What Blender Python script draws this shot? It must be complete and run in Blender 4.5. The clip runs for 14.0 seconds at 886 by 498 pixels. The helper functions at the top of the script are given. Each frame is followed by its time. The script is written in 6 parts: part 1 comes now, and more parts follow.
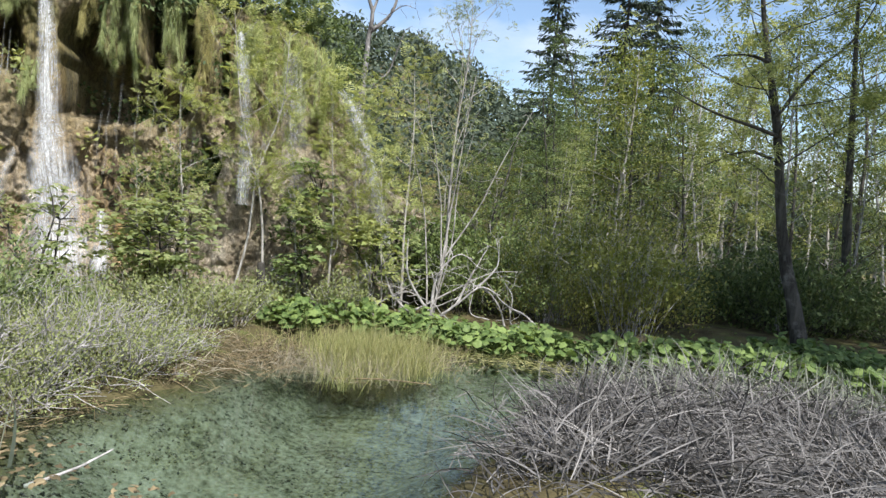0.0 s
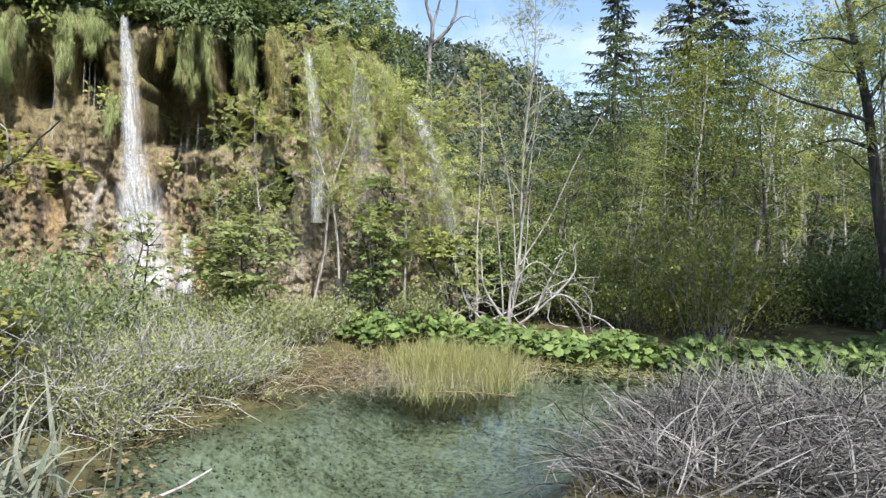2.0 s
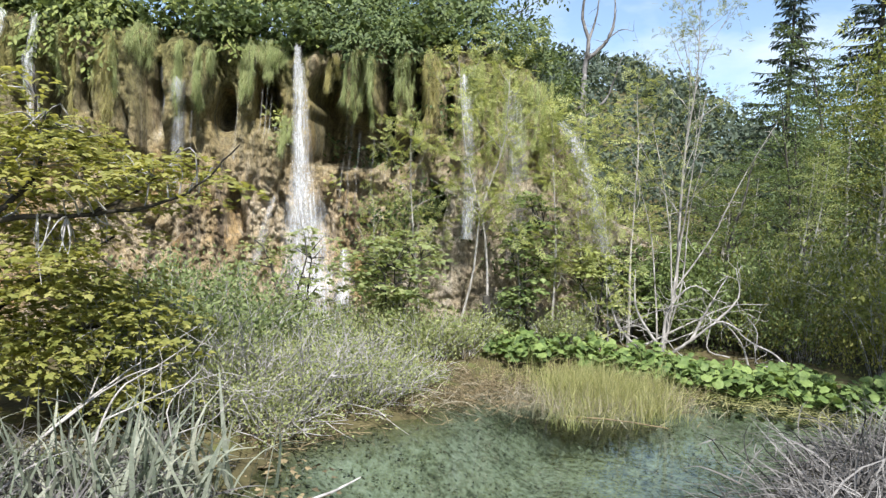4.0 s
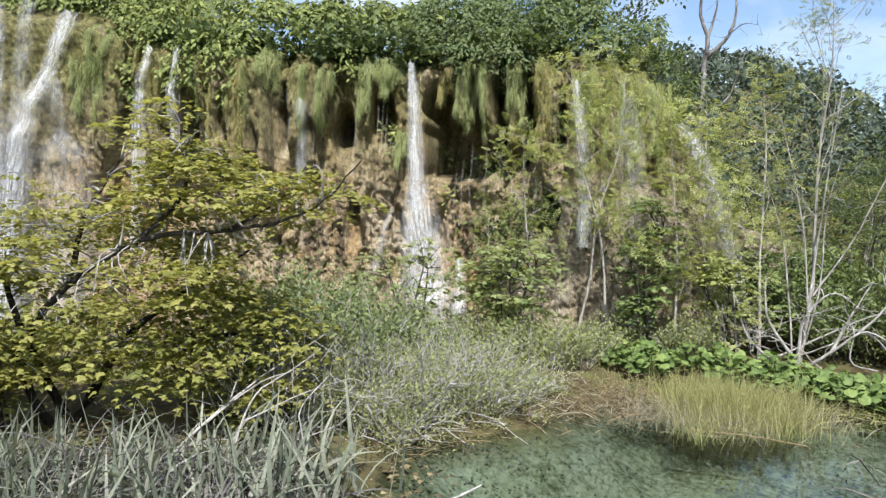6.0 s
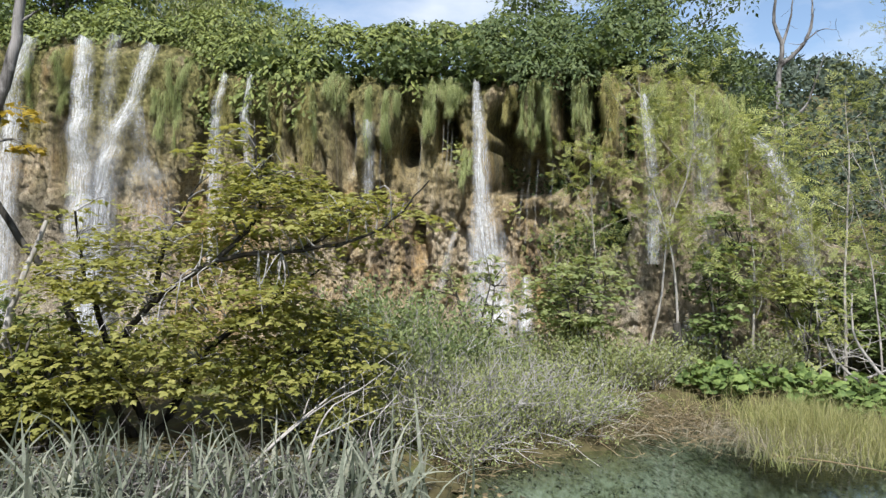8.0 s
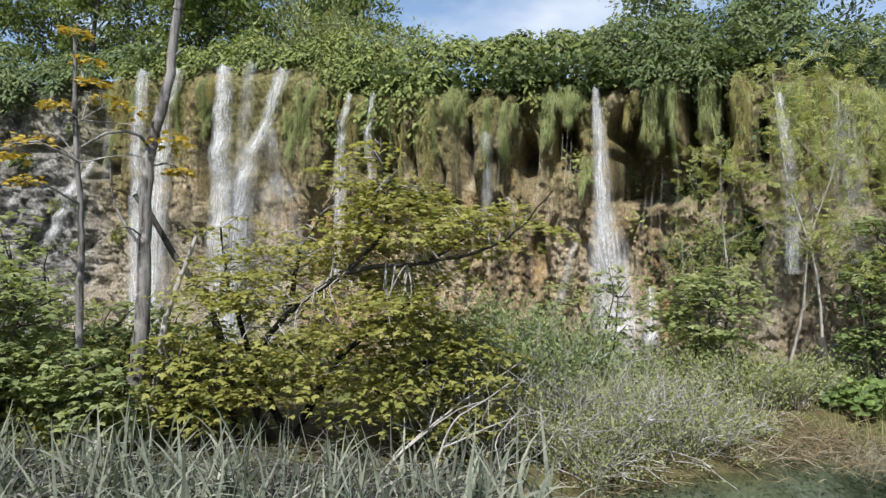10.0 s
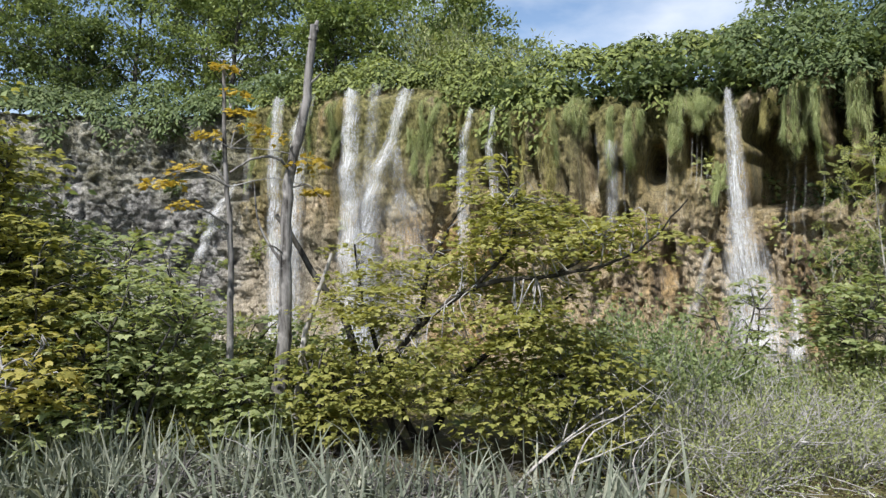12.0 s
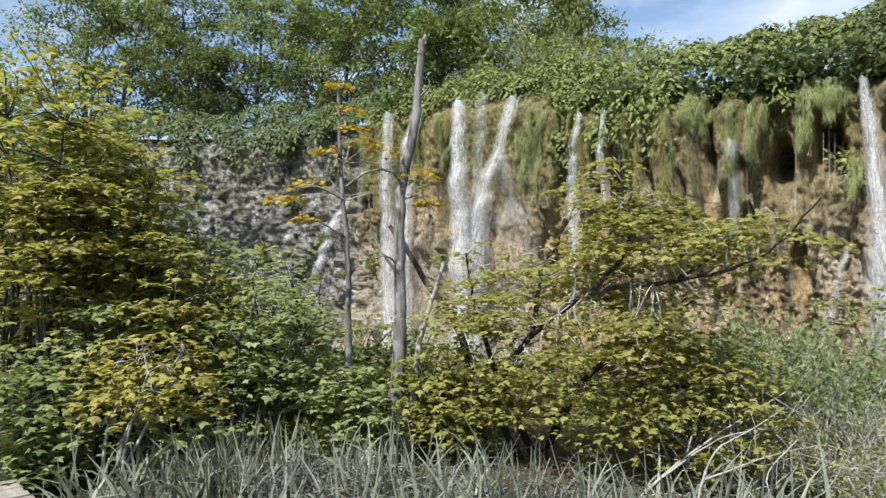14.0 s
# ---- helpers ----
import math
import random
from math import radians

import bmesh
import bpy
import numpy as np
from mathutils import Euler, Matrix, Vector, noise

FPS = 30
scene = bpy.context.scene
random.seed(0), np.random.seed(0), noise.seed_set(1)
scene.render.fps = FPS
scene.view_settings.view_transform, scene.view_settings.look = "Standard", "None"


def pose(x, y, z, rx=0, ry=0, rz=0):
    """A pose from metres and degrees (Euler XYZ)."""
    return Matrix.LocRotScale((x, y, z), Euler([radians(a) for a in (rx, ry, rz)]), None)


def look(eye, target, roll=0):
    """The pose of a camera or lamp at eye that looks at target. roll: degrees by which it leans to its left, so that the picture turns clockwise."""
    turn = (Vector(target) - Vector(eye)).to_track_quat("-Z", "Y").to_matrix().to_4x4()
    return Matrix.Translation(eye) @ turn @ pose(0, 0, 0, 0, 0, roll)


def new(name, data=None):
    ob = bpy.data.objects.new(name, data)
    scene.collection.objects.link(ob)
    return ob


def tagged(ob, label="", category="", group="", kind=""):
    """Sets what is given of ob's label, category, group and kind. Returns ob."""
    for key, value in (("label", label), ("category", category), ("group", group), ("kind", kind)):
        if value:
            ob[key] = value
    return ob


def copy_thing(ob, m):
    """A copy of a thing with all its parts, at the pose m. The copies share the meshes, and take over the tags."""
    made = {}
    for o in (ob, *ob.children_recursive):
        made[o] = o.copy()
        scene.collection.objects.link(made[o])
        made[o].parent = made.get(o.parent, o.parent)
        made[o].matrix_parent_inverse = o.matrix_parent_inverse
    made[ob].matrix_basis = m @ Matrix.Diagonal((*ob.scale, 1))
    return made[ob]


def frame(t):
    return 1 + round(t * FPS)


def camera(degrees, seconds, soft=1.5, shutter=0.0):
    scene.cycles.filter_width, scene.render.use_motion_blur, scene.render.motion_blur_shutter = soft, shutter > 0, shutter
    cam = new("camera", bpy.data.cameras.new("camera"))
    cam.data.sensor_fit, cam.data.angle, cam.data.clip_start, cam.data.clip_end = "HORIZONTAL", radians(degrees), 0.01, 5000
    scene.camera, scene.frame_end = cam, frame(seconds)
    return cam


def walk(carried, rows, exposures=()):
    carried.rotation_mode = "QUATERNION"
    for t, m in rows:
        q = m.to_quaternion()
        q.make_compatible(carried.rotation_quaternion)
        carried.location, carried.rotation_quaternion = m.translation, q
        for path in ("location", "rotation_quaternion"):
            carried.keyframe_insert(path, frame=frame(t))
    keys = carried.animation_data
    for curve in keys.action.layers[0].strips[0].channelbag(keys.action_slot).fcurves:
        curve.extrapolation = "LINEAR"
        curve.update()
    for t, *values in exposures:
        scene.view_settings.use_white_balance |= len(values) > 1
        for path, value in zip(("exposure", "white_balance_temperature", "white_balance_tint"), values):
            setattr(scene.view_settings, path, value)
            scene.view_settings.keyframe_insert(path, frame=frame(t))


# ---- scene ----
cam = camera(66.7, 14.0, 1.4)
PATH = [
    (0, (0.325, -0.21, 2.028), (0.267, 1.785, 1.906), 4.9),
    (0.5, (0.28, -0.214, 2.018), (0.192, 1.78, 1.898), 5.0),
    (1, (0.258, -0.194, 2.035), (0.103, 1.798, 1.935), 4.1),
    (1.5, (0.219, -0.173, 2.022), (0.012, 1.815, 1.943), 2.8),
    (2, (0.188, -0.132, 2.021), (-0.066, 1.849, 1.916), 1.9),
    (2.5, (0.169, -0.106, 2.029), (-0.234, 1.85, 1.92), 2.7),
    (3, (0.201, -0.102, 2.044), (-0.327, 1.824, 1.944), 2.8),
    (5.5, (0.159, -0.149, 2.08), (-0.738, 1.637, 2.017), 2.3),
    (6, (0.165, -0.163, 2.066), (-0.821, 1.576, 2.002), 1.6),
    (6.5, (0.153, -0.163, 2.077), (-0.877, 1.551, 2.036), 1.8),
    (7, (0.164, -0.167, 2.081), (-0.906, 1.523, 2.056), 1.4),
    (9.5, (0.096, -0.215, 2.082), (-1.233, 1.279, 2.072), 0.8),
    (10, (0.105, -0.235, 2.093), (-1.307, 1.182, 2.1), 0.5),
    (10.5, (0.098, -0.262, 2.096), (-1.377, 1.088, 2.102), 0.5),
    (11, (0.089, -0.281, 2.098), (-1.452, 0.992, 2.131), -0.1),
    (11.5, (0.081, -0.291, 2.1), (-1.515, 0.914, 2.132), -0.3),
    (12, (0.071, -0.309, 2.103), (-1.567, 0.837, 2.146), -0.4),
    (12.5, (0.074, -0.317, 2.102), (-1.615, 0.752, 2.16), -0.5),
    (13, (0.082, -0.335, 2.112), (-1.657, 0.652, 2.186), -1.1),
    (13.5, (0.079, -0.331, 2.103), (-1.687, 0.605, 2.172), -1.1),
    (14, (0.062, -0.329, 2.103), (-1.738, 0.538, 2.175), -1.3),
]
walk(cam, [(t, look(eye, target, roll)) for t, eye, target, roll in PATH], [(0, 0.84), (1, 0.89), (2, 1.0), (3, 1.07), (5.5, 0.95), (6.5, 0.86), (7.5, 0.74), (10, 0.60), (11.5, 0.63), (13, 0.73), (14, 0.75)])

# ---- world, sun, exposure ----
SUN_AZ, SUN_EL = 210.0, 53.0
sun_way = Vector((-math.sin(radians(SUN_AZ)) * math.cos(radians(SUN_EL)), math.cos(radians(SUN_AZ)) * math.cos(radians(SUN_EL)), math.sin(radians(SUN_EL))))
world = bpy.data.worlds.new("sky_world")
scene.world = world
world.use_nodes = True
wn, wl = world.node_tree.nodes, world.node_tree.links
sky = wn.new("ShaderNodeTexSky")
sky.sky_type, sky.sun_disc = "NISHITA", False
sky.sun_elevation, sky.sun_rotation = radians(SUN_EL), radians(-SUN_AZ)
sky.air_density, sky.dust_density, sky.ozone_density = 1.0, 1.2, 1.4
back = wn["Background"]
back.inputs["Strength"].default_value = 0.12
coord = wn.new("ShaderNodeTexCoord")
stretch = wn.new("ShaderNodeMapping")
stretch.inputs["Scale"].default_value = (1.6, 1.6, 4.0)
puffs = wn.new("ShaderNodeTexNoise")
puffs.inputs["Scale"].default_value, puffs.inputs["Detail"].default_value, puffs.inputs["Roughness"].default_value = 1.7, 6.0, 0.55
cover = wn.new("ShaderNodeValToRGB")
cover.color_ramp.elements[0].position, cover.color_ramp.elements[1].position = 0.48, 0.78
cloud = wn.new("ShaderNodeMix")
cloud.data_type = "RGBA"
cloud.inputs["B"].default_value = (4.9, 5.3, 6.0, 1)
wl.new(coord.outputs["Generated"], stretch.inputs["Vector"])
wl.new(stretch.outputs["Vector"], puffs.inputs["Vector"])
wl.new(puffs.outputs["Fac"], cover.inputs["Fac"])
wl.new(cover.outputs["Color"], cloud.inputs["Factor"])
wl.new(sky.outputs["Color"], cloud.inputs["A"])
wl.new(cloud.outputs["Result"], back.inputs["Color"])
sun = new("sun", bpy.data.lights.new("sun", "SUN"))
sun.data.energy, sun.data.angle, sun.data.color = 4.8, radians(0.6), (1.0, 0.965, 0.925)
sun.matrix_basis = look(sun_way * 60, (0, 0, 0))

# ---- materials ----


class Nodes:
    """A node material with a few shorthands."""

    def __init__(self, name, rough=0.6, spec=0.4):
        self.mat = bpy.data.materials.new(name)
        self.mat.use_nodes = True
        self.t = self.mat.node_tree
        self.p = self.t.nodes["Principled BSDF"]
        self.out = self.t.nodes["Material Output"]
        self.p.inputs["Roughness"].default_value = rough
        self.p.inputs["Specular IOR Level"].default_value = spec

    def add(self, kind, **values):
        n = self.t.nodes.new(kind)
        for k, v in values.items():
            n.inputs[k.replace("_", " ")].default_value = v
        return n

    def link(self, a, b):
        self.t.links.new(a, b)

    def noise(self, scale, detail=4.0, stretch=None, rough=0.55):
        n = self.add("ShaderNodeTexNoise", Scale=scale, Detail=detail, Roughness=rough)
        c = self.add("ShaderNodeTexCoord")
        if stretch:
            m = self.add("ShaderNodeMapping", Scale=stretch)
            self.link(c.outputs["Object"], m.inputs["Vector"])
            self.link(m.outputs["Vector"], n.inputs["Vector"])
        else:
            self.link(c.outputs["Object"], n.inputs["Vector"])
        return n.outputs["Fac"]

    def ramp(self, fac, stops):
        r = self.add("ShaderNodeValToRGB")
        e = r.color_ramp.elements
        while len(e) < len(stops):
            e.new(0.5)
        for slot, (at, col) in zip(e, stops):
            slot.position, slot.color = at, (*col, 1)
        self.link(fac, r.inputs["Fac"])
        return r.outputs["Color"]

    def mix(self, fac, a, b, blend="MIX"):
        m = self.add("ShaderNodeMix")
        m.data_type, m.blend_type = "RGBA", blend
        for sock, val in (("Factor", fac), ("A", a), ("B", b)):
            if isinstance(val, (int, float)):
                m.inputs[sock].default_value = val
            elif isinstance(val, tuple):
                m.inputs[sock].default_value = (*val, 1)
            else:
                self.link(val, m.inputs[sock])
        return m.outputs["Result"]

    def bump(self, height, strength, distance):
        b = self.add("ShaderNodeBump", Strength=strength, Distance=distance)
        self.link(height, b.inputs["Height"])
        self.link(b.outputs["Normal"], self.p.inputs["Normal"])

    def colour(self, c):
        self.link(c, self.p.inputs["Base Color"])


def leaf_material(name, dark, mid, light, through_share=0.35, rough=0.5, single=False):
    """Leaves: each its own tint, a fine mottle, and light shining through."""
    m = Nodes(name, rough + 0.1, 0.28)
    if mid[1] > mid[0] * 1.04:
        dark, mid, light = [(r * 1.045, g, b * 1.22) for r, g, b in (dark, mid, light)]
    geo = m.add("ShaderNodeNewGeometry")
    info = m.add("ShaderNodeObjectInfo")
    tint = m.ramp(info.outputs["Random"] if single else geo.outputs["Random Per Island"], [(0.0, dark), (0.5, mid), (1.0, light)])
    patch = m.noise(1.3, 3.0)
    tint = m.mix(m.ramp(patch, [(0.35, (0, 0, 0)), (0.65, (1, 1, 1))]), tint, m.mix(0.45, tint, light))
    fine = m.ramp(m.noise(60, 2.0), [(0.3, (0.78, 0.78, 0.78)), (0.7, (1.1, 1.1, 1.1))])
    tint = m.mix(1.0, tint, fine, "MULTIPLY")
    m.colour(tint)
    glow = m.add("ShaderNodeBsdfTranslucent")
    m.link(m.mix(1.0, tint, (1.2, 1.15, 0.7), "MULTIPLY"), glow.inputs["Color"])
    both = m.add("ShaderNodeMixShader", Fac=through_share)
    m.link(m.p.outputs["BSDF"], both.inputs[1])
    m.link(glow.outputs["BSDF"], both.inputs[2])
    m.link(both.outputs["Shader"], m.out.inputs["Surface"])
    return m.mat


def bark_material(name, dark, pale, lichen=0.5):
    m = Nodes(name, 0.85, 0.2)
    long_grain = m.mix(0.5, m.noise(22, 7.0, (1, 1, 0.12), 0.7), m.noise(4.5, 5.0, (1, 1, 0.45), 0.6))
    col = m.ramp(long_grain, [(0.40, dark), (0.58, pale)])
    spots = m.ramp(m.noise(7, 5.0), [(0.62 - 0.2 * lichen, (0, 0, 0)), (0.75, (1, 1, 1))])
    col = m.mix(spots, col, tuple(min(1.0, c * 1.35 + 0.05) for c in pale))
    m.colour(col)
    m.bump(long_grain, 0.7, 0.02)
    return m.mat


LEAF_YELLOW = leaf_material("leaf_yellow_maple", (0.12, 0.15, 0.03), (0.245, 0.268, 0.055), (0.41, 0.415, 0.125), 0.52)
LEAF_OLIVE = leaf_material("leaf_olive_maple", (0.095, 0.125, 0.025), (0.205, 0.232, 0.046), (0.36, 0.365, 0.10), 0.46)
LEAF_MAPLE = leaf_material("leaf_maple", (0.12, 0.175, 0.055), (0.22, 0.285, 0.095), (0.36, 0.41, 0.165), 0.5)
LEAF_ORANGE = leaf_material("leaf_orange", (0.24, 0.19, 0.03), (0.38, 0.28, 0.04), (0.50, 0.37, 0.07), 0.4)
LEAF_WILLOW = leaf_material("leaf_willow", (0.13, 0.18, 0.06), (0.23, 0.285, 0.095), (0.35, 0.39, 0.15), 0.38)
LEAF_GREENWILLOW = leaf_material("leaf_green_willow", (0.075, 0.12, 0.036), (0.145, 0.205, 0.068), (0.26, 0.32, 0.115), 0.35)
LEAF_ASH = leaf_material("leaf_ash", (0.17, 0.23, 0.06), (0.30, 0.365, 0.10), (0.45, 0.49, 0.18), 0.44)
LEAF_WOOD = leaf_material("leaf_forest", (0.05, 0.078, 0.016), (0.135, 0.17, 0.034), (0.28, 0.31, 0.075), 0.42)
LEAF_CREST = leaf_material("leaf_cliff_trees", (0.05, 0.09, 0.025), (0.125, 0.185, 0.05), (0.26, 0.335, 0.11), 0.38)
LEAF_AMBER = leaf_material("leaf_amber_maple", (0.15, 0.165, 0.035), (0.28, 0.27, 0.06), (0.44, 0.38, 0.12), 0.45)
LEAF_DEEP = leaf_material("leaf_deep_green", (0.03, 0.055, 0.018), (0.07, 0.115, 0.035), (0.17, 0.225, 0.075), 0.36)
# extra blue in these greens stands in for haze over the far hill
LEAF_FAR = leaf_material("leaf_far_wood", (0.03, 0.052, 0.034), (0.055, 0.082, 0.048), (0.095, 0.125, 0.066), 0.2)
LEAF_BUTTERBUR = leaf_material("leaf_butterbur", (0.045, 0.085, 0.02), (0.11, 0.18, 0.04), (0.26, 0.35, 0.10), 0.3, 0.42)
LEAF_BANK = leaf_material("leaf_bank_butterbur", (0.04, 0.08, 0.02), (0.09, 0.155, 0.036), (0.22, 0.31, 0.08), 0.3, 0.5, True)
LEAF_FRINGE = leaf_material("leaf_lip_plants", (0.026, 0.045, 0.010), (0.09, 0.13, 0.028), (0.24, 0.29, 0.07), 0.28, 0.5)
LEAF_CONIFER = leaf_material("needles", (0.02, 0.04, 0.025), (0.035, 0.06, 0.035), (0.06, 0.09, 0.045), 0.12)
MOSS = leaf_material("hanging_moss", (0.14, 0.20, 0.06), (0.29, 0.36, 0.125), (0.48, 0.54, 0.24), 0.45, 0.8)
MOSS_YELLOW = leaf_material("yellow_moss", (0.12, 0.165, 0.04), (0.25, 0.30, 0.08), (0.42, 0.47, 0.17), 0.34, 0.8)
MOSS_OLIVE = leaf_material("olive_moss", (0.16, 0.15, 0.055), (0.31, 0.285, 0.11), (0.47, 0.43, 0.20), 0.35, 0.85)
SEDGE = leaf_material("sedge_blades", (0.13, 0.165, 0.04), (0.275, 0.305, 0.085), (0.45, 0.44, 0.20), 0.35, 0.6)
REED = leaf_material("cattail_blades", (0.08, 0.112, 0.066), (0.165, 0.20, 0.125), (0.32, 0.345, 0.225), 0.25, 0.5)
DEAD_REED = leaf_material("dead_reed", (0.016, 0.015, 0.014), (0.05, 0.047, 0.045), (0.26, 0.25, 0.24), 0.05, 0.65)
LITTER = leaf_material("brown_litter", (0.05, 0.04, 0.022), (0.13, 0.10, 0.055), (0.30, 0.24, 0.14), 0.1, 0.7)
POOL_WEED = leaf_material("pool_weed", (0.03, 0.037, 0.02), (0.06, 0.07, 0.04), (0.12, 0.13, 0.085), 0.1, 0.8)
STRAW = leaf_material("dry_straw", (0.13, 0.115, 0.08), (0.26, 0.235, 0.17), (0.44, 0.40, 0.31), 0.2, 0.7)
BARK_GREY = bark_material("bark_grey", (0.12, 0.115, 0.11), (0.34, 0.335, 0.33), 0.6)
BARK_SNAG = bark_material("bark_snag", (0.022, 0.02, 0.018), (0.23, 0.222, 0.215), 0.25)
BARK_PALE = bark_material("bark_pale", (0.17, 0.16, 0.14), (0.42, 0.40, 0.37), 0.4)
BARK_DARK = bark_material("bark_dark", (0.025, 0.023, 0.02), (0.085, 0.08, 0.07), 0.3)
BARK_MAPLE = bark_material("bark_maple", (0.010, 0.009, 0.007), (0.045, 0.040, 0.033), 0.1)
BARK_SILVER = bark_material("dead_wood", (0.15, 0.142, 0.132), (0.36, 0.345, 0.325), 0.3)

TWIG = bark_material("grey_twigs", (0.17, 0.16, 0.155), (0.40, 0.385, 0.375), 0.3)


def rock_material():
    """Travertine: ochre and tan, dark wet streaks, moss on what faces up and near the lip; pale grey further along."""
    m = Nodes("travertine", 0.8, 0.35)
    blotch = m.noise(1.5, 8.0, (1, 1, 0.55), 0.68)
    col = m.ramp(blotch, [(0.30, (0.10, 0.074, 0.045)), (0.41, (0.30, 0.23, 0.135)), (0.52, (0.47, 0.38, 0.235)), (0.66, (0.62, 0.55, 0.44))])
    orange = m.ramp(m.noise(0.55, 4.0), [(0.50, (0, 0, 0)), (0.62, (1, 1, 1))])
    col = m.mix(orange, col, m.mix(0.55, col, (0.50, 0.31, 0.11)))
    calcite = m.ramp(m.noise(4.4, 6.0, (1, 1, 0.06), 0.7), [(0.50, (0, 0, 0)), (0.63, (0.75, 0.75, 0.75))])
    col = m.mix(calcite, col, (0.52, 0.46, 0.36))
    streak = m.ramp(m.noise(3.6, 7.0, (1, 1, 0.07), 0.7), [(0.51, (0, 0, 0)), (0.63, (0.9, 0.9, 0.9))])
    col = m.mix(streak, col, (0.10, 0.08, 0.06))
    cells = m.add("ShaderNodeTexVoronoi", Scale=4.2)
    cells.feature = "DISTANCE_TO_EDGE"
    spread = m.add("ShaderNodeTexCoord")
    warp = m.add("ShaderNodeMapping", Scale=(1, 1, 0.75))
    m.link(m.mix(0.12, spread.outputs["Object"], m.noise(6, 4.0)), warp.inputs["Vector"])
    m.link(warp.outputs["Vector"], cells.inputs["Vector"])
    crack = m.ramp(cells.outputs["Distance"], [(0.0, (0.45, 0.42, 0.38)), (0.10, (1, 1, 1))])
    col = m.mix(0.45, col, crack, "MULTIPLY")
    where = m.add("ShaderNodeTexCoord")
    xyz = m.add("ShaderNodeSeparateXYZ")
    m.link(where.outputs["Object"], xyz.inputs["Vector"])
    # pale grey rock where the cliff turns
    far = m.add("ShaderNodeMapRange", From_Min=-18.2, From_Max=-19.6)
    m.link(xyz.outputs["X"], far.inputs["Value"])
    grey = m.ramp(m.noise(2.4, 9.0, None, 0.7), [(0.39, (0.07, 0.07, 0.068)), (0.48, (0.20, 0.20, 0.196)), (0.57, (0.38, 0.38, 0.372)), (0.67, (0.60, 0.60, 0.59))])
    # pale calcite flow under the main falls and at the cliff's low end
    side_a = m.add("ShaderNodeMapRange", From_Min=-12.6, From_Max=-13.4)
    m.link(xyz.outputs["X"], side_a.inputs["Value"])
    side_b = m.add("ShaderNodeMapRange", From_Min=3.6, From_Max=2.6)
    m.link(xyz.outputs["Z"], side_b.inputs["Value"])
    flow = m.ramp(m.noise(2.2, 7.0, (1, 1, 0.12), 0.6), [(0.35, (0.27, 0.235, 0.175)), (0.55, (0.42, 0.375, 0.295)), (0.7, (0.52, 0.48, 0.41))])
    side_c = m.add("ShaderNodeMapRange", From_Min=-5.6, From_Max=-4.6, To_Max=0.75)
    m.link(xyz.outputs["X"], side_c.inputs["Value"])
    ends = m.mix(1.0, side_a.outputs["Result"], side_c.outputs["Result"], "ADD")
    col = m.mix(m.mix(1.0, ends, side_b.outputs["Result"], "MULTIPLY"), col, flow)
    # moss
    high = m.add("ShaderNodeMapRange", From_Min=2.4, From_Max=4.8)
    m.link(xyz.outputs["Z"], high.inputs["Value"])
    patch = m.ramp(m.noise(1.15, 6.0, (1, 1, 0.45), 0.6), [(0.34, (0, 0, 0)), (0.47, (1, 1, 1))])
    moss = m.mix(1.0, patch, high.outputs["Result"], "MULTIPLY")
    green = m.ramp(m.noise(9, 4.0), [(0.3, (0.07, 0.068, 0.025)), (0.50, (0.18, 0.175, 0.062)), (0.70, (0.33, 0.30, 0.135))])
    col = m.mix(moss, col, green)
    col = m.mix(far.outputs["Result"], col, m.mix(m.ramp(moss, [(0.5, (0, 0, 0)), (1.0, (0.35, 0.35, 0.35))]), grey, green))
    grain = m.ramp(m.noise(17, 10.0, (1, 1, 0.7), 0.82), [(0.37, (0.42, 0.39, 0.35)), (0.47, (1.0, 0.98, 0.95)), (0.60, (1.55, 1.53, 1.48))])
    m.colour(m.mix(1.0, col, grain, "MULTIPLY"))
    m.bump(m.noise(8, 9.0, (1, 1, 0.6), 0.78), 1.0, 0.22)
    wet = m.add("ShaderNodeMapRange", From_Min=0.0, From_Max=1.0, To_Min=0.85, To_Max=0.38)
    m.link(streak, wet.inputs["Value"])
    m.link(wet.outputs["Result"], m.p.inputs["Roughness"])
    return m.mat


def ground_material():
    m = Nodes("earth_and_marl", 0.9, 0.2)
    where = m.add("ShaderNodeTexCoord")
    xyz = m.add("ShaderNodeSeparateXYZ")
    m.link(where.outputs["Object"], xyz.inputs["Vector"])
    soil = m.ramp(m.noise(2.2, 6.0), [(0.3, (0.05, 0.04, 0.022)), (0.5, (0.10, 0.085, 0.04)), (0.68, (0.10, 0.13, 0.035))])
    weed = m.mix(0.78, m.noise(1.6, 4.0), m.noise(13, 10.0, None, 0.85))
    marl = m.ramp(weed, [(0.42, (0.03, 0.034, 0.022)), (0.47, (0.085, 0.093, 0.064)), (0.53, (0.135, 0.148, 0.112)), (0.62, (0.20, 0.215, 0.175))])
    depth = m.add("ShaderNodeMapRange", From_Min=-0.02, From_Max=-0.22)
    m.link(xyz.outputs["Z"], depth.inputs["Value"])
    shore = m.ramp(m.noise(5, 5.0), [(0.35, (0.03, 0.027, 0.012)), (0.6, (0.085, 0.075, 0.035))])
    rim = m.add("ShaderNodeMapRange", From_Min=0.10, From_Max=0.02)
    m.link(xyz.outputs["Z"], rim.inputs["Value"])
    col = m.mix(rim.outputs["Result"], soil, shore)
    col = m.mix(depth.outputs["Result"], col, marl)
    m.colour(col)
    m.bump(m.noise(12, 6.0), 0.6, 0.05)
    return m.mat


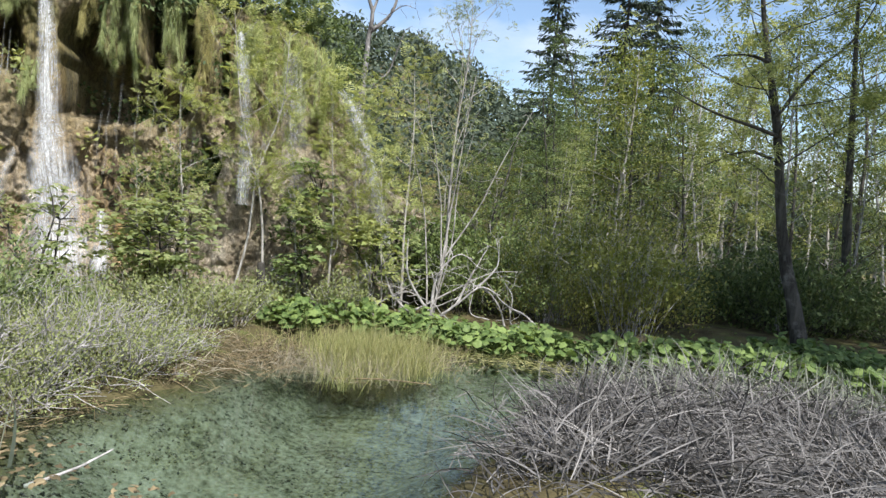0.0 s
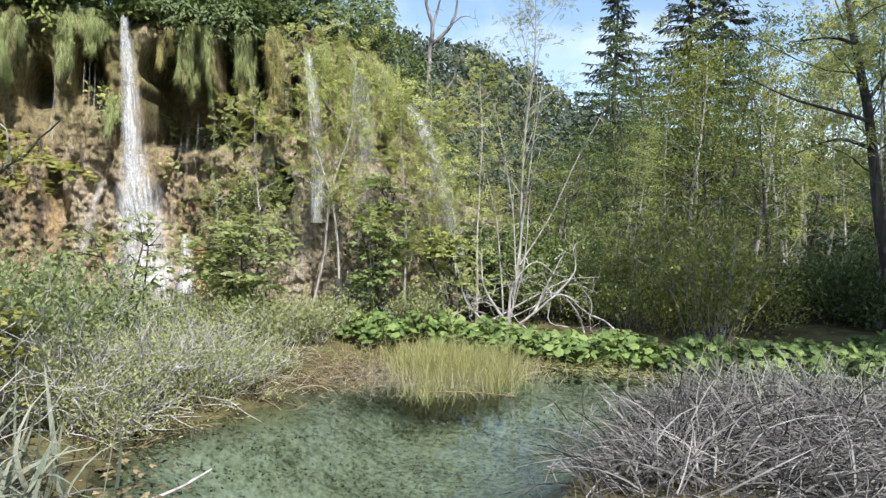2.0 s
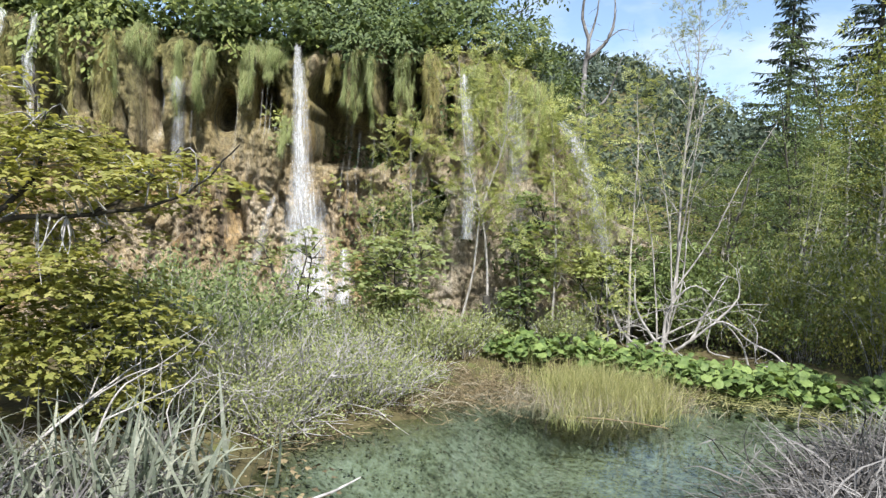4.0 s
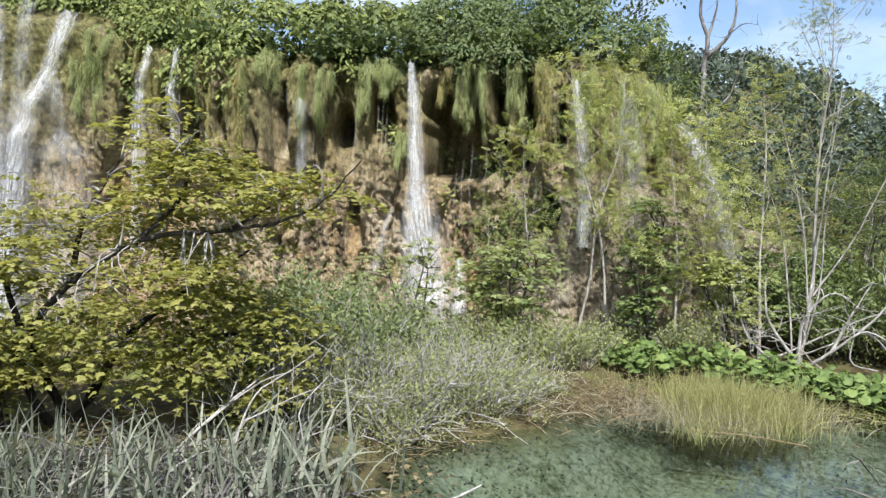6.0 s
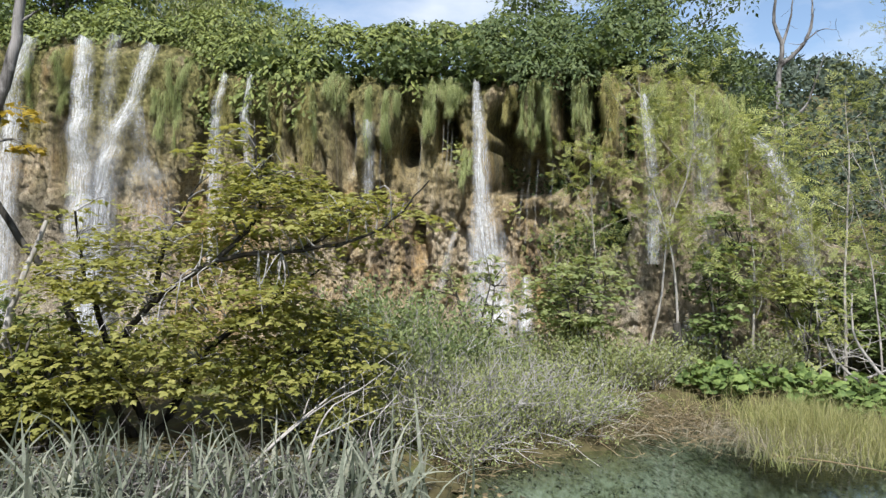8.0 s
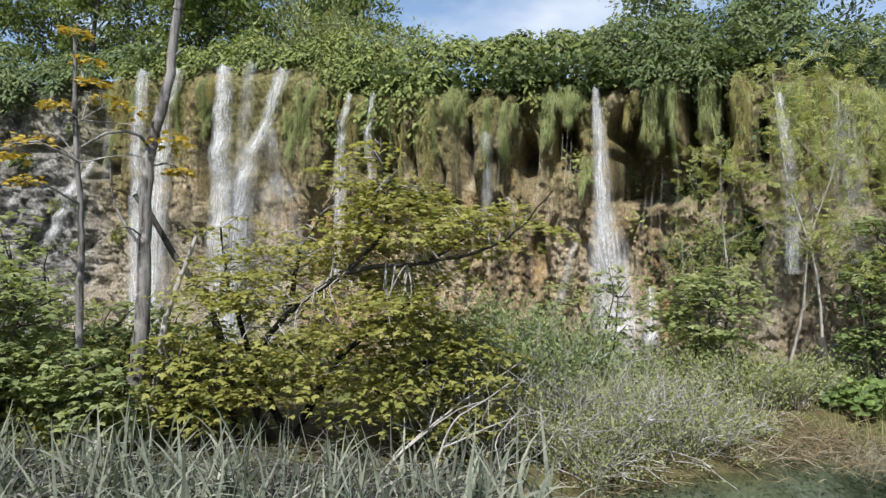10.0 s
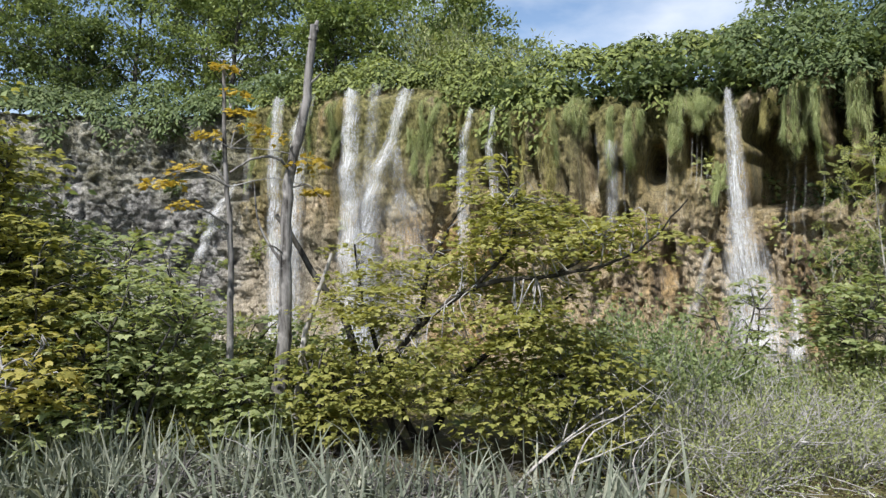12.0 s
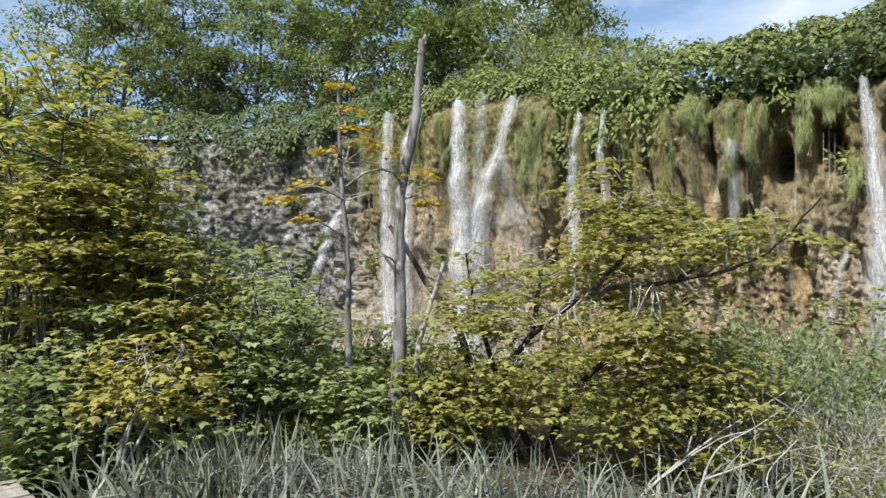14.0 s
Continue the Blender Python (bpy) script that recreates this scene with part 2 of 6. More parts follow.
def pool_material():
    """Clear water: a mirror by Fresnel over a greenish clear body."""
    m = Nodes("pool_water")
    clear = m.add("ShaderNodeBsdfTransparent")
    clear.inputs["Color"].default_value = (0.83, 0.92, 0.88, 1)
    shine = m.add("ShaderNodeBsdfGlossy", Roughness=0.015)
    rim = m.add("ShaderNodeFresnel", IOR=1.33)
    waves = m.add("ShaderNodeBump", Strength=0.045, Distance=0.02)
    m.link(m.noise(5.5, 3.0, (1.0, 1.7, 1.0)), waves.inputs["Height"])
    m.link(waves.outputs["Normal"], shine.inputs["Normal"])
    m.link(waves.outputs["Normal"], rim.inputs["Normal"])
    both = m.add("ShaderNodeMixShader")
    m.link(rim.outputs["Fac"], both.inputs[0])
    m.link(clear.outputs["BSDF"], both.inputs[1])
    m.link(shine.outputs["BSDF"], both.inputs[2])
    m.link(both.outputs["Shader"], m.out.inputs["Surface"])
    return m.mat


def falls_material(name, share):
    """White broken water, lit from both sides: streaks that run down the fall, thinning out to its ragged edges."""
    m = Nodes(name, 0.5, 0.3)
    white = (0.86, 0.88, 0.90, 1)
    m.p.inputs["Base Color"].default_value = white
    glow = m.add("ShaderNodeBsdfTranslucent")
    glow.inputs["Color"].default_value = white
    body = m.add("ShaderNodeMixShader", Fac=0.45)
    m.link(m.p.outputs["BSDF"], body.inputs[1])
    m.link(glow.outputs["BSDF"], body.inputs[2])
    clear = m.add("ShaderNodeBsdfTransparent")

    def named(word):
        n = m.add("ShaderNodeAttribute")
        n.attribute_name = word
        return n.outputs["Fac"]

    def grain(scale, across, down, lo, hi, floor=0.0):
        flow = m.add("ShaderNodeCombineXYZ")
        m.link(named("span"), flow.inputs["X"])
        m.link(named("fall"), flow.inputs["Y"])
        m.link(named("layer"), flow.inputs["Z"])
        size = m.add("ShaderNodeMapping", Scale=(across, down, 1.0))
        m.link(flow.outputs["Vector"], size.inputs["Vector"])
        n = m.add("ShaderNodeTexNoise", Scale=scale, Detail=4.0, Roughness=0.65)
        m.link(size.outputs["Vector"], n.inputs["Vector"])
        return m.ramp(n.outputs["Fac"], [(lo, (floor,) * 3), (hi, (1, 1, 1))])

    streaks = grain(1.0, 36.0, 1.3, 0.40, 0.60, 0.12)
    clots = grain(1.0, 10.0, 4.5, 0.36, 0.58, 0.25)
    specks = grain(1.0, 55.0, 20.0, 0.38, 0.58, 0.25)
    rim = m.add("ShaderNodeMath")
    rim.operation = "ABSOLUTE"
    m.link(named("across"), rim.inputs[0])
    edge = m.ramp(rim.outputs["Value"], [(0.08, (1, 1, 1)), (0.55, (0.6, 0.6, 0.6)), (1.0, (0, 0, 0))])
    a = m.mix(1.0, m.mix(1.0, streaks, clots, "MULTIPLY"), m.mix(1.0, specks, edge, "MULTIPLY"), "MULTIPLY")
    a = m.mix(1.0, a, (share,) * 3, "MULTIPLY")
    both = m.add("ShaderNodeMixShader")
    m.link(a, both.inputs[0])
    m.link(clear.outputs["BSDF"], both.inputs[1])
    m.link(body.outputs["Shader"], both.inputs[2])
    m.link(both.outputs["Shader"], m.out.inputs["Surface"])
    return m.mat


ROCK, GROUND, POOL = rock_material(), ground_material(), pool_material()
FALL_DENSE, FALL_THIN = falls_material("falling_water", 1.0), falls_material("thin_falling_water", 0.42)


def plank_material():
    m = Nodes("weathered_planks", 0.85, 0.2)
    grain = m.noise(10, 6.0, (0.15, 1.5, 1))
    rnd = m.add("ShaderNodeObjectInfo")
    col = m.ramp(grain, [(0.3, (0.12, 0.11, 0.095)), (0.7, (0.30, 0.28, 0.25))])
    tone = m.ramp(rnd.outputs["Random"], [(0, (0.8, 0.8, 0.8)), (1, (1.15, 1.13, 1.1))])
    m.colour(m.mix(1.0, col, tone, "MULTIPLY"))
    m.bump(grain, 0.5, 0.01)
    return m.mat


PLANK = plank_material()

# ---- mesh tools ----


def vec(*a):
    return np.array(a, float)


def unit(a):
    a = np.asarray(a, float)
    return a / np.maximum(np.linalg.norm(a, axis=-1, keepdims=True), 1e-9)


LATTICE = np.random.RandomState(7).rand(64, 64, 64)


def vnoise(p):
    """Smooth value noise, 0 to 1, at points p (N, 3)."""
    p = np.asarray(p, float)
    i = np.floor(p).astype(int)
    f = p - i
    f = f * f * (3 - 2 * f)
    total = np.zeros(len(p))
    for dx in (0, 1):
        for dy in (0, 1):
            for dz in (0, 1):
                w = (f[:, 0] if dx else 1 - f[:, 0]) * (f[:, 1] if dy else 1 - f[:, 1]) * (f[:, 2] if dz else 1 - f[:, 2])
                total += w * LATTICE[(i[:, 0] + dx) % 64, (i[:, 1] + dy) % 64, (i[:, 2] + dz) % 64]
    return total


def fbm(p, octaves=4, gain=0.5):
    p = np.asarray(p, float)
    total, amp, norm = np.zeros(len(p)), 1.0, 0.0
    for k in range(octaves):
        total += amp * vnoise(p * 2.03 ** k + 11.3 * k)
        norm += amp
        amp *= gain
    return total / norm


class Soup:
    """Gathers faces and makes one mesh of them."""

    def __init__(self):
        self.v, self.f, self.n, self.marks = [], [], 0, {}

    def put(self, verts, faces):
        self.v.append(np.asarray(verts, float).reshape(-1, 3))
        self.f.append(np.asarray(faces, int) + self.n)
        self.n += len(self.v[-1])

    def mesh(self, name, mat, smooth=True):
        me = bpy.data.meshes.new(name)
        if self.n:
            v = np.concatenate(self.v)
            counts = np.concatenate([np.full(len(f), f.shape[1]) for f in self.f])
            loops = np.concatenate([f.ravel() for f in self.f])
            me.vertices.add(len(v))
            me.vertices.foreach_set("co", v.astype(np.float32).ravel())
            me.loops.add(len(loops))
            me.loops.foreach_set("vertex_index", loops.astype(np.int32))
            me.polygons.add(len(counts))
            starts = np.concatenate([[0], np.cumsum(counts)[:-1]])
            me.polygons.foreach_set("loop_start", starts.astype(np.int32))
            me.polygons.foreach_set("use_smooth", np.full(len(counts), smooth))
            me.update(calc_edges=True)
            for word, values in self.marks.items():
                me.attributes.new(word, "FLOAT", "POINT").data.foreach_set("value", np.concatenate(values).astype(np.float32))
        me.materials.append(mat)
        return me


def part(name, soup, mat, parent, label="", smooth=True, kind=""):
    ob = new(name, soup.mesh(name, mat, smooth))
    ob.parent = parent
    return tagged(ob, label=label, kind=kind)


def thing(name, at, label, category, group="", kind=""):
    ob = new(name)
    ob.empty_display_size = 0.1
    ob.matrix_basis = pose(*at)
    return tagged(ob, label, category, group, kind)


def tube(soup, pts, radii, sides=6):
    pts, radii = np.asarray(pts, float), np.asarray(radii, float)
    d = unit(np.gradient(pts, axis=0))
    ref = np.where(np.abs(d[:, 2:3]) > 0.9, vec(1, 0, 0), vec(0, 0, 1))
    a = unit(np.cross(d, ref))
    b = np.cross(d, a)
    ang = np.arange(sides) * 2 * math.pi / sides
    ring = pts[:, None] + radii[:, None, None] * (np.cos(ang)[None, :, None] * a[:, None] + np.sin(ang)[None, :, None] * b[:, None])
    n = len(pts)
    i, j = np.meshgrid(np.arange(n - 1), np.arange(sides), indexing="ij")
    k = (j + 1) % sides
    quads = np.stack([i * sides + j, i * sides + k, (i + 1) * sides + k, (i + 1) * sides + j], -1).reshape(-1, 4)
    soup.put(ring, quads)
    soup.put(ring[-1], [list(range(sides))])


def smooth_path(pts, n):
    """n points along a soft curve through pts."""
    pts = np.asarray(pts, float)
    s = np.concatenate([[0], np.cumsum(np.linalg.norm(np.diff(pts, axis=0), axis=1))])
    q = np.concatenate([[2 * pts[0] - pts[1]], pts, [2 * pts[-1] - pts[-2]]])
    out = []
    for t in np.linspace(0, s[-1], n):
        i = min(np.searchsorted(s, t, side="right") - 1, len(pts) - 2)
        f = (t - s[i]) / max(s[i + 1] - s[i], 1e-9)
        a, b, c, d = q[i], q[i + 1], q[i + 2], q[i + 3]
        out.append(0.5 * (2 * b + (c - a) * f + (2 * a - 5 * b + 4 * c - d) * f * f + (3 * b - a - 3 * c + d) * f ** 3))
    return np.array(out)


# leaf shapes, 1 long along y, face up along z
DIAMOND = (vec([0, 0, 0], [0.27, 0.45, 0.05], [0, 1, -0.1], [-0.27, 0.45, 0.05]), [[0, 1, 2], [0, 2, 3]])
OVAL = (vec([0, 0, 0], [0.26, 0.38, 0.05], [0, 0.45, -0.03], [-0.26, 0.38, 0.05], [0, 1, -0.12]), [[0, 1, 2], [0, 2, 3], [2, 1, 4], [3, 2, 4]])
NARROW = (vec([0, 0, 0], [0.13, 0.45, 0.03], [0, 1, -0.1], [-0.13, 0.45, 0.03]), [[0, 1, 2], [0, 2, 3]])


def palmate():
    rim = [(0, 0.0), (0.40, 0.10), (0.62, 0.40), (0.27, 0.52), (0, 1.05)]
    pts = [(0, 0.38, 0.05)] + [(x, y, -0.16 * (x * x * 2 + (y - 0.4) ** 2)) for x, y in rim] + [(-x, y, -0.16 * (x * x * 2 + (y - 0.4) ** 2)) for x, y in rim[-2:0:-1]]
    n = len(pts) - 1
    return vec(*pts), [[0, 1 + i, 1 + (i + 1) % n] for i in range(n)]


def pinnate():
    pts, faces = [], []
    for y in (0.28, 0.48, 0.68, 0.86):
        for sx in (1, -1):
            k = len(pts)
            pts += [(0, y, 0), (sx * 0.20, y + 0.02, 0.02), (sx * 0.36, y + 0.14, -0.05), (sx * 0.17, y + 0.11, 0.02)]
            faces += [[k, k + 1, k + 2, k + 3] if sx > 0 else [k, k + 3, k + 2, k + 1]]
    k = len(pts)
    pts += [(0, 0.9, 0), (0.08, 1.05, 0.02), (0, 1.25, -0.05), (-0.08, 1.05, 0.02), (-0.008, 0, 0), (0.008, 0, 0), (0.005, 0.95, 0), (-0.005, 0.95, 0)]
    faces += [[k, k + 1, k + 2, k + 3], [k + 4, k + 5, k + 6, k + 7]]
    return vec(*pts), faces



PALM, PINN = palmate(), pinnate()


def leaves(soup, shape, pos, axis, normal, size):
    """One leaf of that shape at each pos, pointing along axis, facing normal."""
    tv, tf = shape
    pos, y = np.asarray(pos, float), unit(axis)
    z = unit(np.asarray(normal, float) - (np.asarray(normal, float) * y).sum(1, keepdims=True) * y)
    x = np.cross(y, z)
    size = np.asarray(size, float)[:, None, None]
    v = pos[:, None] + size * (tv[None, :, 0:1] * x[:, None] + tv[None, :, 1:2] * y[:, None] + tv[None, :, 2:3] * z[:, None])
    tf = np.asarray(tf, int)
    faces = (tf[None] + (np.arange(len(pos)) * len(tv))[:, None, None]).reshape(-1, tf.shape[1])
    soup.put(v.reshape(-1, 3), faces)


def blades(soup, rng, pos, way, length, width, bend, segs=4, droop=1.0):
    """Long grass blades: each starts at pos along way and bends over."""
    n = len(pos)
    pos, d = np.asarray(pos, float), unit(way)
    side = unit(np.cross(d, unit(rng.normal(0, 1, (n, 3)))))
    over = unit(np.stack([rng.normal(0, 1, n), rng.normal(0, 1, n), np.zeros(n)], 1))
    rows, p = [], pos.copy()
    step = np.asarray(length)[:, None] / segs
    fold, kink = rng.randint(1, segs + 1, n), rng.uniform(0, 1, n) ** 2 * np.minimum(np.asarray(bend) * 4, 1.6)
    for k in range(segs + 1):
        wk = np.asarray(width)[:, None] * 0.5 * (1 - (k / segs) ** 2.2 * 0.92)
        rows.append(np.stack([p - side * wk, p + side * wk], 1))
        d = unit(d + (over + vec(0, 0, -0.5 * droop)) * (np.asarray(bend) * (0.25 + k / segs) + np.where(fold == k, kink, 0))[:, None])
        p = p + d * step
    v = np.stack(rows, 1).reshape(n, -1, 3)
    q = np.array([[2 * k, 2 * k + 1, 2 * k + 3, 2 * k + 2] for k in range(segs)])
    soup.put(v.reshape(-1, 3), (q[None] + (np.arange(n) * 2 * (segs + 1))[:, None, None]).reshape(-1, 4))


def wander(rng, p, d, length, seg, wig, lift):
    pts, d = [np.asarray(p, float)], unit(np.asarray(d, float))
    for _ in range(seg):
        d = unit(d + rng.normal(0, wig, 3) + vec(0, 0, lift))
        pts.append(pts[-1] + d * length / seg)
    return np.array(pts), d


def up_normals(rng, n, tilt):
    return unit(rng.normal(0, tilt, (n, 3)) + vec(0, 0, 1))


def sprays(rng, wood, leaf, shape, centres, anchors, radius, count, size, flat=0.12, tilt=0.35, twig=0.006):
    """Flat layers of leaves at the centres, each on a twig from the nearest anchor, as maples carry them."""
    centres, anchors = np.asarray(centres, float), np.asarray(anchors, float)
    for c in centres:
        a = anchors[np.argmin(((anchors - c) ** 2).sum(1) + 0.6 * np.maximum(anchors[:, 2] - c[2], 0))]
        mid = (a + c) / 2 + rng.normal(0, 0.06, 3) + vec(0, 0, 0.05)
        tube(wood, smooth_path([a, mid, c], 5), np.linspace(twig * 1.8, twig * 0.6, 5), 4)
        r = radius * rng.uniform(0.7, 1.3)
        n = int(count * rng.uniform(0.7, 1.3))
        ang, dist = rng.uniform(0, 2 * math.pi, n), r * np.sqrt(rng.uniform(0.02, 1, n))
        lean = rng.normal(0, 0.16, 2)
        off = np.stack([np.cos(ang) * dist, np.sin(ang) * dist, rng.normal(0, flat * r, n)], 1)
        off[:, 2] += off[:, 0] * lean[0] + off[:, 1] * lean[1] - 0.25 * dist * dist / max(r, 0.01)
        out = np.stack([np.cos(ang), np.sin(ang), rng.normal(-0.25, 0.25, n)], 1) + rng.normal(0, 0.5, (n, 3)) * vec(1, 1, 0.3)
        leaves(leaf, shape, c + off, out, up_normals(rng, n, tilt), size * rng.uniform(0.6, 1.25, n))


def grown_tree(name, at, rng, height, r0, bark, leaf_mat, shape, leaf_size, label, category="tree", crown_from=0.3, reach=1.4, limbs=14, twigs=6,
               per_twig=10, lean=(0, 0), wig=0.05, tilt=0.6, rise=0.5, droop=0.0, group="", path=None, bare=0.0, spread=0.16, limb_r=0.34, flat=0.6):
    """A tree: tapered trunk, limbs with twigs, and a crown of single leaves along them."""
    top = thing(name, at, label, category, group)
    trunk, wood, crown = Soup(), Soup(), Soup()
    if path is None:
        pts, _ = wander(rng, (0, 0, -0.15), (lean[0], lean[1], 1), height, 10, wig, 0.05)
    else:
        pts = smooth_path(np.asarray(path, float) - vec(*at), 14)
    k = np.linspace(0, 1, len(pts))
    rad = (r0 * (1 - 0.86 * k) + r0 * 0.5 * np.exp(-k * 22)) * rng.uniform(0.93, 1.07, len(k))
    tube(trunk, pts, rad, 8)
    turn = rng.uniform(0, 6.28)
    P, A = [], []
    for i in range(limbs):
        f = crown_from + (1 - crown_from) * (i + rng.uniform(0, 0.9)) / limbs
        base = np.array([np.interp(f, k, pts[:, c]) for c in range(3)])
        turn += 2.4 + rng.normal(0, 0.4)
        g = (f - crown_from) / (1 - crown_from)
        ln = reach * (0.45 + 0.9 * math.sin(math.pi * min(1, 0.25 + 0.75 * g))) * rng.uniform(0.6, 1.15)
        d = vec(math.cos(turn), math.sin(turn), rise * rng.uniform(0.5, 1.5))
        lp, _ = wander(rng, base, d, ln, 6, 0.14, 0.05 - droop)
        rr = max(0.006, r0 * limb_r * (1 - 0.65 * f))
        tube(wood, lp, np.linspace(rr, rr * 0.25, len(lp)), 5)
        if rng.uniform() < bare:
            continue
        for _ in range(twigs):
            h = rng.uniform(0.3, 1.0)
            b = np.array([np.interp(h, np.linspace(0, 1, len(lp)), lp[:, c]) for c in range(3)])
            td = unit(d) * 0.6 + rng.normal(0, 0.6, 3) + vec(0, 0, 0.15 - droop)
            tp, _ = wander(rng, b, td, ln * rng.uniform(0.18, 0.4), 3, 0.2, -droop)
            tube(wood, tp, [rr * 0.3, rr * 0.22, rr * 0.16, rr * 0.08], 3)
            s = rng.uniform(0.15, 1.05, per_twig)
            q = np.stack([np.interp(s, np.linspace(0, 1, 4), tp[:, c]) for c in range(3)], 1) + rng.normal(0, spread, (per_twig, 3)) * vec(1, 1, flat)
            P.append(q)
            A.append(unit(td)[None] + rng.normal(0, 0.7, (per_twig, 3)) + vec(0, 0, -0.15))
    part("trunk", trunk, bark, top)
    part("branchwork", wood, bark, top, kind="stuff")
    if P:
        P, A = np.concatenate(P), np.concatenate(A)
        leaves(crown, shape, P, A, up_normals(rng, len(P), tilt), leaf_size * rng.uniform(0.6, 1.3, len(P)))
        part("crown", crown, leaf_mat, top, kind="stuff")
    return top


def shrub(name, at, rng, radius, height, stems, bark, leaf_mat, shape, leaf_size, per_stem, label, category="shrub", stem_r=0.006, start=0.3, spread=0.06,
          tilt=0.8, squash=(1, 1), lean=(0, 0), group="", wig=0.12):
    """A many-stemmed bush: stems arch out from the base and carry leaves on their outer part."""
    top = thing(name, at, label, category, group)
    wood, crown = Soup(), Soup()
    P, A = [], []
    for _ in range(stems):
        a, q = rng.uniform(0, 2 * math.pi), math.sqrt(rng.uniform(0, 1))
        foot = vec(math.cos(a) * q * radius * 0.55 * squash[0], math.sin(a) * q * radius * 0.55 * squash[1], -0.05)
        out = vec(math.cos(a) * q * squash[0] + lean[0], math.sin(a) * q * squash[1] + lean[1], 0)
        ln = math.hypot(height, radius * q) * rng.uniform(0.55, 1.05)
        d = out * radius * 0.8 + vec(0, 0, height) + rng.normal(0, 0.25, 3) * radius * vec(1, 1, 0)
        sp, _ = wander(rng, foot, d, ln, 6, wig, -0.06 * q)
        tube(wood, sp, np.linspace(stem_r * rng.uniform(0.7, 1.4), stem_r * 0.25, len(sp)), 4)
        for _ in range(2):
            h = rng.uniform(0.35, 0.9)
            b = np.array([np.interp(h, np.linspace(0, 1, len(sp)), sp[:, c]) for c in range(3)])
            tp, _ = wander(rng, b, unit(d) + rng.normal(0, 0.6, 3), ln * 0.3, 3, 0.2, 0)
            tube(wood, tp, np.linspace(stem_r * 0.6, stem_r * 0.15, 4), 3)
            n = per_stem // 3
            s = rng.uniform(0.2, 1.05, n)
            P.append(np.stack([np.interp(s, np.linspace(0, 1, 4), tp[:, c]) for c in range(3)], 1) + rng.normal(0, spread, (n, 3)))
            A.append(unit(d)[None] + rng.normal(0, 0.8, (n, 3)))
        n = per_stem - 2 * (per_stem // 3)
        s = rng.uniform(start, 1.03, n)
        P.append(np.stack([np.interp(s, np.linspace(0, 1, len(sp)), sp[:, c]) for c in range(3)], 1) + rng.normal(0, spread, (n, 3)))
        A.append(unit(d)[None] + rng.normal(0, 0.8, (n, 3)))
    P, A = np.concatenate(P), np.concatenate(A)
    P[:, 2] = np.maximum(P[:, 2], 0.03)
    part("stemwork", wood, bark, top, kind="stuff")
    leaves(crown, shape, P, A, up_normals(rng, len(P), tilt), leaf_size * rng.uniform(0.55, 1.3, len(P)))
    part("foliage", crown, leaf_mat, top, kind="stuff")
    return top


def rng_of(n):
    return np.random.RandomState(n)

# ---- the cliff line ----
CLIFF = vec((-0.2, 15.5, 1.6), (-1.2, 13.2, 2.6), (-2.0, 12.1, 3.9), (-2.6, 11.85, 4.9), (-4, 11.5, 5.15), (-6.7, 10.7, 5.15), (-8.6, 9.6, 5.15), (-10.8, 8.5, 5.3),
            (-12.2, 7.8, 5.85), (-14.2, 7.0, 6.1), (-16, 6.3, 6.25), (-18.5, 5.8, 6.4), (-21, 4.6, 6.6), (-22.5, 2.5, 6.6), (-23.5, 0, 6.6), (-25, -4, 6.6), (-28, -9, 6.6))
ARC = np.concatenate([[0], np.cumsum(np.hypot(*np.diff(CLIFF[:, :2], axis=0).T))])
US = np.linspace(0, ARC[-1], 900)
_raw = np.stack([np.interp(US, ARC, CLIFF[:, c]) for c in range(3)], 1)
_win = np.hanning(41)
_win /= _win.sum()
_pad = np.concatenate([2 * _raw[:1] - _raw[20:0:-1], _raw, 2 * _raw[-1:] - _raw[-2:-22:-1]])
LINE = np.stack([np.convolve(_pad[:, c], _win, "valid") for c in range(3)], 1)
_tan = unit(np.gradient(LINE[:, :2], axis=0))
OUT = np.stack([-_tan[:, 1], _tan[:, 0]], 1)


def on_line(u):
    u = np.asarray(u, float)
    return np.stack([np.interp(u, US, LINE[:, c]) for c in range(3)], -1), np.stack([np.interp(u, US, OUT[:, c]) for c in range(2)], -1)


# hollows in the rock: along the line, low z, high z, half width, depth
HOLLOWS = [(11.18, 3.35, 4.7, 0.12, 1.3), (12.26, 3.7, 4.5, 0.14, 1.1), (10.09, 3.3, 4.45, 0.2, 1.35), (9.36, 3.55, 4.75, 0.24, 1.3), (8.24, 2.65, 5.1, 0.3, 1.5), (7.72, 2.65, 4.1, 0.5, 1.45), (7.55, 3.6, 5.1, 0.12, 1.4),
           (6.72, 2.95, 3.7, 0.27, 1.35), (6.57, 3.4, 5.2, 0.15, 1.4), (7.08, 3.1, 5.1, 0.13, 1.4), (6.19, 1.85, 2.9, 0.2, 1.2), (9.85, 1.45, 2.6, 0.17, 0.6), (6.02, 3.4, 4.6, 0.09, 1.2),
           (14.13, 4.4, 5.2, 0.13, 1.2), (14.2, 3.5, 4.3, 0.16, 0.9), (12.95, 3.2, 4.4, 0.12, 1.0), (13.4, 3.4, 4.3, 0.1, 1.0), (21.2, 3.7, 5.9, 1.0, 1.35), (17.25, 2.9, 5.5, 0.27, 1.1),
           (19.45, 3.0, 5.6, 0.2, 1.1), (24.0, 4.0, 5.4, 0.9, 0.8), (10.75, 2.6, 3.3, 0.2, 0.7), (20.1, 3.4, 5.2, 0.12, 1.0)]

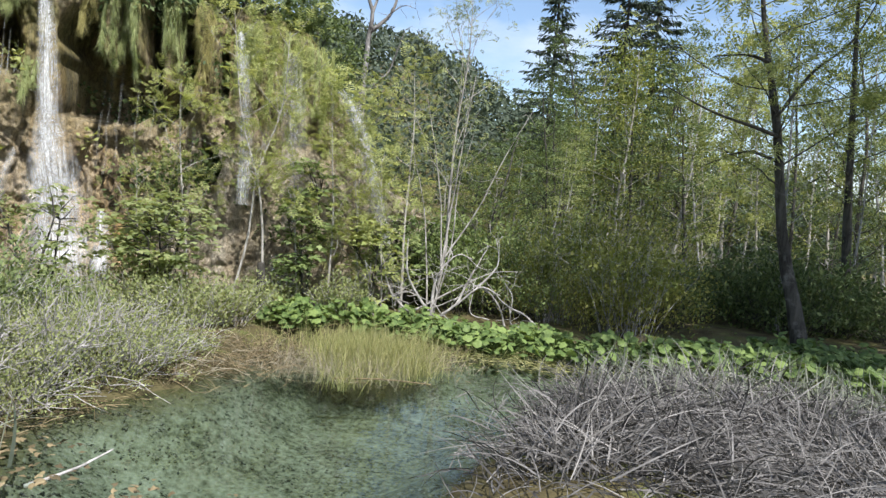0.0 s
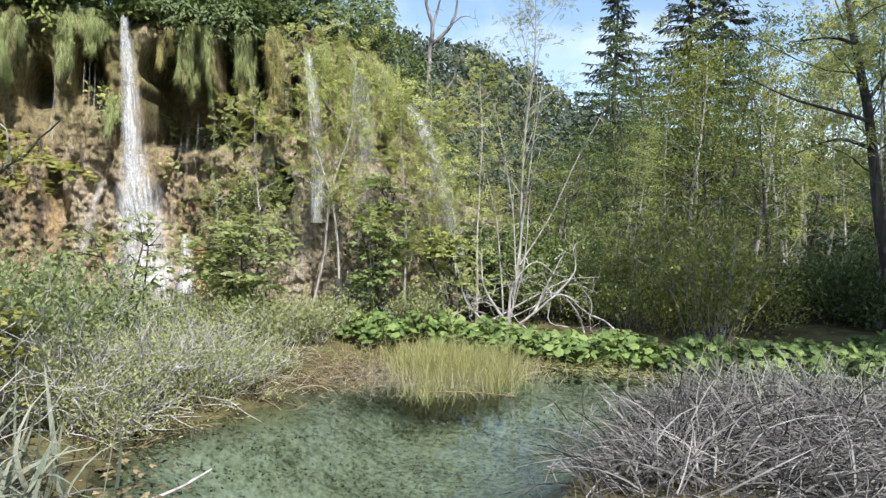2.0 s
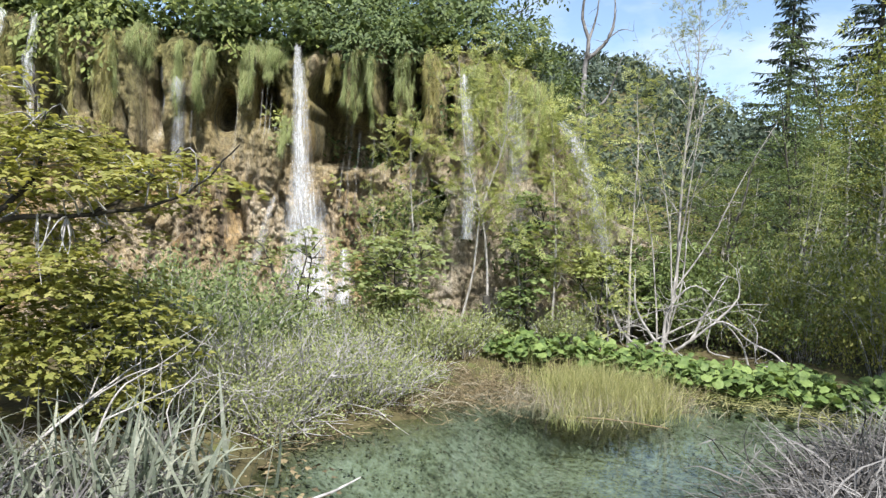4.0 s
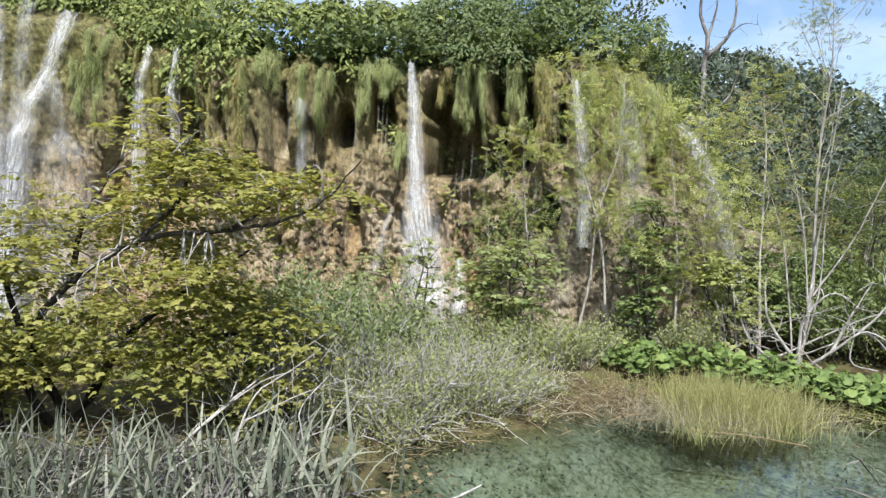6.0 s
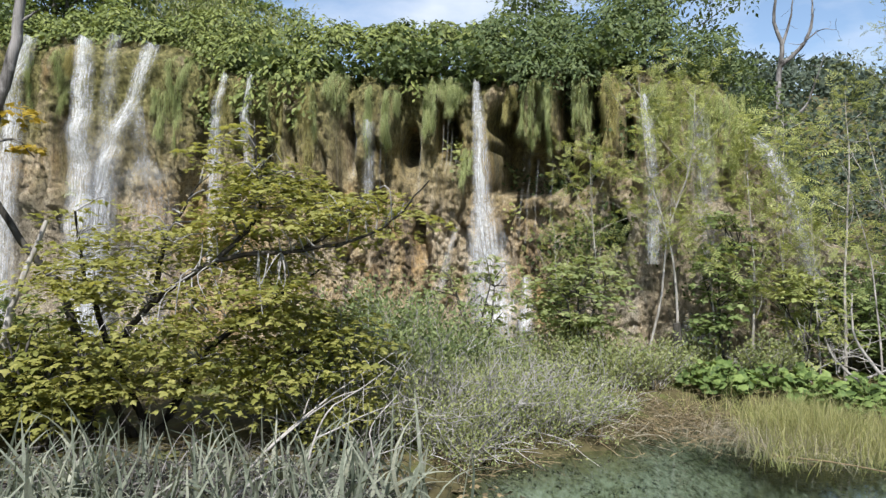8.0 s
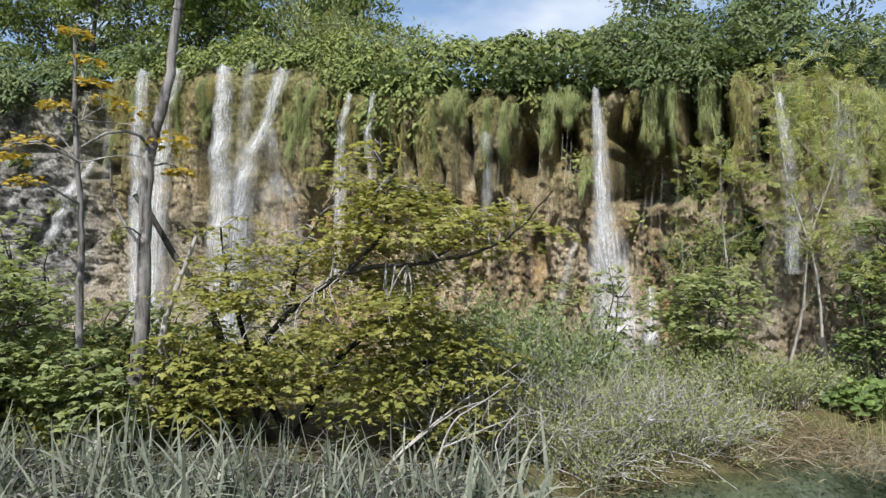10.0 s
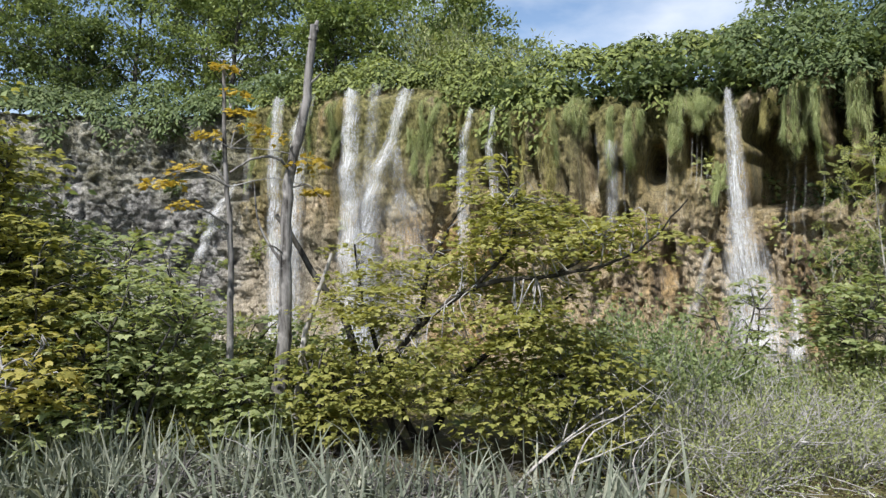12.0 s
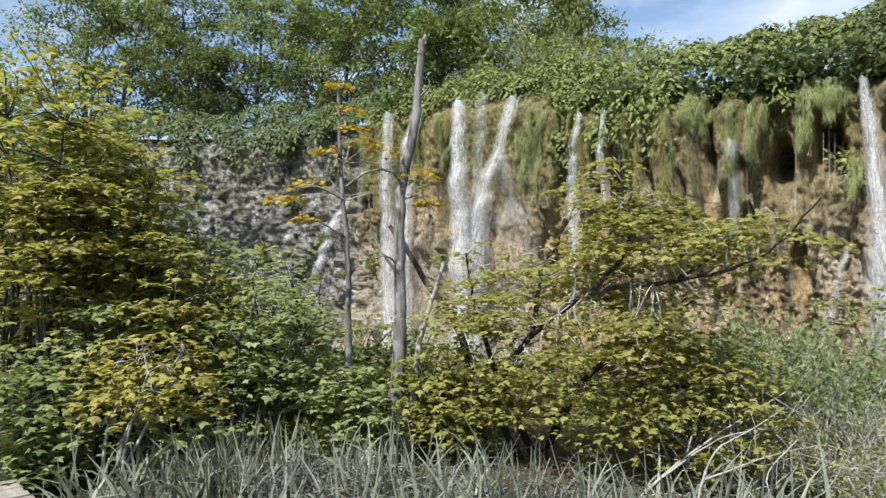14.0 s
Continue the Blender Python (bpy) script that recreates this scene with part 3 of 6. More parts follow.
# travertine drapes that hang down the upper face: along the line, half width, low end, thickness
DRAPES = [(4.25, 0.26, 2.9, 0.4), (4.72, 0.3, 2.8, 0.45), (5.2, 0.3, 2.7, 0.45), (5.68, 0.28, 2.9, 0.45), (6.35, 0.19, 3.0, 0.7), (6.88, 0.22, 3.3, 0.75), (7.34, 0.15, 3.75, 0.7), (7.76, 0.19, 3.75, 0.8),
          (8.2, 0.16, 4.3, 0.55), (8.62, 0.24, 2.6, 0.5), (9.0, 0.14, 4.5, 0.5), (9.35, 0.25, 4.6, 0.6), (9.72, 0.14, 3.8, 0.75), (10.08, 0.2, 4.5, 0.55), (10.46, 0.18, 3.9, 0.7), (10.88, 0.25, 3.2, 0.7),
          (11.5, 0.24, 3.0, 0.75), (11.88, 0.28, 2.4, 0.85), (12.42, 0.22, 3.2, 0.7), (12.75, 0.16, 4.0, 0.55), (13.15, 0.2, 3.2, 0.65), (13.6, 0.25, 2.9, 0.65), (13.98, 0.14, 4.3, 0.5), (14.6, 0.26, 3.0, 0.75),
          (15.1, 0.4, 2.2, 0.7), (15.75, 0.5, 1.8, 0.7), (16.5, 0.5, 1.6, 0.65), (17.0, 0.2, 3.7, 0.7), (17.65, 0.3, 2.6, 0.6), (18.2, 0.36, 2.4, 0.6), (18.85, 0.4, 2.2, 0.65), (19.3, 0.16, 4.0, 0.6), (19.85, 0.26, 3.2, 0.7),
          (20.35, 0.24, 3.4, 0.6)]


def ramp01(v, a, b):
    t = np.clip((v - a) / (b - a), 0, 1)
    return t * t * (3 - 2 * t)


def relief(u, z, top):
    """How far the rock stands out of the cliff line."""
    u, z, top = np.broadcast_arrays(np.asarray(u, float), np.asarray(z, float), np.asarray(top, float))
    shape = u.shape
    u, z, top = u.ravel(), z.ravel(), top.ravel()
    h = np.clip(z / np.maximum(top, 0.5), -0.1, 1.2)
    draped = ramp01(u, 3.6, 4.4) * ramp01(u, 21.2, 20.4)
    d = 0.55 * np.clip((0.26 - h) / 0.30, 0, 1.3) + 0.10 * draped * ramp01(h, 0.50, 0.75) - (1 - draped) * 0.15
    d = d + 0.5 * ramp01(u, 3.4, 4.2) * ramp01(u, 7.0, 6.0) * ramp01(h, 0.66, 0.40)
    d = d - 0.45 * np.clip((h - 0.93) / 0.07, 0, 1) ** 2
    sway = 0.42 * (fbm(np.stack([u * 1.1, z * 0.9, 0 * u + 3.1], 1), 3) - 0.5)
    best = np.zeros_like(u)
    for cu, hw, low, thick in DRAPES:
        near = np.abs(u - cu) < hw + 0.3
        zz = z[near]
        wide = hw * (0.55 + 0.45 * ramp01(zz, low, low + 1.3))
        x = (u[near] - cu + sway[near] + 0.05 * np.sin(zz * 2.3 + cu * 5)) / wide
        bulge = np.sqrt(np.clip(1 - x * x, 0, 1)) * ramp01(zz, low - 0.06, low + 0.30 + 0.2 * math.sin(cu * 7))
        best[near] = np.maximum(best[near], 0.62 * thick * bulge)
    d = d + best
    d = d + 0.40 * (fbm(np.stack([u * 0.85, z * 0.35, 0 * u + 3.1], 1), 3) - 0.5)
    d = d + 0.30 * (fbm(np.stack([u * 2.6, z * 0.7, 0 * u + 9.1], 1), 3) - 0.5)
    d = d + 0.42 * (0.4 + 0.6 * draped) * (fbm(np.stack([u * 7.5, z * 0.9, 0 * u + 4.4], 1), 3, 0.65) - 0.5)
    low_part = ramp01(h, 0.62, 0.42)
    flow = np.maximum(ramp01(u, 14.5, 15.2) * ramp01(u, 20.0, 19.2), 0.8 * ramp01(u, 7.2, 6.4)) * low_part
    rough = (0.75 + 0.35 * low_part + 0.6 * (1 - draped)) * (1 - 0.75 * flow)
    d = d - 0.42 * rough * np.abs(fbm(np.stack([u * 3.4, z * 2.2, 0 * u + 1.7], 1), 4, 0.62) - 0.5)
    d = d + 0.30 * rough * (fbm(np.stack([u * 8, z * 5.0, 0 * u + 5.7], 1), 4, 0.7) - 0.5)
    # tufted moss high up, pitted rock low down
    d = d + (0.05 + 0.04 * low_part) * (fbm(np.stack([u * 19, z * (5 + 9 * low_part), 0 * u + 2.2], 1), 3, 0.7) - 0.5) * 2
    # upright ribs and clefts of broken rock low down
    rib = fbm(np.stack([u * 1.6 + 0.5 * z, z * 0.7, 0 * u + 7.7], 1), 3)
    d = d + 0.34 * low_part * (1 - flow) * (ramp01(rib, 0.42, 0.60) - 0.5) - 0.3 * low_part * (1 - flow) * np.clip(0.05 - np.abs(rib - 0.5), 0, 0.05) / 0.05
    for cu, z0, z1, hw, deep in HOLLOWS:
        wob = 1.1 * hw * (fbm(np.stack([z * 2.4, 0 * z + cu, 0 * z], 1), 2) - 0.5)
        fu = np.clip(1.25 - np.abs(u - cu - wob) / (hw * (0.6 + 0.4 * ramp01(z1 - z, 0, 0.8))), 0, 1)
        fz = ramp01(z - z0 - 3 * wob - 0.5 * (rib - 0.5), -0.25, 0.75) * ramp01(z1 + 0.8 * (rib - 0.5) + 1.5 * wob - z, 0, 0.4)
        sunk = ramp01(fu, 0.0, 0.75) * fz
        d = d * (1 - sunk) - (deep + 0.25 * (d - 0.2)) * sunk
    return d.reshape(shape)


def on_cliff(u, z, proud=0.0):
    p, o = on_line(u)
    d = relief(u, z, p[..., 2]) + proud
    return np.concatenate([p[..., :2] + o * d[..., None], np.asarray(z, float)[..., None] + 0 * p[..., :1]], -1)


def make_cliff():
    us, hs = np.concatenate([np.arange(0.0, 4.0, 0.07), np.arange(4.0, 21.0, 0.026), np.arange(21.0, US[-1], 0.07)]), np.linspace(-0.06, 1.02, 210)
    p, o = on_line(us)
    U, H = np.meshgrid(us, hs, indexing="ij")
    Z = H * p[:, None, 2]
    v = on_cliff(U, Z)
    # turn the rim back over the plateau
    back_row = v[:, -1].copy()
    back_row[:, :2] -= o * 2.4
    back_row[:, 2] -= 0.25
    v = np.concatenate([v, back_row[:, None]], 1)
    n, m = v.shape[:2]
    i, j = np.meshgrid(np.arange(n - 1), np.arange(m - 1), indexing="ij")
    q = np.stack([i * m + j, i * m + j + 1, (i + 1) * m + j + 1, (i + 1) * m + j], -1).reshape(-1, 4)
    s = Soup()
    s.put(v, q)
    ob = new("cliff", s.mesh("cliff", ROCK))
    return tagged(ob, "overhanging ochre travertine cliff with moss and dark wet hollows", "cliff", kind="structure")


# ---- ground, pool ----
SHORE = vec((-3.0, 3.4), (-2.75, 4.2), (-3.0, 4.8), (-3.1, 5.3), (-2.6, 6.0), (-2.3, 6.4), (-2.3, 7.3), (-2.1, 9.1), (-0.5, 9.75), (0.6, 9.7), (1.9, 9.5), (3.0, 9.1),
            (3.2, 8.3), (2.0, 7.6), (1.3, 6.9), (0.9, 5.7), (0.5, 5.0), (0.35, 4.4), (0.4, 3.0), (0.6, 1.5), (-1.0, 0.8), (-2.6, 1.6))


def shore_distance(x, y):
    """Metres from the pool's edge, negative in the pool."""
    p = np.stack([x, y], -1)
    best, inside = np.full(x.shape, 1e9), np.zeros(x.shape, bool)
    for a, b in zip(SHORE, np.roll(SHORE, -1, axis=0)):
        ab = b - a
        t = np.clip(((p - a) @ ab) / (ab @ ab), 0, 1)
        best = np.minimum(best, np.linalg.norm(p - a - t[..., None] * ab, axis=-1))
        cross = (a[1] > y) != (b[1] > y)
        xx = a[0] + (y - a[1]) / (b[1] - a[1] + 1e-12) * ab[0]
        inside ^= cross & (x < xx)
    return np.where(inside, -best, best)


_ext = np.concatenate([LINE[::20], [LINE[-1]]])
_ext = np.concatenate([[[60, 90, 2.0], [20, 50, 1.2], [8, 30, 1.0], [2.5, 20, 1.0]], _ext, [[-45, -40, 7], [-70, -90, 8]]])


def cliff_side(x, y):
    """Metres behind the cliff line (positive on the plateau) and the plateau's height there."""
    p = np.stack([x, y], -1)
    best, side, topz = np.full(x.shape, 1e9), np.zeros(x.shape), np.zeros(x.shape)
    for a, b in zip(_ext[:-1], _ext[1:]):
        ab = b[:2] - a[:2]
        t = np.clip(((p - a[:2]) @ ab) / (ab @ ab), 0, 1)
        rel = p - a[:2] - t[..., None] * ab
        d = np.linalg.norm(rel, axis=-1)
        s = rel[..., 0] * ab[1] - rel[..., 1] * ab[0]
        near = d < best
        best, side, topz = np.where(near, d, best), np.where(near, np.sign(s), side), np.where(near, a[2] + t * (b[2] - a[2]), topz)
    return best * side, topz


def ground_height(x, y):
    x, y = np.asarray(x, float), np.asarray(y, float)
    d = shore_distance(x, y)
    n = fbm(np.stack([x.ravel() * 1.1, y.ravel() * 1.1, 0 * x.ravel()], 1), 3).reshape(x.shape) - 0.5
    h = np.where(d < 0, -np.minimum(0.62 - 0.26 * ramp01(y, 7.4, 8.8), 0.06 + 0.55 * -d), np.minimum(0.16, 0.22 * d)) + 0.12 * n * ramp01(np.abs(d), 0, 1)
    b, topz = cliff_side(x, y)
    # shallow water under the falls
    wet = ramp01(-b, 3.2, 2.2) * ramp01(-x, 4.5, 6.0) * ramp01(-b, -1.0, 0.0)
    h = h * (1 - wet) + wet * -0.12
    r = np.hypot(x, y)
    az = np.degrees(np.arctan2(-x, y))
    hill = (13.5 * ramp01(az, -14, 9) + 4.0) * ramp01(r, 34, 88) * ramp01(az, -60, -20) * ramp01(az, 36, 22)
    up = ramp01(b, 1.5, 2.0)
    h = h * (1 - up) + up * (topz - 0.30 + 0.15 * n + 0.03 * np.minimum(b, 40))
    return h + hill * ramp01(b, -2, 10) + 12 * ramp01(r, 150, 500)


def make_ground():
    def axis(lo, hi, fine):
        core = np.arange(lo, hi, fine)
        grow = np.cumsum(fine * 1.16 ** np.arange(1, 44))
        return np.concatenate([(lo - grow)[::-1], core, hi + grow])
    xs, ys = axis(-13, 10, 0.2), axis(-3, 15, 0.2)
    X, Y = np.meshgrid(xs, ys, indexing="ij")
    Z = ground_height(X, Y)
    n, m = X.shape
    i, j = np.meshgrid(np.arange(n - 1), np.arange(m - 1), indexing="ij")
    q = np.stack([i * m + j, (i + 1) * m + j, (i + 1) * m + j + 1, i * m + j + 1], -1).reshape(-1, 4)
    s = Soup()
    s.put(np.stack([X, Y, Z], -1), q)
    tagged(new("ground", s.mesh("ground", GROUND)), "dark earth bank and pale marl pool bed under clear water", "ground", kind="structure")


def make_water():
    s = Soup()
    s.put([(-24, -4, 0), (12, -4, 0), (12, 16, 0), (-24, 16, 0)], [[0, 1, 2, 3]])
    tagged(new("pool_water", s.mesh("pool_water", POOL)), "still clear greenish pool mirroring trees and sky", "water", kind="structure")


make_cliff()
make_ground()
make_water()


# ---- waterfalls ----
def waterfall(rng, path, widths, label, mat=None, proud=0.14, drops=0):
    """Falling water: path of (along the line, z); strips side by side that follow the rock and break up."""
    path = np.asarray(path, float)
    base = on_cliff(path[:1, 0], path[:1, 1])[0]
    top = thing("waterfall", (base[0], base[1], 0), label, "waterfall", "falls of the cliff")
    k = np.linspace(0, 1, len(path))
    s = Soup()
    segs = 16
    f = np.linspace(0, 1, segs)
    cu, cz, cw = np.interp(f, k, path[:, 0]), np.interp(f, k, path[:, 1]), np.interp(f, k, widths)
    rel = relief(cu, cz, on_line(cu)[0][:, 2])
    rel = np.maximum(rel, rel[2:].max() - 0.22)
    rel[:2] = rel[2]
    long = float(np.hypot(np.diff(cu), np.diff(cz)).sum())
    # sheets of water one before the other, each with its own streaks
    rows, cols, layers = max(10, int(long * 12)), 11, 2 if mat else 3
    if max(widths) < 0.06:
        rows, cols, layers = 8, 3, 2
    g, x = np.meshgrid(np.linspace(0, 1, rows), np.linspace(-1, 1, cols), indexing="ij")
    s.marks = {"across": [], "span": [], "fall": [], "layer": []}
    for k in range(layers):
        w = np.interp(g, f, cw) * 0.62 * (1.0 - 0.14 * k)
        shift = 0.05 * w * np.sin(g * 5 + 2 * k + path[0, 0])
        u, z = np.interp(g, f, cu) + x * w + shift, np.interp(g, f, cz) + 0.03 * np.sin(x * 5 + k) * (1 - g)
        p, o = on_line(u)
        wave = fbm(np.stack([x.ravel() * 2.5, g.ravel() * long * 2.2, np.full(x.size, 3.0 * k + path[0, 0])], 1), 3).reshape(x.shape) - 0.5
        depth = np.interp(g, f, rel) + proud + 0.07 * k + 0.10 * g + 0.10 * np.minimum(w, 0.4) * (1 - x * x) + 0.05 * wave
        v = np.concatenate([p[..., :2] + o * depth[..., None], z[..., None]], -1) - vec(base[0], base[1], 0)
        i, j = np.meshgrid(np.arange(rows - 1), np.arange(cols - 1), indexing="ij")
        s.put(v, np.stack([i * cols + j, i * cols + j + 1, (i + 1) * cols + j + 1, (i + 1) * cols + j], -1).reshape(-1, 4))
        for word, value in (("across", x), ("span", x * w), ("fall", g * long), ("layer", 0 * x + 3.7 * k + 11.0 * path[0, 0])):
            s.marks[word].append(value.ravel())
    part("water", s, mat or FALL_DENSE, top, kind="stuff")
    if drops:
        s = Soup()
        g = rng.uniform(0.05, 1, drops)
        u = np.interp(g, f, cu) + rng.normal(0, 0.26, drops) * np.interp(g, f, cw)
        z = np.interp(g, f, cz) + rng.normal(0, 0.05, drops)
        p, n = on_line(u)
        o = np.interp(g, f, rel) + proud + rng.uniform(-0.05, 0.25, drops)
        c = np.concatenate([p[:, :2] + n * o[:, None], z[:, None]], 1) - vec(base[0], base[1], 0)
        tetra = (vec((0, 0, 0.5), (0.3, 0.1, -0.3), (-0.25, 0.2, -0.3), (0, -0.3, -0.4)), [[0, 1, 2], [0, 2, 3], [0, 3, 1], [1, 3, 2]])
        leaves(s, tetra, c, rng.normal(0, 1, (drops, 3)), rng.normal(0, 1, (drops, 3)), rng.uniform(0.005, 0.018, drops))
        part("spray", s, FALL_SPRAY, top, kind="stuff")
    return top


def spray_material():
    m = Nodes("white_spray", 0.4, 0.5)
    m.p.inputs["Base Color"].default_value = (0.78, 0.8, 0.82, 1)
    return m.mat


FALL_SPRAY = spray_material()
R = rng_of(5)
waterfall(R, [(18.75, 6.12), (18.95, 4.6), (19.05, 2.9), (19.0, 0.1)], [0.28, 0.4, 0.5, 0.6], "narrow white waterfall spilling over the mossy lip", drops=260)
waterfall(R, [(18.0, 6.15), (18.35, 5.0), (18.62, 2.9), (18.7, 0.1)], [0.28, 0.45, 0.6, 0.7], "dense white waterfall arching off the mossy lip", drops=420)
waterfall(R, [(16.5, 6.0), (16.5, 4.5), (16.5, 2.8), (16.5, 0.1)], [0.36, 0.5, 0.7, 0.9], "broad white waterfall dropping straight down", drops=700)
waterfall(R, [(15.75, 6.0), (15.9, 5.0), (16.05, 4.0), (16.1, 2.4), (16.1, 0.1)], [0.34, 0.36, 0.5, 0.8, 0.9], "veil of white water over pale rock", FALL_THIN, drops=300)
waterfall(R, [(15.02, 5.78), (15.25, 5.1), (15.75, 4.0), (16.2, 2.8), (16.3, 0.1)], [0.34, 0.3, 0.4, 0.6, 0.7], "white waterfall sliding aside over a rock shoulder", drops=520)
waterfall(R, [(15.3, 4.6), (15.3, 3.4), (15.25, 2.2), (15.2, 0.1)], [0.7, 1.0, 1.2, 1.3], "thin drifting veil of spray beside the main falls", FALL_THIN, drops=500)
waterfall(R, [(13.55, 5.2), (13.72, 4.4), (13.8, 3.9), (13.8, 1.5)], [0.08, 0.2, 0.24, 0.2], "small fan of white water from a mossy ledge", drops=60)
waterfall(R, [(13.05, 5.2), (13.12, 4.5), (13.1, 3.4)], [0.08, 0.14, 0.14], "thin thread of water from a mossy ledge", drops=30)
waterfall(R, [(20.3, 5.9), (20.35, 4.8), (20.35, 3.4)], [0.1, 0.14, 0.16], "thin white fall on the shaded cliff", FALL_THIN)
waterfall(R, [(20.95, 5.6), (20.95, 4.6)], [0.25, 0.28], "faint veil of water under dark shrubs", FALL_THIN)
waterfall(R, [(21.8, 4.35), (22.3, 3.75), (22.75, 3.05), (23.15, 2.3)], [0.2, 0.28, 0.34, 0.42], "slanting white jet of water leaping off grey rock", proud=0.35, drops=260)
waterfall(R, [(11.1, 4.5), (11.1, 3.3)], [0.05, 0.05], "thin white thread of water before a dark hollow", FALL_THIN)
waterfall(R, [(10.8, 4.3), (10.8, 3.3), (10.85, 2.4)], [0.25, 0.22, 0.2], "sparse water threads over hanging moss", FALL_THIN)
waterfall(R, [(8.76, 5.02), (8.66, 4.2), (8.58, 3.0), (8.54, 2.5), (8.42, 1.8), (8.26, 0.9), (8.15, 0.0)], [0.12, 0.30, 0.38, 0.55, 0.95, 1.05, 1.15], "tall white waterfall widening over rock steps", drops=1100)
waterfall(R, [(7.75, 1.5), (7.7, 0.8), (7.65, 0.0)], [0.15, 0.3, 0.3], "short white cascade at the cliff foot", drops=120)
waterfall(R, [(9.18, 2.4), (9.35, 1.8), (9.5, 1.0)], [0.1, 0.16, 0.2], "slanting thread of water beside the tall fall", FALL_THIN, drops=40)
waterfall(R, [(4.1, 3.9), (3.8, 3.4), (3.45, 2.3), (3.05, 1.2), (2.85, 0.1)], [0.2, 0.25, 0.3, 0.4, 0.5], "sparkling cascade down the cliff's receding end", proud=0.4, drops=2200)
waterfall(R, [(5.72, 4.6), (5.62, 3.8), (5.55, 3.0), (5.5, 1.8)], [0.12, 0.2, 0.22, 0.25], "white water behind young saplings", proud=0.25, drops=260)
waterfall(R, [(4.9, 4.4), (4.82, 3.6), (4.75, 2.6), (4.7, 1.4)], [0.25, 0.4, 0.4, 0.3], "thin water curtain below bright moss", FALL_THIN, drops=60)
waterfall(R, [(4.9, 1.0), (4.75, 0.5), (4.6, 0.0)], [0.3, 0.6, 0.8], "low foaming cascade at the pool's edge", FALL_THIN, drops=300)
for u, z0, z1 in [(7.95, 4.0, 2.2), (7.82, 3.9, 2.1), (7.66, 4.0, 2.4), (7.35, 3.8, 2.2), (9.85, 4.3, 3.0), (6.42, 3.0, 1.4), (9.45, 4.3, 3.5), (9.36, 4.4, 3.4), (9.28, 4.3, 3.5), (9.2, 4.3, 3.6), (17.1, 5.6, 3.6), (20.2, 5.8, 3.8), (7.1, 3.9, 2.8), (10.6, 3.9, 3.0), (5.2, 3.6, 2.4), (12.1, 3.6, 2.8)]:
    waterfall(R, [(u, z0), (u + 0.02, z1)], [0.012, 0.02], "single thin thread of falling water", FALL_THIN, proud=0.2)


# ---- moss curtains on the cliff ----
def moss_beard(rng, u, half, top_z, low, count, label, mat, lift=0.05):
    """Fine strands of moss that hang down a drape and run out in a ragged tip."""
    c = on_cliff(np.array([u]), np.array([top_z - 0.3]))[0]
    top = thing("hanging_moss", (c[0], c[1], 0), label, "moss", "moss beards")
    s = Soup()
    count = int(count * 2.6)
    k = max(3, int(half / 0.035))
    lock, end = rng.uniform(-1, 1, k), rng.uniform(0.5, 1.08, k)
    end *= 1 - 0.45 * np.abs(lock) ** 1.5
    i = rng.randint(0, k, count)
    f = rng.uniform(0, 1, count) ** 0.85 * end[i]
    uu = u + half * (lock[i] * (1 - 0.45 * f) + rng.normal(0, 0.13, count))
    z = top_z + (low - top_z) * f
    p, n = on_line(uu)
    rock = relief(uu, z, p[:, 2])
    keep = np.interp(z, [low - 0.3, low, top_z], [0.28, 0.28, -0.1])
    out = np.maximum(rock, keep) + lift + rng.uniform(-0.05, 0.07, count) + 0.10 * (vnoise(np.stack([uu * 9, z * 4, 0 * z], 1)) - 0.5)
    pos = np.concatenate([p[:, :2] + n * out[:, None], z[:, None]], 1) - vec(c[0], c[1], 0)
    way = np.concatenate([n * 0.22, np.full((count, 1), -1.0)], 1) + rng.normal(0, 0.24, (count, 3))
    blades(s, rng, pos, way, rng.uniform(0.05, 0.24, count), rng.uniform(0.003, 0.009, count), rng.uniform(0.0, 0.08, count), 1)
    part("moss_mat", s, mat, top, kind="stuff")


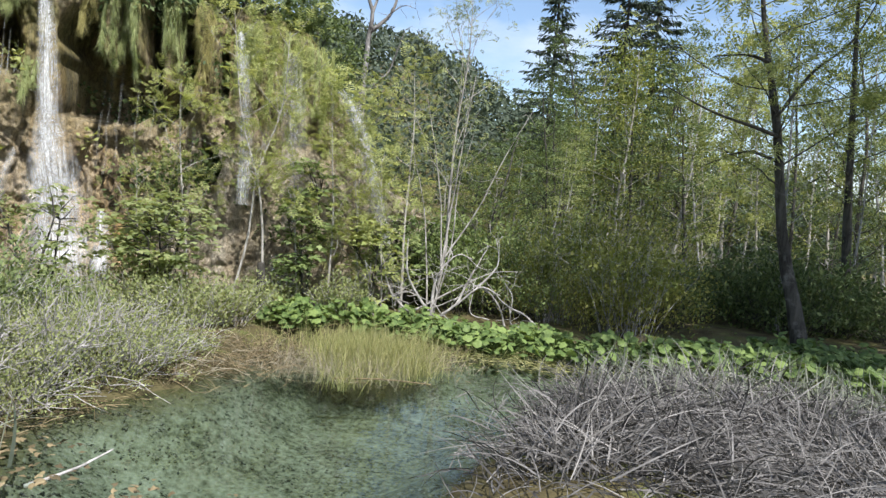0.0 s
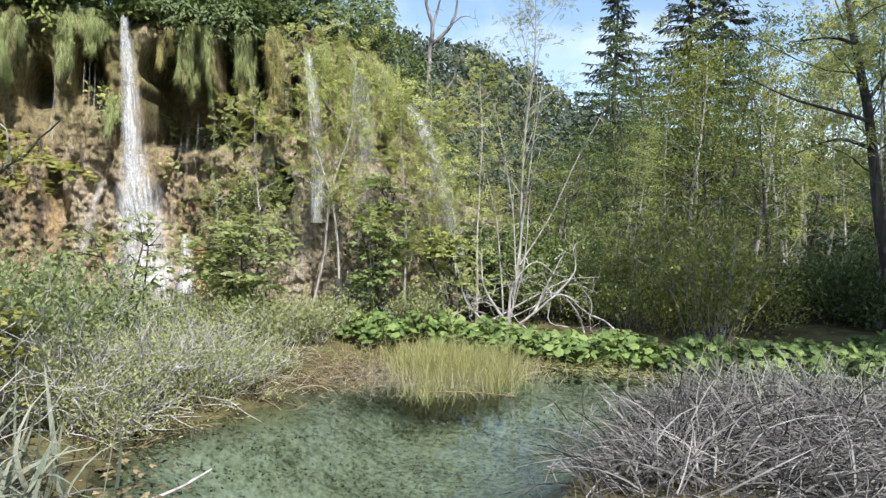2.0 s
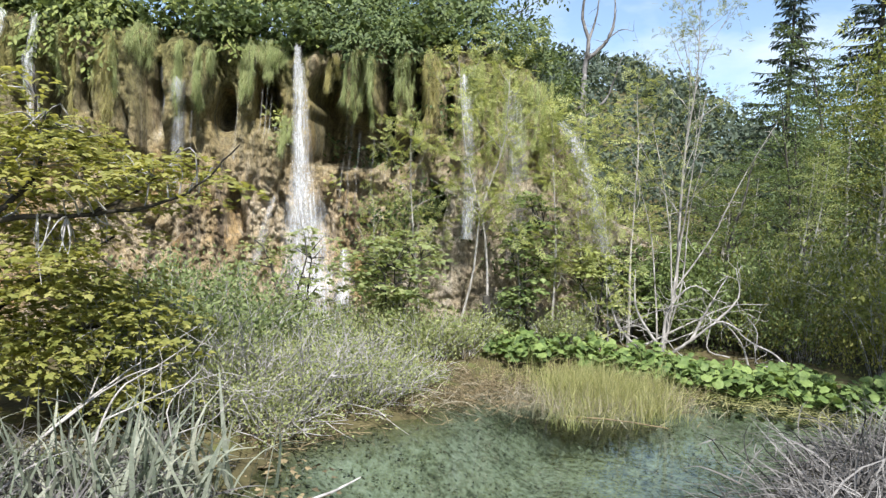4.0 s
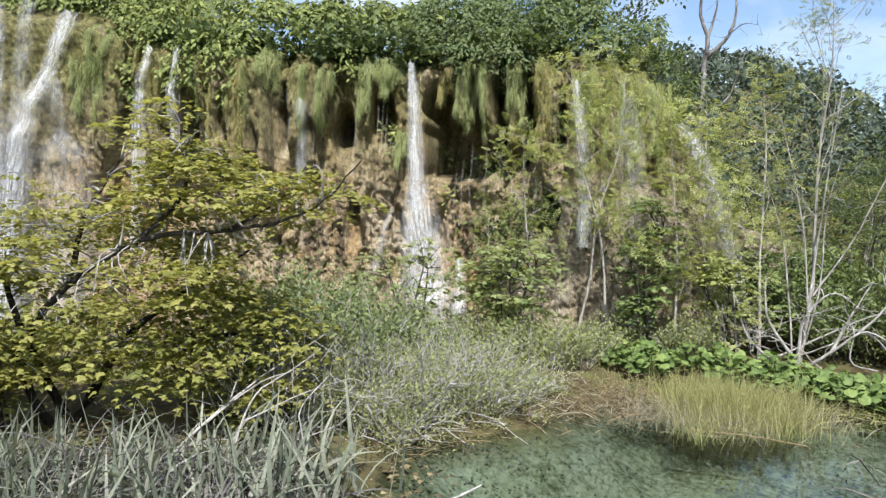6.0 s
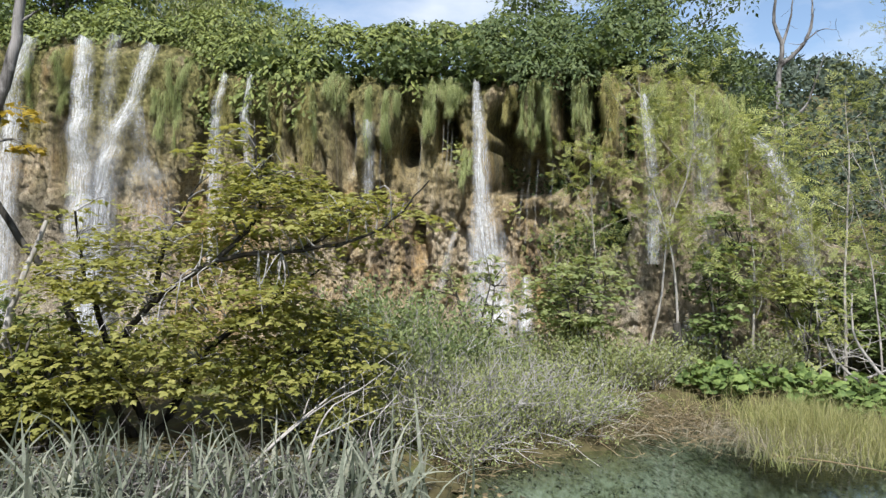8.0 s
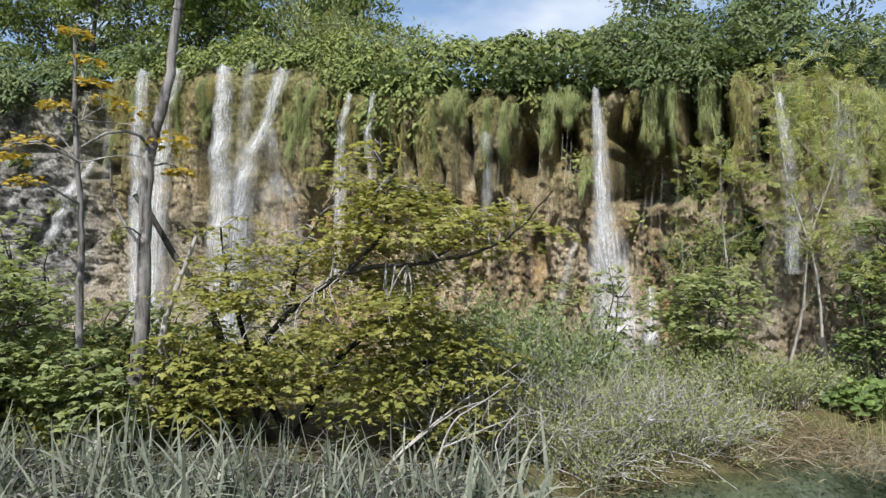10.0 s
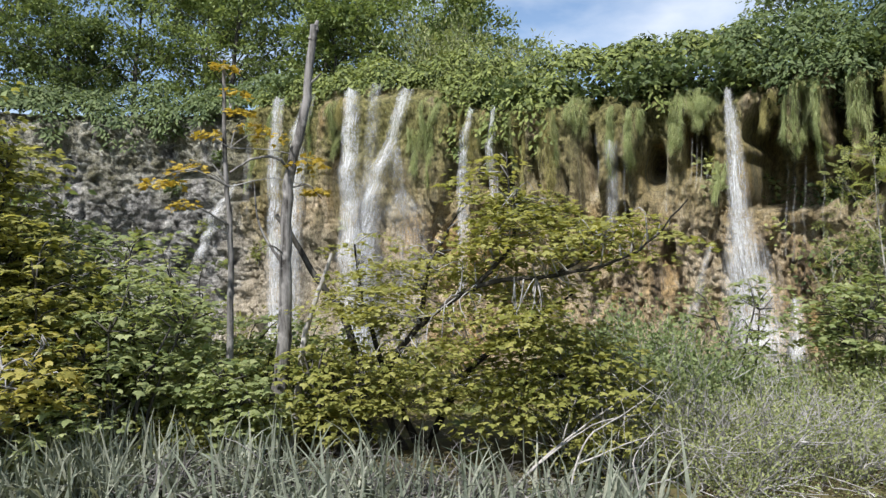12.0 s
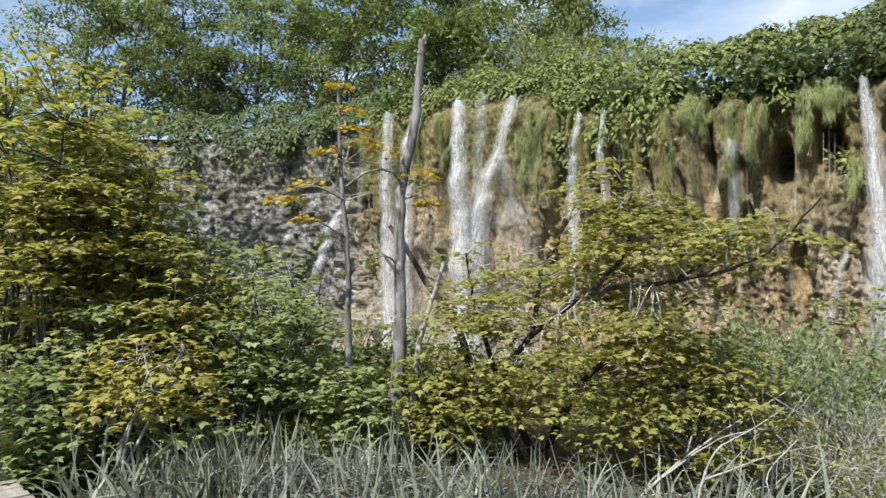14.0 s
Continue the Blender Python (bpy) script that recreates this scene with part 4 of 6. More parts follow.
R = rng_of(6)
GREEN, OLIVE = "bright green moss beard hanging down the wet cliff", "olive-brown moss on a travertine drape"
for u, half, z1, z0, n, mat in [
        (7.76, 0.2, 5.1, 3.45, 1500, MOSS), (7.34, 0.14, 5.1, 3.5, 1000, MOSS), (6.88, 0.12, 5.1, 3.6, 500, MOSS), (6.72, 0.06, 5.0, 3.4, 300, MOSS), (9.72, 0.15, 5.2, 3.75, 1100, MOSS), (9.35, 0.34, 5.25, 4.5, 1300, MOSS),
        (10.46, 0.17, 4.9, 3.8, 900, MOSS), (10.9, 0.16, 5.0, 3.3, 900, MOSS), (11.45, 0.16, 5.3, 4.1, 700, MOSS), (11.85, 0.24, 5.1, 2.9, 900, MOSS_OLIVE), (11.72, 0.08, 5.0, 3.0, 400, MOSS), (12.42, 0.22, 5.1, 3.3, 1000, MOSS_OLIVE), (12.1, 0.08, 5.1, 3.9, 300, MOSS),
        (12.75, 0.14, 5.2, 4.0, 500, MOSS), (13.3, 0.2, 5.2, 3.9, 800, MOSS), (13.6, 0.2, 5.2, 4.0, 700, MOSS_OLIVE), (14.0, 0.16, 5.4, 4.6, 450, MOSS_OLIVE), (14.68, 0.22, 5.75, 3.9, 1600, MOSS), (14.9, 0.12, 5.0, 3.4, 500, MOSS), (17.0, 0.2, 6.0, 4.7, 700, MOSS_OLIVE), (17.35, 0.14, 6.0, 4.3, 600, MOSS),
        (19.35, 0.16, 6.1, 4.4, 600, MOSS), (19.85, 0.26, 6.1, 4.0, 900, MOSS_OLIVE), (20.35, 0.24, 6.1, 4.0, 800, MOSS), (20.8, 0.2, 5.4, 4.1, 400, MOSS), (8.2, 0.15, 5.0, 4.3, 350, MOSS_OLIVE), (9.05, 0.16, 3.9, 3.2, 450, MOSS), (6.35, 0.18, 5.0, 3.2, 800, MOSS_OLIVE),
        (5.72, 0.14, 4.9, 3.3, 800, MOSS), (5.3, 0.16, 4.9, 3.0, 900, MOSS_YELLOW), (5.02, 0.1, 4.9, 3.2, 500, MOSS), (4.72, 0.17, 4.9, 2.9, 1000, MOSS_YELLOW), (4.3, 0.16, 4.7, 2.9, 800, MOSS_YELLOW), (5.5, 0.1, 4.9, 3.4, 500, MOSS_YELLOW), (4.5, 0.08, 4.7, 3.2, 400, MOSS), (18.15, 0.1, 5.9, 4.6, 300, MOSS)]:
    moss_beard(R, u, half, z1, z0, n, OLIVE if mat is MOSS_OLIVE else GREEN if mat is MOSS else "yellow-green moss apron on the cliff's shoulder", mat)


# ---- butterbur and other broad leaves ----
def butterbur_leaf(seed):
    """A round, cupped, wavy leaf on a stalk."""
    rng = rng_of(seed)
    s = Soup()
    n = 16
    ang = np.linspace(0, 2 * math.pi, n, endpoint=False)
    rim = 0.5 * (1 - 0.35 * np.exp(-((ang - math.pi) / 0.35) ** 2)) * (1 + rng.normal(0, 0.04, n))
    inner = np.stack([np.cos(ang) * rim * 0.5, np.sin(ang) * rim * 0.5, 0.03 + rng.normal(0, 0.01, n)], 1)
    outer = np.stack([np.cos(ang) * rim, np.sin(ang) * rim, -0.03 + 0.05 * np.sin(ang * 5 + seed) + rng.normal(0, 0.015, n)], 1)
    s.put(np.concatenate([[[0, 0, 0]], inner, outer]), [[0, 1 + i, 1 + (i + 1) % n] for i in range(n)])
    s.put(np.concatenate([inner, outer]), [[i, n + i, n + (i + 1) % n, (i + 1) % n] for i in range(n)])
    return s


BUR = [butterbur_leaf(k).mesh("leaf_blade", LEAF_BANK) for k in range(4)]


def butterbur(rng, at, count, spread, height, size, label, group):
    """A clump of broad leaves, each its own piece, on stalks."""
    top = thing("butterbur", at, label, "plant", group)
    stalks = Soup()
    for i in range(count):
        a, q = rng.uniform(0, 6.28), spread * math.sqrt(rng.uniform(0.02, 1))
        p = vec(math.cos(a) * q, math.sin(a) * q, height * rng.uniform(0.45, 1.05) * (1 - 0.55 * (q / spread) ** 2))
        sz = size * rng.uniform(0.6, 1.2)
        ob = new("leaf", BUR[rng.randint(4)])
        ob.parent = top
        ob.matrix_basis = Matrix.LocRotScale(p, Euler((rng.normal(0.25, 0.42), rng.normal(0, 0.42), rng.normal(0, 0.6))), (sz, sz, sz))
        tube(stalks, smooth_path([(p[0] * 0.3, p[1] * 0.3, 0), p * vec(0.6, 0.6, 0.6), p], 4), [0.008, 0.007, 0.006, 0.005], 4)
    part("stalkwork", stalks, LEAF_BUTTERBUR, top, kind="stuff")


def gz(x, y):
    return float(ground_height(np.array([x]), np.array([y]))[0])


# back shore
R = rng_of(11)
for i in range(34):
    f = i / 33
    x = -2.3 + 9.8 * f + R.normal(0, 0.12)
    y = np.interp(x, [-2.3, -0.5, 1.5, 3.0, 4.2, 5.5, 7.6], [9.5, 9.75, 9.55, 9.1, 8.6, 8.3, 8.1]) + R.uniform(-0.15, 0.5)
    butterbur(R, (x, y, max(0.0, gz(x, y))), 64, 0.52, 0.38, 0.13, "broad-leaved green butterbur clump on the bank", "butterbur along the bank")
for i in range(16):
    x, y = R.uniform(3.4, 8.0), R.uniform(7.6, 10.6)
    butterbur(R, (x, y, gz(x, y)), 56, 0.6, 0.40, 0.14, "broad-leaved green butterbur clump under the trees", "butterbur along the bank")


def leafy_fringe(rng, u0, u1, z_low, z_high, count, size, mat, label, proud=0.06, shape=OVAL):
    """Creeping broad leaves that overhang the lip."""
    c = on_cliff(np.array([(u0 + u1) / 2]), np.array([5.0]))[0]
    top = thing("overhanging_plants", (c[0], c[1], 0), label, "plant", "plants on the lip")
    count = int(count * 1.25)
    m = max(8, count // 12)
    ku, kz = rng.uniform(u0, u1, m), rng.uniform(0, 1, m)
    lobe = ramp01(vnoise(np.stack([ku * 1.9, 0 * ku, 0 * ku + 3.3], 1)), 0.25, 0.75)
    hang = z_low - 0.75 + (z_high - z_low) * lobe
    crest = z_high - 0.05 + 0.6 * (vnoise(np.stack([ku * 1.3, 0 * ku + 5, 0 * ku], 1)) - 0.5)
    kz = np.minimum(hang, crest - 0.25) + (crest - np.minimum(hang, crest - 0.25)) * kz
    # each whorl of leaves is a small drooping umbrella
    pick = rng.randint(0, m, count)
    turn, arm = rng.uniform(0, 2 * math.pi, count), rng.uniform(0.02, 0.17, count) * size / 0.11
    p, n = on_line(ku[pick])
    t = np.stack([n[:, 1], -n[:, 0]], 1)
    flatways = t * np.cos(turn)[:, None] + n * np.sin(turn)[:, None]
    jut = rng.uniform(-0.4, 0.18, m)[pick]
    rel = np.maximum(relief(ku, np.minimum(kz, on_line(ku)[0][:, 2] - 0.4), on_line(ku)[0][:, 2]), 0)[pick] + proud - 0.9 * np.clip(kz[pick] - p[:, 2], 0, 1.5) + jut
    z = kz[pick] - 0.9 * arm * np.sin(turn) - 2.2 * arm * arm + rng.normal(0, 0.02, count)
    pos = np.concatenate([p[:, :2] + n * rel[:, None] + flatways * arm[:, None], z[:, None]], 1) - vec(c[0], c[1], 0)
    out = np.concatenate([flatways, -0.45 - 0.5 * np.sin(turn)[:, None]], 1) + rng.normal(0, 0.25, (count, 3))
    nor = np.concatenate([n * 0.6, np.full((count, 1), 0.8)], 1) + rng.normal(0, 0.25, (count, 3))
    long = size * rng.uniform(0.6, 1.3, count)
    bins = max(2, int((u1 - u0) / 0.7))
    where = np.clip(((ku[pick] - u0) / (u1 - u0) * bins).astype(int), 0, bins - 1)
    for b in range(bins):
        s, w = Soup(), where == b
        leaves(s, shape, pos[w], out[w], nor[w], long[w])
        part("foliage", s, mat, top, kind="stuff")


R = rng_of(12)
leafy_fringe(R, 4.0, 6.2, 5.6, 6.2, 2200, 0.085, LEAF_DEEP, "dark green shrubs overhanging the cliff shoulder", proud=0.35)
# darker leaf colour on this stretch replaces the shaded gaps between leaves
leafy_fringe(R, 6.0, 8.6, 5.65, 6.5, 3000, 0.1, LEAF_DEEP, "broad leaves overhanging the cliff, coloured dark for the shade among them")
leafy_fringe(R, 5.4, 8.9, 5.85, 6.7, 4200, 0.10, LEAF_DEEP, "dark green boughs hanging out over the cliff", proud=0.4)
leafy_fringe(R, 8.5, 10.4, 4.75, 6.75, 3200, 0.125, LEAF_FRINGE, "lush broad leaves tumbling over the lip")
leafy_fringe(R, 10.2, 12.4, 5.0, 6.75, 2850, 0.125, LEAF_FRINGE, "lush broad leaves on the cliff edge")
leafy_fringe(R, 12.2, 14.4, 5.3, 6.7, 2850, 0.125, LEAF_FRINGE, "lush broad leaves above the small falls")
leafy_fringe(R, 14.2, 17.2, 6.75, 6.95, 2850, 0.125, LEAF_FRINGE, "low broad leaves behind the main falls' lip", proud=-0.25)
leafy_fringe(R, 17.0, 20.8, 6.85, 7.1, 3230, 0.125, LEAF_FRINGE, "low broad leaves along the cliff edge", proud=-0.15)
leafy_fringe(R, 20.6, 25.0, 6.45, 7.6, 4000, 0.15, LEAF_DEEP, "dark shrubs hanging over grey rock")
leafy_fringe(R, 25.0, 33.0, 6.4, 7.8, 5600, 0.16, LEAF_DEEP, "dark shrubs hanging over shaded grey rock")

# ---- small plants rooted on the face ----
R = rng_of(13)
for u, z, n, size, mat in [(9.15, 3.9, 70, 0.09, LEAF_ASH), (9.0, 3.5, 60, 0.08, LEAF_MAPLE), (7.0, 2.3, 50, 0.07, LEAF_ASH), (6.7, 2.7, 40, 0.07, LEAF_ASH), (8.15, 2.6, 50, 0.08, LEAF_ASH), (14.15, 4.9, 90, 0.09, LEAF_BUTTERBUR), (14.0, 4.4, 50, 0.08, LEAF_BUTTERBUR),
                           (10.4, 2.4, 60, 0.07, LEAF_WILLOW), (9.4, 1.5, 70, 0.07, LEAF_WILLOW), (7.4, 1.4, 90, 0.07, LEAF_WILLOW), (6.1, 1.5, 90, 0.08, LEAF_WILLOW), (12.6, 3.4, 70, 0.08, LEAF_WILLOW), (11.6, 2.6, 60, 0.07, LEAF_WILLOW),
                           (17.4, 3.0, 70, 0.08, LEAF_WILLOW), (19.8, 2.6, 80, 0.09, LEAF_WILLOW), (22.6, 5.2, 120, 0.11, LEAF_DEEP), (24.4, 4.4, 140, 0.11, LEAF_DEEP), (23.2, 3.2, 110, 0.1, LEAF_WOOD), (25.6, 3.0, 150, 0.11, LEAF_WOOD), (21.2, 2.4, 100, 0.1, LEAF_WOOD), (5.4, 2.2, 110, 0.08, LEAF_ASH), (4.6, 1.9, 110, 0.08, LEAF_ASH)]:
    c = on_cliff(np.array([u]), np.array([z]))[0]
    o = on_line(np.array([u]))[1][0]
    top = thing("cliff_plant", tuple(c), "small green plant rooted on the wet rock", "plant", "plants on the cliff face")
    s = Soup()
    d = unit(R.normal(0, 1, (n, 3)) + vec(o[0] * 0.6, o[1] * 0.6, 0.3))
    leaves(s, PALM, d * R.uniform(0.05, 0.32, (n, 1)) * vec(1.2, 1.2, 0.9), d + vec(0, 0, -0.4) + R.normal(0, 0.4, (n, 3)), up_normals(R, n, 0.4) + vec(o[0], o[1], 0) * 0.3, size * R.uniform(0.6, 1.2, n))
    part("foliage", s, mat, top, kind="stuff")
    s = Soup()
    for k in range(5):
        tube(s, smooth_path([-vec(o[0], o[1], 0) * 0.12, d[k] * 0.15, d[k] * 0.3], 4), [0.008, 0.006, 0.005, 0.003], 4)
    part("stemwork", s, BARK_GREY, top, kind="stuff")

# ---- trees and bushes on the plateau ----
R = rng_of(21)


def crest(u, behind):
    p, o = on_line(np.array([u]))
    x, y = p[0, 0] - o[0, 0] * behind, p[0, 1] - o[0, 1] * behind
    return (x, y, gz(x, y) - 0.1)


for u, behind, h, reach in [(5.0, 1.5, 3.8, 1.5), (6.3, 1.6, 4.8, 1.7), (7.3, 1.7, 4.8, 1.5), (6.0, 3.0, 5.4, 1.7), (4.3, 2.2, 2.8, 1.1), (8.2, 2.1, 3.2, 1.0), (5.6, 2.0, 4.6, 1.5), (6.9, 1.1, 3.8, 1.3), (4.7, 0.7, 2.3, 1.0), (5.6, 0.8, 2.7, 1.1), (6.5, 0.8, 2.4, 1.0)]:
    grown_tree("broadleaf_tree", crest(u, behind), R, h, 0.07, BARK_DARK, LEAF_DEEP, DIAMOND, 0.10, "dense green broadleaf tree on the cliff top", crown_from=0.1, reach=reach, limbs=22, twigs=4, per_twig=60, group="trees on the cliff top", tilt=0.7, spread=0.2)
for u, behind, h, reach in [(22.0, 4.0, 6.0, 2.4), (24.5, 3.5, 6.5, 2.6), (20.0, 5.5, 5.0, 2.2), (27.0, 4.0, 6.5, 2.4), (29.5, 5.5, 7.5, 2.6), (31.5, 4.0, 6.0, 2.4), (23.0, 8.0, 7.5, 2.8), (26.5, 8.5, 8.5, 2.8), (18.5, 7.5, 4.2, 2.0), (33.5, 6.0, 7, 2.6), (21.0, 3.0, 3.6, 1.8), (28.2, 2.6, 4.0, 2.0), (25.6, 5.8, 6.0, 2.6)]:
    grown_tree("broadleaf_tree", crest(u, behind), R, h, 0.12, BARK_DARK, LEAF_CREST if u * 2 % 3 < 2 else LEAF_DEEP, DIAMOND, 0.165, "tall green broadleaf tree above the cliff", crown_from=0.15, reach=reach, limbs=26, twigs=5, per_twig=58, group="trees on the cliff top", tilt=0.3, spread=0.24, flat=0.3)
for u, behind, h in [(16.9, 4.5, 3.1), (15.9, 5.0, 2.5), (17.9, 5.5, 3.2)]:
    shrub("willow_shrub", crest(u, behind), R, 1.5, h, 90, BARK_GREY, LEAF_WILLOW, NARROW, 0.16, 60, "feathery grey-green willow on the cliff top", group="bushes on the cliff top", spread=0.1)
for u, behind, h in [(12.45, 1.6, 2.4), (12.2, 1.9, 1.9), (10.35, 1.6, 1.8), (14.3, 2.2, 1.4)]:
    grown_tree("sapling", crest(u, behind), R, h, 0.025, BARK_GREY, LEAF_ASH, PINN, 0.22, "slender light green ash sapling on the cliff edge", crown_from=0.2, reach=0.6, limbs=11, twigs=3, per_twig=5, group="saplings on the cliff top", rise=0.9)
for u, behind, h in [(8.7, 1.6, 2.6), (8.1, 1.2, 2.8), (9.0, 2.4, 2.0)]:
    grown_tree("young_broadleaf", crest(u, behind), R, h, 0.035, BARK_DARK, LEAF_DEEP, DIAMOND, 0.085, "young dark green tree behind the cliff edge", crown_from=0.12, reach=0.7, limbs=16, twigs=4, per_twig=34, group="trees on the cliff top", tilt=0.6, spread=0.14)
for u, h in [(9.9, 1.0), (8.9, 0.8), (10.6, 0.7), (11.8, 0.7), (7.6, 0.9), (13.0, 0.7), (6.6, 0.9), (19.4, 0.8)]:
    p, o = on_line(np.array([u]))
    shrub("cliff_shrub", (p[0, 0] - o[0, 0] * 0.2, p[0, 1] - o[0, 1] * 0.2, p[0, 2] - 0.15), R, 0.6, h, 30, BARK_DARK, LEAF_DEEP, PALM, 0.105, 36, "leafy green shrub rooted on the cliff edge", group="shrubs on the cliff edge", spread=0.1, tilt=0.4)
for u in (9.6, 11.4, 12.0, 13.6, 8.8):
    p = crest(u, 1.2)
    top = thing("grass_tuft", p, "pale grass tuft on the cliff edge", "grass", "grass on the cliff top")
    s = Soup()
    blades(s, R, np.stack([R.normal(0, 0.25, 90), R.normal(0, 0.2, 90), 0.5 + 0 * R.rand(90)], 1), R.normal(0, 0.2, (90, 3)) + vec(0, 0, 1), R.uniform(0.4, 0.9, 90), R.uniform(0.006, 0.012, 90), R.uniform(0, 0.25, 90))
    part("foliage", s, SEDGE, top, kind="stuff")

# ---- dead tree behind the cliff end ----
def limb_tree(name, at, runs, bark, label, category="tree", sides=8, extra=None, rng=None, twig=0.0):
    """A tree given by its runs: each a path in the world and its first and last radius. The first is the trunk."""
    top = thing(name, at, label, category)
    for i, (path, r0, r1) in enumerate(runs):
        s = Soup()
        pts = smooth_path(np.asarray(path, float) - vec(*at), 4 * len(path))
        if rng is not None:
            pts[1:-1] += rng.normal(0, r0 * 0.05 + 0.002, (len(pts) - 2, 3))
        k = np.linspace(0, 1, len(pts))
        tube(s, pts, (r0 + (r1 - r0) * k) * (1 + (0.6 * np.exp(-k * 9) if i == 0 and r0 > 0.05 else 0)), sides if i == 0 else 6)
        if twig and rng is not None and i:
            for _ in range(int(twig)):
                b = pts[rng.randint(len(pts) // 3, len(pts))]
                tp, _ = wander(rng, b, rng.normal(0, 1, 3) + vec(0, 0, 0.2), rng.uniform(0.15, 0.5), 4, 0.3, 0)
                tube(s, tp, np.linspace(r1 * 0.9, 0.003, 5), 4)
        part("trunk" if i == 0 else "limb", s, bark, top)
    return top


R = rng_of(31)
limb_tree("dead_tree", (-3.07, 18.61, 3.2), [
    ([(-3.07, 18.61, 2.4), (-2.85, 18.65, 5.15), (-2.77, 18.66, 6.55), (-2.72, 18.67, 7.17), (-2.92, 18.64, 7.93), (-2.85, 18.65, 9.0)], 0.137, 0.022),
    ([(-2.75, 18.67, 6.7), (-2.27, 18.74, 7.17), (-2.07, 18.76, 7.79), (-2.11, 18.76, 8.6)], 0.065, 0.011),
    ([(-2.72, 18.66, 7.2), (-2.55, 18.7, 7.9), (-2.5, 18.7, 8.6)], 0.043, 0.007),
    ([(-2.3, 18.74, 7.2), (-1.9, 18.76, 7.5), (-1.55, 18.76, 7.45)], 0.022, 0.005),
    ([(-2.85, 18.66, 5.0), (-2.3, 18.72, 5.5), (-2.11, 18.76, 5.79), (-1.79, 18.79, 6.87)], 0.050, 0.007)],
    BARK_SNAG, "bare dead grey tree forking against the sky", rng=R, twig=7)

# ---- young trees before the cliff ----
R = rng_of(32)
ASH = dict(bark=BARK_PALE, leaf_mat=LEAF_ASH, shape=PINN, leaf_size=0.165, tilt=0.45, rise=0.8, group="young trees before the cliff")
grown_tree("young_ash", (-2.78, 10.13, 0.1), R, 4.6, 0.024, label="slim pale-barked young ash with light green leaves before the cliff", crown_from=0.38, reach=0.8, limbs=14, twigs=5, per_twig=5,
           path=[(-2.78, 10.13, 0), (-2.76, 10.13, 0.92), (-2.87, 10.1, 2.05), (-3.19, 10.0, 3.17), (-3.38, 9.94, 4.7)], **ASH)
grown_tree("young_ash", (-3.26, 9.98, 0.1), R, 4.4, 0.024, label="slim leaning young ash with light green leaves before the cliff", crown_from=0.4, reach=0.75, limbs=14, twigs=5, per_twig=5,
           path=[(-3.26, 9.98, 0), (-3.0, 10.06, 1.25), (-2.92, 10.09, 2.3), (-2.63, 10.17, 3.35), (-2.59, 10.18, 4.5)], **ASH)
grown_tree("young_ash", (-1.75, 10.4, 0.1), R, 4.0, 0.026, label="young ash with feathery leaves at the cliff's end", crown_from=0.2, reach=0.75, limbs=15, twigs=6, per_twig=5, **ASH)
grown_tree("young_ash", (-1.25, 10.7, 0.1), R, 3.6, 0.024, label="leafy young ash at the cliff's end", crown_from=0.12, reach=0.75, limbs=15, twigs=6, per_twig=5, **ASH)
grown_tree("young_ash", (-3.9, 10.2, 0.1), R, 3.7, 0.024, label="thin young ash with sparse leaves before the cliff", crown_from=0.35, reach=0.7, limbs=13, twigs=5, per_twig=5, **ASH)
grown_tree("young_ash", (-0.65, 11.2, 0.1), R, 4.6, 0.026, label="thin pale-stemmed ash with small leaf tufts", crown_from=0.35, reach=0.6, limbs=13, twigs=5, per_twig=5, **ASH)
R = rng_of(33)
limb_tree("split_trunk", (-2.75, 10.0, 0.1), [([(-2.72, 10.0, 0.05), (-2.7, 10.0, 0.45), (-2.74, 10.0, 0.95)], 0.09, 0.06)], BARK_DARK, "short dark broken trunk at the pool's edge", rng=R)

for x, y, h in [(-2.2, 10.3, 3.4), (-1.4, 10.9, 4.2), (-0.9, 10.6, 2.8), (-4.4, 9.6, 2.4)]:
    grown_tree("thin_sapling", (x, y, 0.1), R, h, 0.016, BARK_PALE, LEAF_ASH, PINN, 0.12, "thin pale sapling with sparse light leaves", crown_from=0.3, reach=0.5, limbs=12, twigs=3, per_twig=4, rise=0.9, group="thin saplings before the cliff", wig=0.04)
